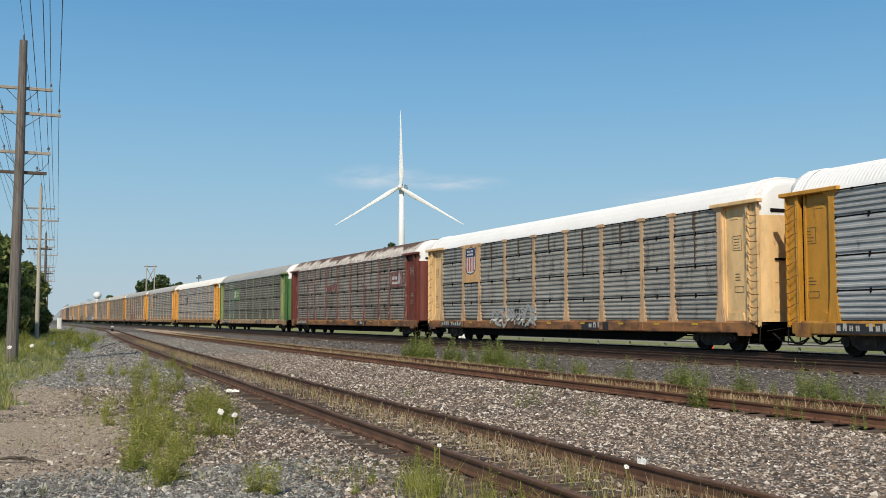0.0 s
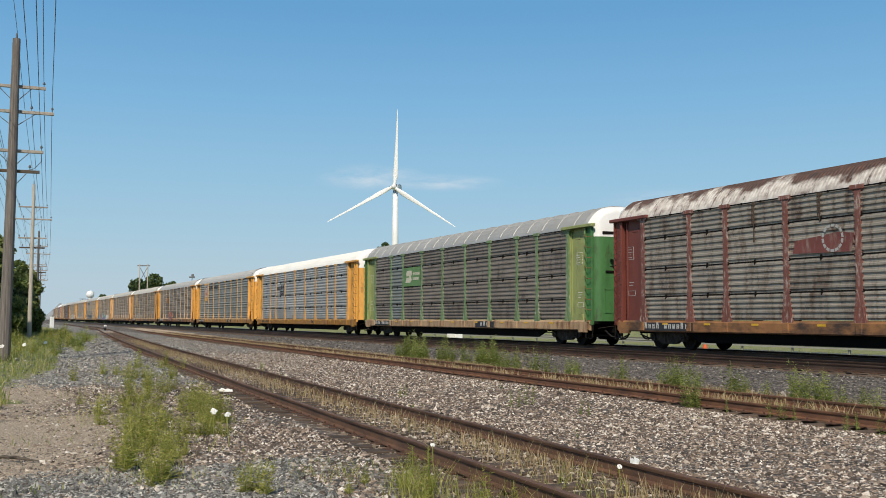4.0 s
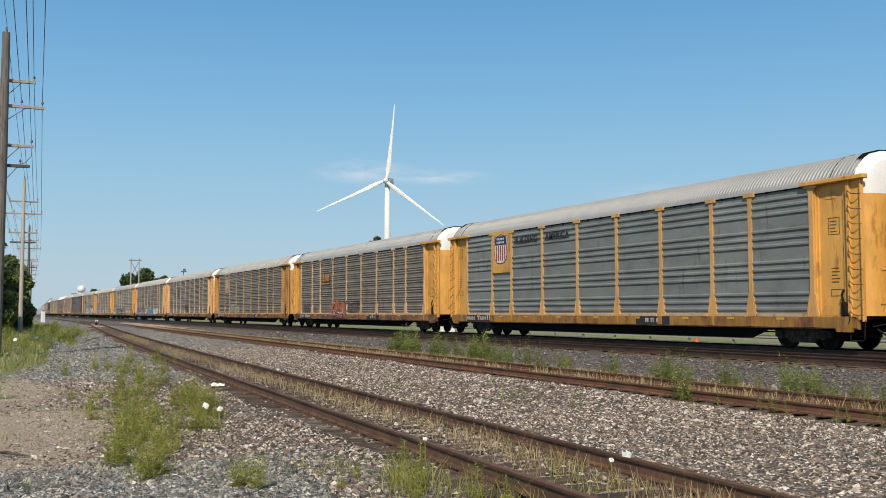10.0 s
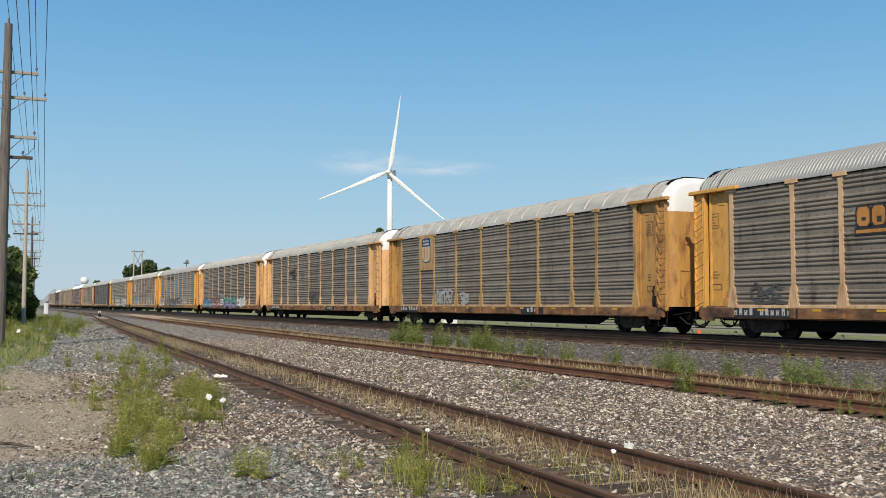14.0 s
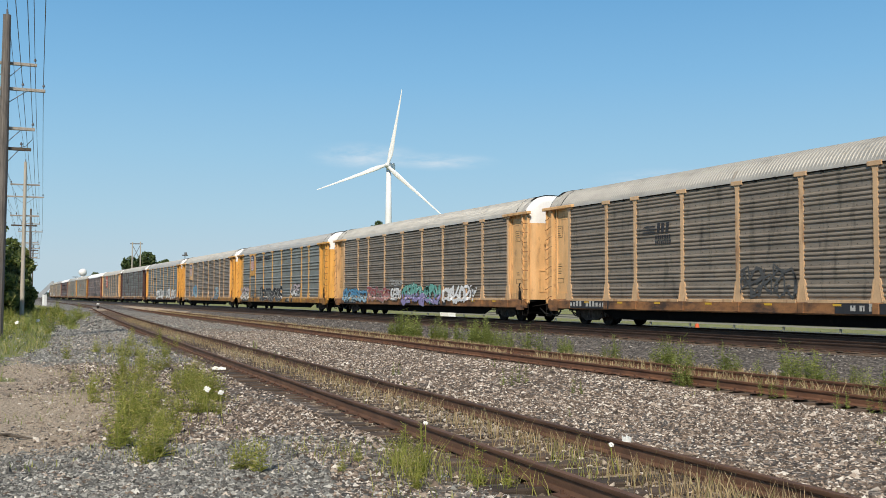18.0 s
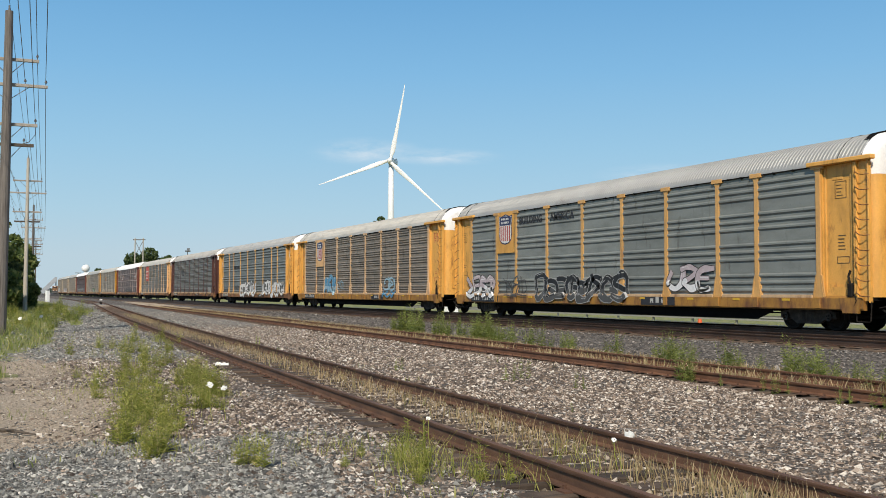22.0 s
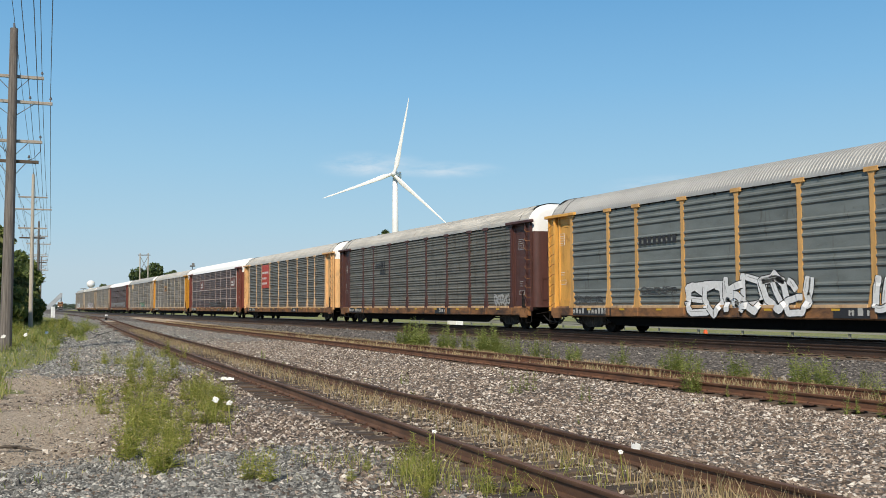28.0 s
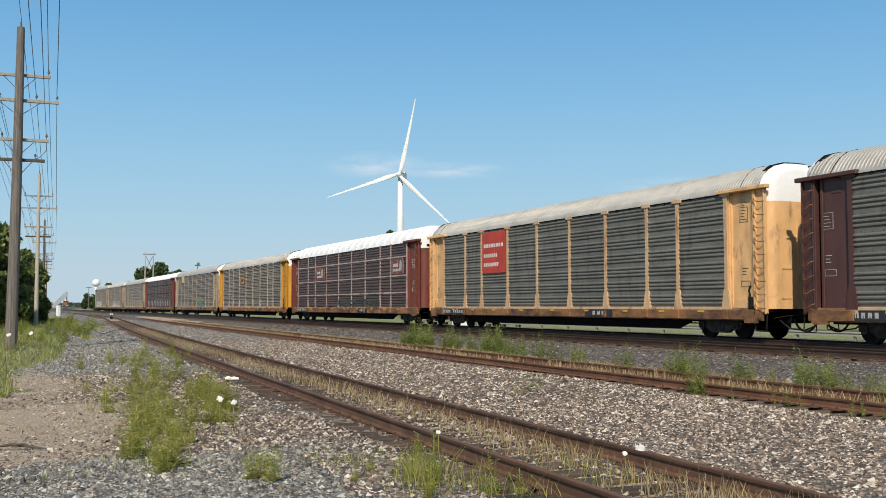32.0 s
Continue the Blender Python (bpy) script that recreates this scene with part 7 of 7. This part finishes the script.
# dry grass between and beside the rails
rng = np.random.default_rng(21)
base, tall_by = [], []
for x, y, r, k in PATCHES:
    for i in range(48 * k):
        a, d = rng.uniform(0, 6.28), abs(rng.normal(0, 0.75))
        p, q = x + 2.0 * r * d * math.cos(a), y + 1.15 * r * d * math.sin(a)
        if noise.noise(Vector((p * 2.3, q * 3.1, 1.0))) < 0.0:
            continue
        base.append((p, q, bed(p, q) - 0.01))
        tall_by.append(0.07 + 0.22 * math.exp(-d * d * 1.2))
# feathery taller tufts beside and between the siding rails
for x, y, r, k, h in [(-8.75, 3.75, 0.22, 150, 0.36), (-9.2, 3.95, 0.2, 80, 0.30), (-8.3, 4.05, 0.2, 60, 0.32), (-7.8, 4.35, 0.25, 50, 0.30), (-9.9, 3.5, 0.3, 50, 0.22), (-7.9, 5.0, 0.3, 40, 0.34), (-8.6, 5.5, 0.3, 40, 0.32), (-10.5, 3.1, 0.35, 40, 0.18), (-7.6, 3.3, 0.3, 30, 0.2)]:
    for i in range(k):
        p, q = x + rng.normal(0, r), y + rng.normal(0, r * 0.6)
        base.append((p, q, bed(p, q) - 0.01))
        tall_by.append(h)
v, q = blades(np.array(base), np.array(tall_by), 0.0065, 0.8, rng)
stuff("weed_grass", v, q, GREENS, "loose yellow-green grass among the weeds", "grass")
base = []
for i in range(5000):
    x = -5.5 - 70 * rng.random() ** 1.6
    clump = noise.noise(Vector((x * 0.9, 3.1, 0))) + 0.5 * noise.noise(Vector((x * 2.7, 9.1, 0)))
    if clump < -0.22:
        continue
    o = rng.normal(0.30, 0.24)
    if abs(abs(o) - HALF_GAUGE) < 0.07 or abs(o) > 1.0:
        continue
    base.append((x, side_1(x) + o, SIDE_TOP - 0.21))
v, q = blades(np.array(base), 0.23, 0.010, 0.6, rng)
stuff("dry_grass", v, q, STRAW, "dry straw-coloured grass between the siding rails", "grass")
base = []
for i in range(19000):
    x = -9 - 110 * rng.random() ** 1.3
    if noise.noise(Vector((x * 0.5, 13.1, 0))) < -0.25:
        continue
    o = rng.normal(0.35, 0.35) if rng.random() < 0.35 else rng.normal(1.2, 0.22)
    if abs(abs(o) - HALF_GAUGE) < 0.08:
        continue
    base.append((x, side_2(x) + o, SIDE_TOP - 0.22))
v, q = blades(np.array(base), 0.25, 0.020, 0.6, rng)
stuff("dry_grass", v, q, STRAW, "short dry grass along the rusty siding", "grass")


def in_grass(n, x_lo, x_hi, power, rng):
    out = []
    while len(out) < n:
        x = x_hi - (x_hi - x_lo) * rng.random() ** power
        y = rng.uniform(-9, 9)
        if zone(x, y)[0] > 0.5:
            out.append((x, y, bed(x, y) - 0.01))
    return np.array(out)


for k in range(60):
    x = -30 - 70 * rnd.random()
    y = min(0.2 + 0.13 * (-x - 22), 7.0) - rnd.random() ** 1.4 * 6 - 0.2
    plant(rnd.choice(TALL + BUSHY), x, y, rnd.uniform(0.8, 1.5), rnd.choice((GREENS, GREENS_DEEP)), "tall weed in the rough grass by the poles", rnd)
tufts = in_grass(34000, -150, -20, 1.5, rng)
tall_by = np.array([0.14 + 0.5 * max(0.0, noise.noise(Vector((p[0] * 0.35, p[1] * 0.6, 2.0))) + 0.15) for p in tufts])
v, q = blades(tufts, tall_by, 0.022, 0.9, rng)
stuff("rough_grass", v, q, GRASS, "rough green and yellow grass beside the poles", "grass")
base = np.stack([rng.uniform(-120, -10, 16000), 28.7 + 11 * rng.random(16000) ** 1.2, np.full(16000, -0.75)], 1)
v, q = blades(base, 0.22, 0.03, 0.7, rng)
stuff("rough_grass", v, q, GRASS, "short green grass behind the main line", "grass")
low = []
for i in range(9000):
    x, y = -6 - 40 * rng.random() ** 1.4, rng.uniform(-1, 16)
    n1 = noise.noise(Vector((x * 0.7, y * 0.9, 5.0)))
    lim = 0.16 if y < 4 else 0.46
    if n1 > lim and abs(y - side_1(x)) > 1.0 and abs(y - side_2(x)) > 0.9:
        low.append((x, y, bed(x, y) - 0.01))
v, q = blades(np.array(low), 0.10, 0.012, 0.9, rng)
stuff("low_weeds", v, q, GRASS, "low scattered green sprouts in the gravel", "weed")

# ---- loose stones ----
def stones(points, size, rng, flat=0.7):
    """Broken stones: eight facets each, every one different."""
    k = len(points)
    unit = np.array([(1, 0, 0), (-1, 0, 0), (0, 1, 0), (0, -1, 0), (0, 0, 1), (0, 0, -1)], float)
    s = size[:, None, None] * (unit[None] * rng.uniform(0.6, 1.25, (k, 6, 1)) + rng.normal(0, 0.28, (k, 6, 3)))
    s[:, :, 2] *= flat
    a = rng.uniform(0, 2 * math.pi, k)
    c, d = np.cos(a), np.sin(a)
    x, y = s[:, :, 0] * c[:, None] - s[:, :, 1] * d[:, None], s[:, :, 0] * d[:, None] + s[:, :, 1] * c[:, None]
    v = np.stack([x, y, s[:, :, 2]], 2) + points[:, None, :]
    tri = np.array([(0, 2, 4), (2, 1, 4), (1, 3, 4), (3, 0, 4), (2, 0, 5), (1, 2, 5), (3, 1, 5), (0, 3, 5)])
    return v.reshape(-1, 3), (np.arange(k)[:, None, None] * 6 + tri[None]).reshape(-1, 3)


def scatter(n, x_lo, x_hi, y_lo, y_hi, keep, lift, rng):
    x, y = rng.uniform(x_lo, x_hi, n), rng.uniform(y_lo, y_hi, n)
    out = [(a, b, bed(a, b) + lift) for a, b in zip(x, y) if keep(a, b)]
    return np.array(out)


def on_pale(x, y):
    if y > side_2(x) + 0.95 or y < 0.3 - 0.02 * x and rng.random() < 0.6:
        return False
    o1, o2 = y - side_1(x), y - side_2(x)
    if abs(o1) < 0.85 and rng.random() < 0.42 or 0.85 < abs(o1) < 1.35 and rng.random() < 0.52:
        return False
    if blue_gravel(x, y) > 0.7 and rng.random() < (0.8 if x > -13 else 0.7):
        return False
    if min(abs(abs(o1) - HALF_GAUGE), abs(abs(o2) - HALF_GAUGE)) < 0.10:
        return False
    g, d, m = zone(x, y)
    return rng.random() > 0.9 * g + (0.93 if x < -11 and y < 4 else 0.4) * d


PALE_STONE = island("pale_ballast", [(0.0, (0.045, 0.033, 0.026)), (0.28, (0.125, 0.090, 0.066)), (0.52, (0.255, 0.190, 0.143)), (0.72, (0.40, 0.318, 0.25)), (0.87, (0.60, 0.52, 0.435)), (1.0, (0.80, 0.75, 0.67))])
DARK_STONE = island("dark_ballast", [(0.0, (0.036, 0.031, 0.028)), (0.5, (0.10, 0.088, 0.079)), (0.85, (0.195, 0.172, 0.153)), (1.0, (0.42, 0.38, 0.34))])
for n, a, b, y0, y1, size, lift in [(84000, -15, -4.5, -0.5, 13.8, 0.0225, -0.004), (44000, -27, -15, 0.0, 15, 0.026, -0.004), (44000, -46, -27, 2.0, 16, 0.027, -0.004), (22000, -85, -46, 4.5, 16.5, 0.034, -0.006)]:
    pts = scatter(n, a, b, y0, y1, on_pale, lift, rng)
    v, q = stones(pts, size * np.exp(rng.normal(0, 0.32, len(pts))), rng)
    stuff("ballast_stones", v, q, PALE_STONE, "loose pale and brown gravel stones between the sidings", "gravel")


EARTH_STONE = island("earthy_gravel", [(0.0, (0.10, 0.078, 0.055)), (0.4, (0.24, 0.19, 0.14)), (0.75, (0.40, 0.33, 0.25)), (0.92, (0.55, 0.47, 0.38)), (1.0, (0.72, 0.66, 0.58))])
pts = scatter(26000, -30, -10.8, -1.2, 3.4, lambda x, y: zone(x, y)[1] > 0.05 and noise.noise(Vector((x * 0.6, y * 1.1, 4.0))) > -0.3, -0.004, rng)
v, q = stones(pts, 0.016 * np.exp(rng.normal(0, 0.35, len(pts))), rng)
stuff("earthy_gravel", v, q, EARTH_STONE, "small tan gravel trodden into the dirt", "gravel")
pts = scatter(34000, -45, -5, 1.4, 8.4, lambda x, y: abs(y - side_1(x)) < 0.95 and abs(abs(y - side_1(x)) - HALF_GAUGE) > 0.1, 0.030, rng)
v, q = stones(pts, 0.021 * np.exp(rng.normal(0, 0.35, len(pts))), rng)
stuff("earthy_gravel", v, q, EARTH_STONE, "brown gravel and debris between the siding sleepers", "gravel")


def on_dark(x, y):
    o = y - bend(x)
    return side_2(x) + 0.9 < y < 18.9 or 21.2 < o < 23.0


for n, a, b, size in [(20000, -30, -9, 0.034), (16000, -70, -30, 0.048)]:
    pts = scatter(n, a, b, 13.5, 23.0, on_dark, -0.004, rng)
    v, q = stones(pts, size * np.exp(rng.normal(0, 0.3, len(pts))), rng)
    stuff("ballast_stones", v, q, DARK_STONE, "dark grey crushed stone beside the main line", "gravel")
BLUE_STONE = island("blue_grey_gravel", [(0.0, (0.05, 0.049, 0.046)), (0.35, (0.135, 0.134, 0.124)), (0.7, (0.265, 0.262, 0.24)), (0.9, (0.42, 0.412, 0.375)), (1.0, (0.60, 0.58, 0.53))])


def on_blue(x, y):
    if abs(y - side_1(x)) < 1.25:
        return False
    g, d, m = zone(x, y)
    return rng.random() < blue_gravel(x, y) - 0.85 * g - 0.7 * d


for n, a, b, y0, y1, size in [(48000, -12.5, -5.5, -1.4, 4.2, 0.0185), (15000, -25, -12.5, -0.5, 4.5, 0.02), (26000, -48, -25, 0.5, 7.6, 0.027), (20000, -85, -48, 3, 10.5, 0.035)]:
    pts = scatter(n, a, b, y0, y1, on_blue, -0.004, rng)
    v, q = stones(pts, size * np.exp(rng.normal(0, 0.35, len(pts))), rng)
    stuff("fine_gravel", v, q, BLUE_STONE, "fine blue-grey gravel on the yard", "gravel")
pts = scatter(5000, -14, -6, -1.2, 3.2, lambda x, y: True, -0.004, rng)
v, q = stones(pts, 0.017 * np.exp(rng.normal(0, 0.3, len(pts))), rng)
stuff("fine_gravel", v, q, DARK_STONE, "fine blue-grey gravel in the foreground", "gravel")

# odds and ends on the ground
g = Geo()
g.tube([(-12.9, 0.05, -0.53), (-12.75, 0.25, -0.49), (-12.7, 0.42, -0.51), (-12.5, 0.62, -0.53)], [0.012, 0.022, 0.02, 0.008], 6)
g.tube([(-12.74, 0.3, -0.49), (-12.55, 0.4, -0.47), (-12.3, 0.42, -0.52)], [0.014, 0.01, 0.005], 5)
tagged(part("fallen_branch", g, BARK), "short dark dead branch lying on the dirt", "branch")
g = Geo().tube([(-57, 5.4, -0.53), (-62, 6.0, -0.50), (-69, 7.4, -0.50), (-75, 8.8, -0.51), (-79.5, 9.4, -0.5)], 0.022, 6)
tagged(part("cable", g, RUBBER), "black cable lying across the gravel to the siding", "cable")

# ---- everything that moves ----
# how far the train has rolled since the start: seconds, metres
ROLLED = [(0, 0), (1, 11.76), (2, 23.42), (3, 35.33), (3.5, 41.46), (5.5, 65), (6, 70.93), (7, 82.81), (8, 94.7), (9, 106.58), (10, 118.44), (11, 130.4), (12, 142.26),
          (13, 154.16), (14, 166.27), (14.5, 172.17), (16.5, 195.67), (17, 201.48), (18, 213.18), (19, 225.01), (20, 237.03), (21, 248.86), (22, 260.53), (23, 271.91),
          (24, 282.88), (25, 293.71), (25.5, 299.13), (27.5, 320.89), (28, 326.4), (29, 337.62), (30, 348.64), (31, 359.26), (32, 369.58)]
FRONT = 3.52   # where the first wagon's front end stands at the start


def motions():
    def wagon_pose(x):
        y, slope = MAIN_1 + bend(x), bend(x + 1) - bend(x)
        return pose(x, y, 0, 0, 0, math.degrees(math.atan(slope)))
    for i, car in enumerate(WAGONS):
        walk(car, [(t, wagon_pose(FRONT - (0.35 if i == 0 else 0.0) - HALF - i * LENGTH + s)) for t, s in ROLLED])
    # wheels: all roll alike, so they share one set of keys
    ts, ss = [t for t, s in ROLLED], [s for t, s in ROLLED]
    rows = []
    for k in range(0, 961):
        t = k / 30
        rows.append((t, pose(0, 0, 0, 0, math.degrees(float(np.interp(t, ts, ss)) / 0.425), 0)))
    walk(WHEELSETS[0], rows)
    keys = WHEELSETS[0].animation_data
    for w in WHEELSETS[1:]:
        w.rotation_mode = "QUATERNION"
        w.animation_data_create()
        w.animation_data.action = keys.action
        w.animation_data.action_slot = keys.action_slot
    # vehicles on the far road
    for car, x in ((PICKUP, -57.3), (SALOON, -41.0)):
        walk(car, [(t, pose(x - 17.2 * (t - 29.5), 44.4, -0.93)) for t in (0, 16, 32)])
    # the rotor turns slowly in a light wind
    walk(ROTOR, [(t, ROTOR_AT @ pose(0, 0, 0, 0, 91.7 - a, 0)) for t, a in ((0, 91.7), (6, 87.9), (9, 85.8), (13, 83.1), (19, 80.4), (23, 80.1), (28, 79.7), (32, 78.9))])


motions()
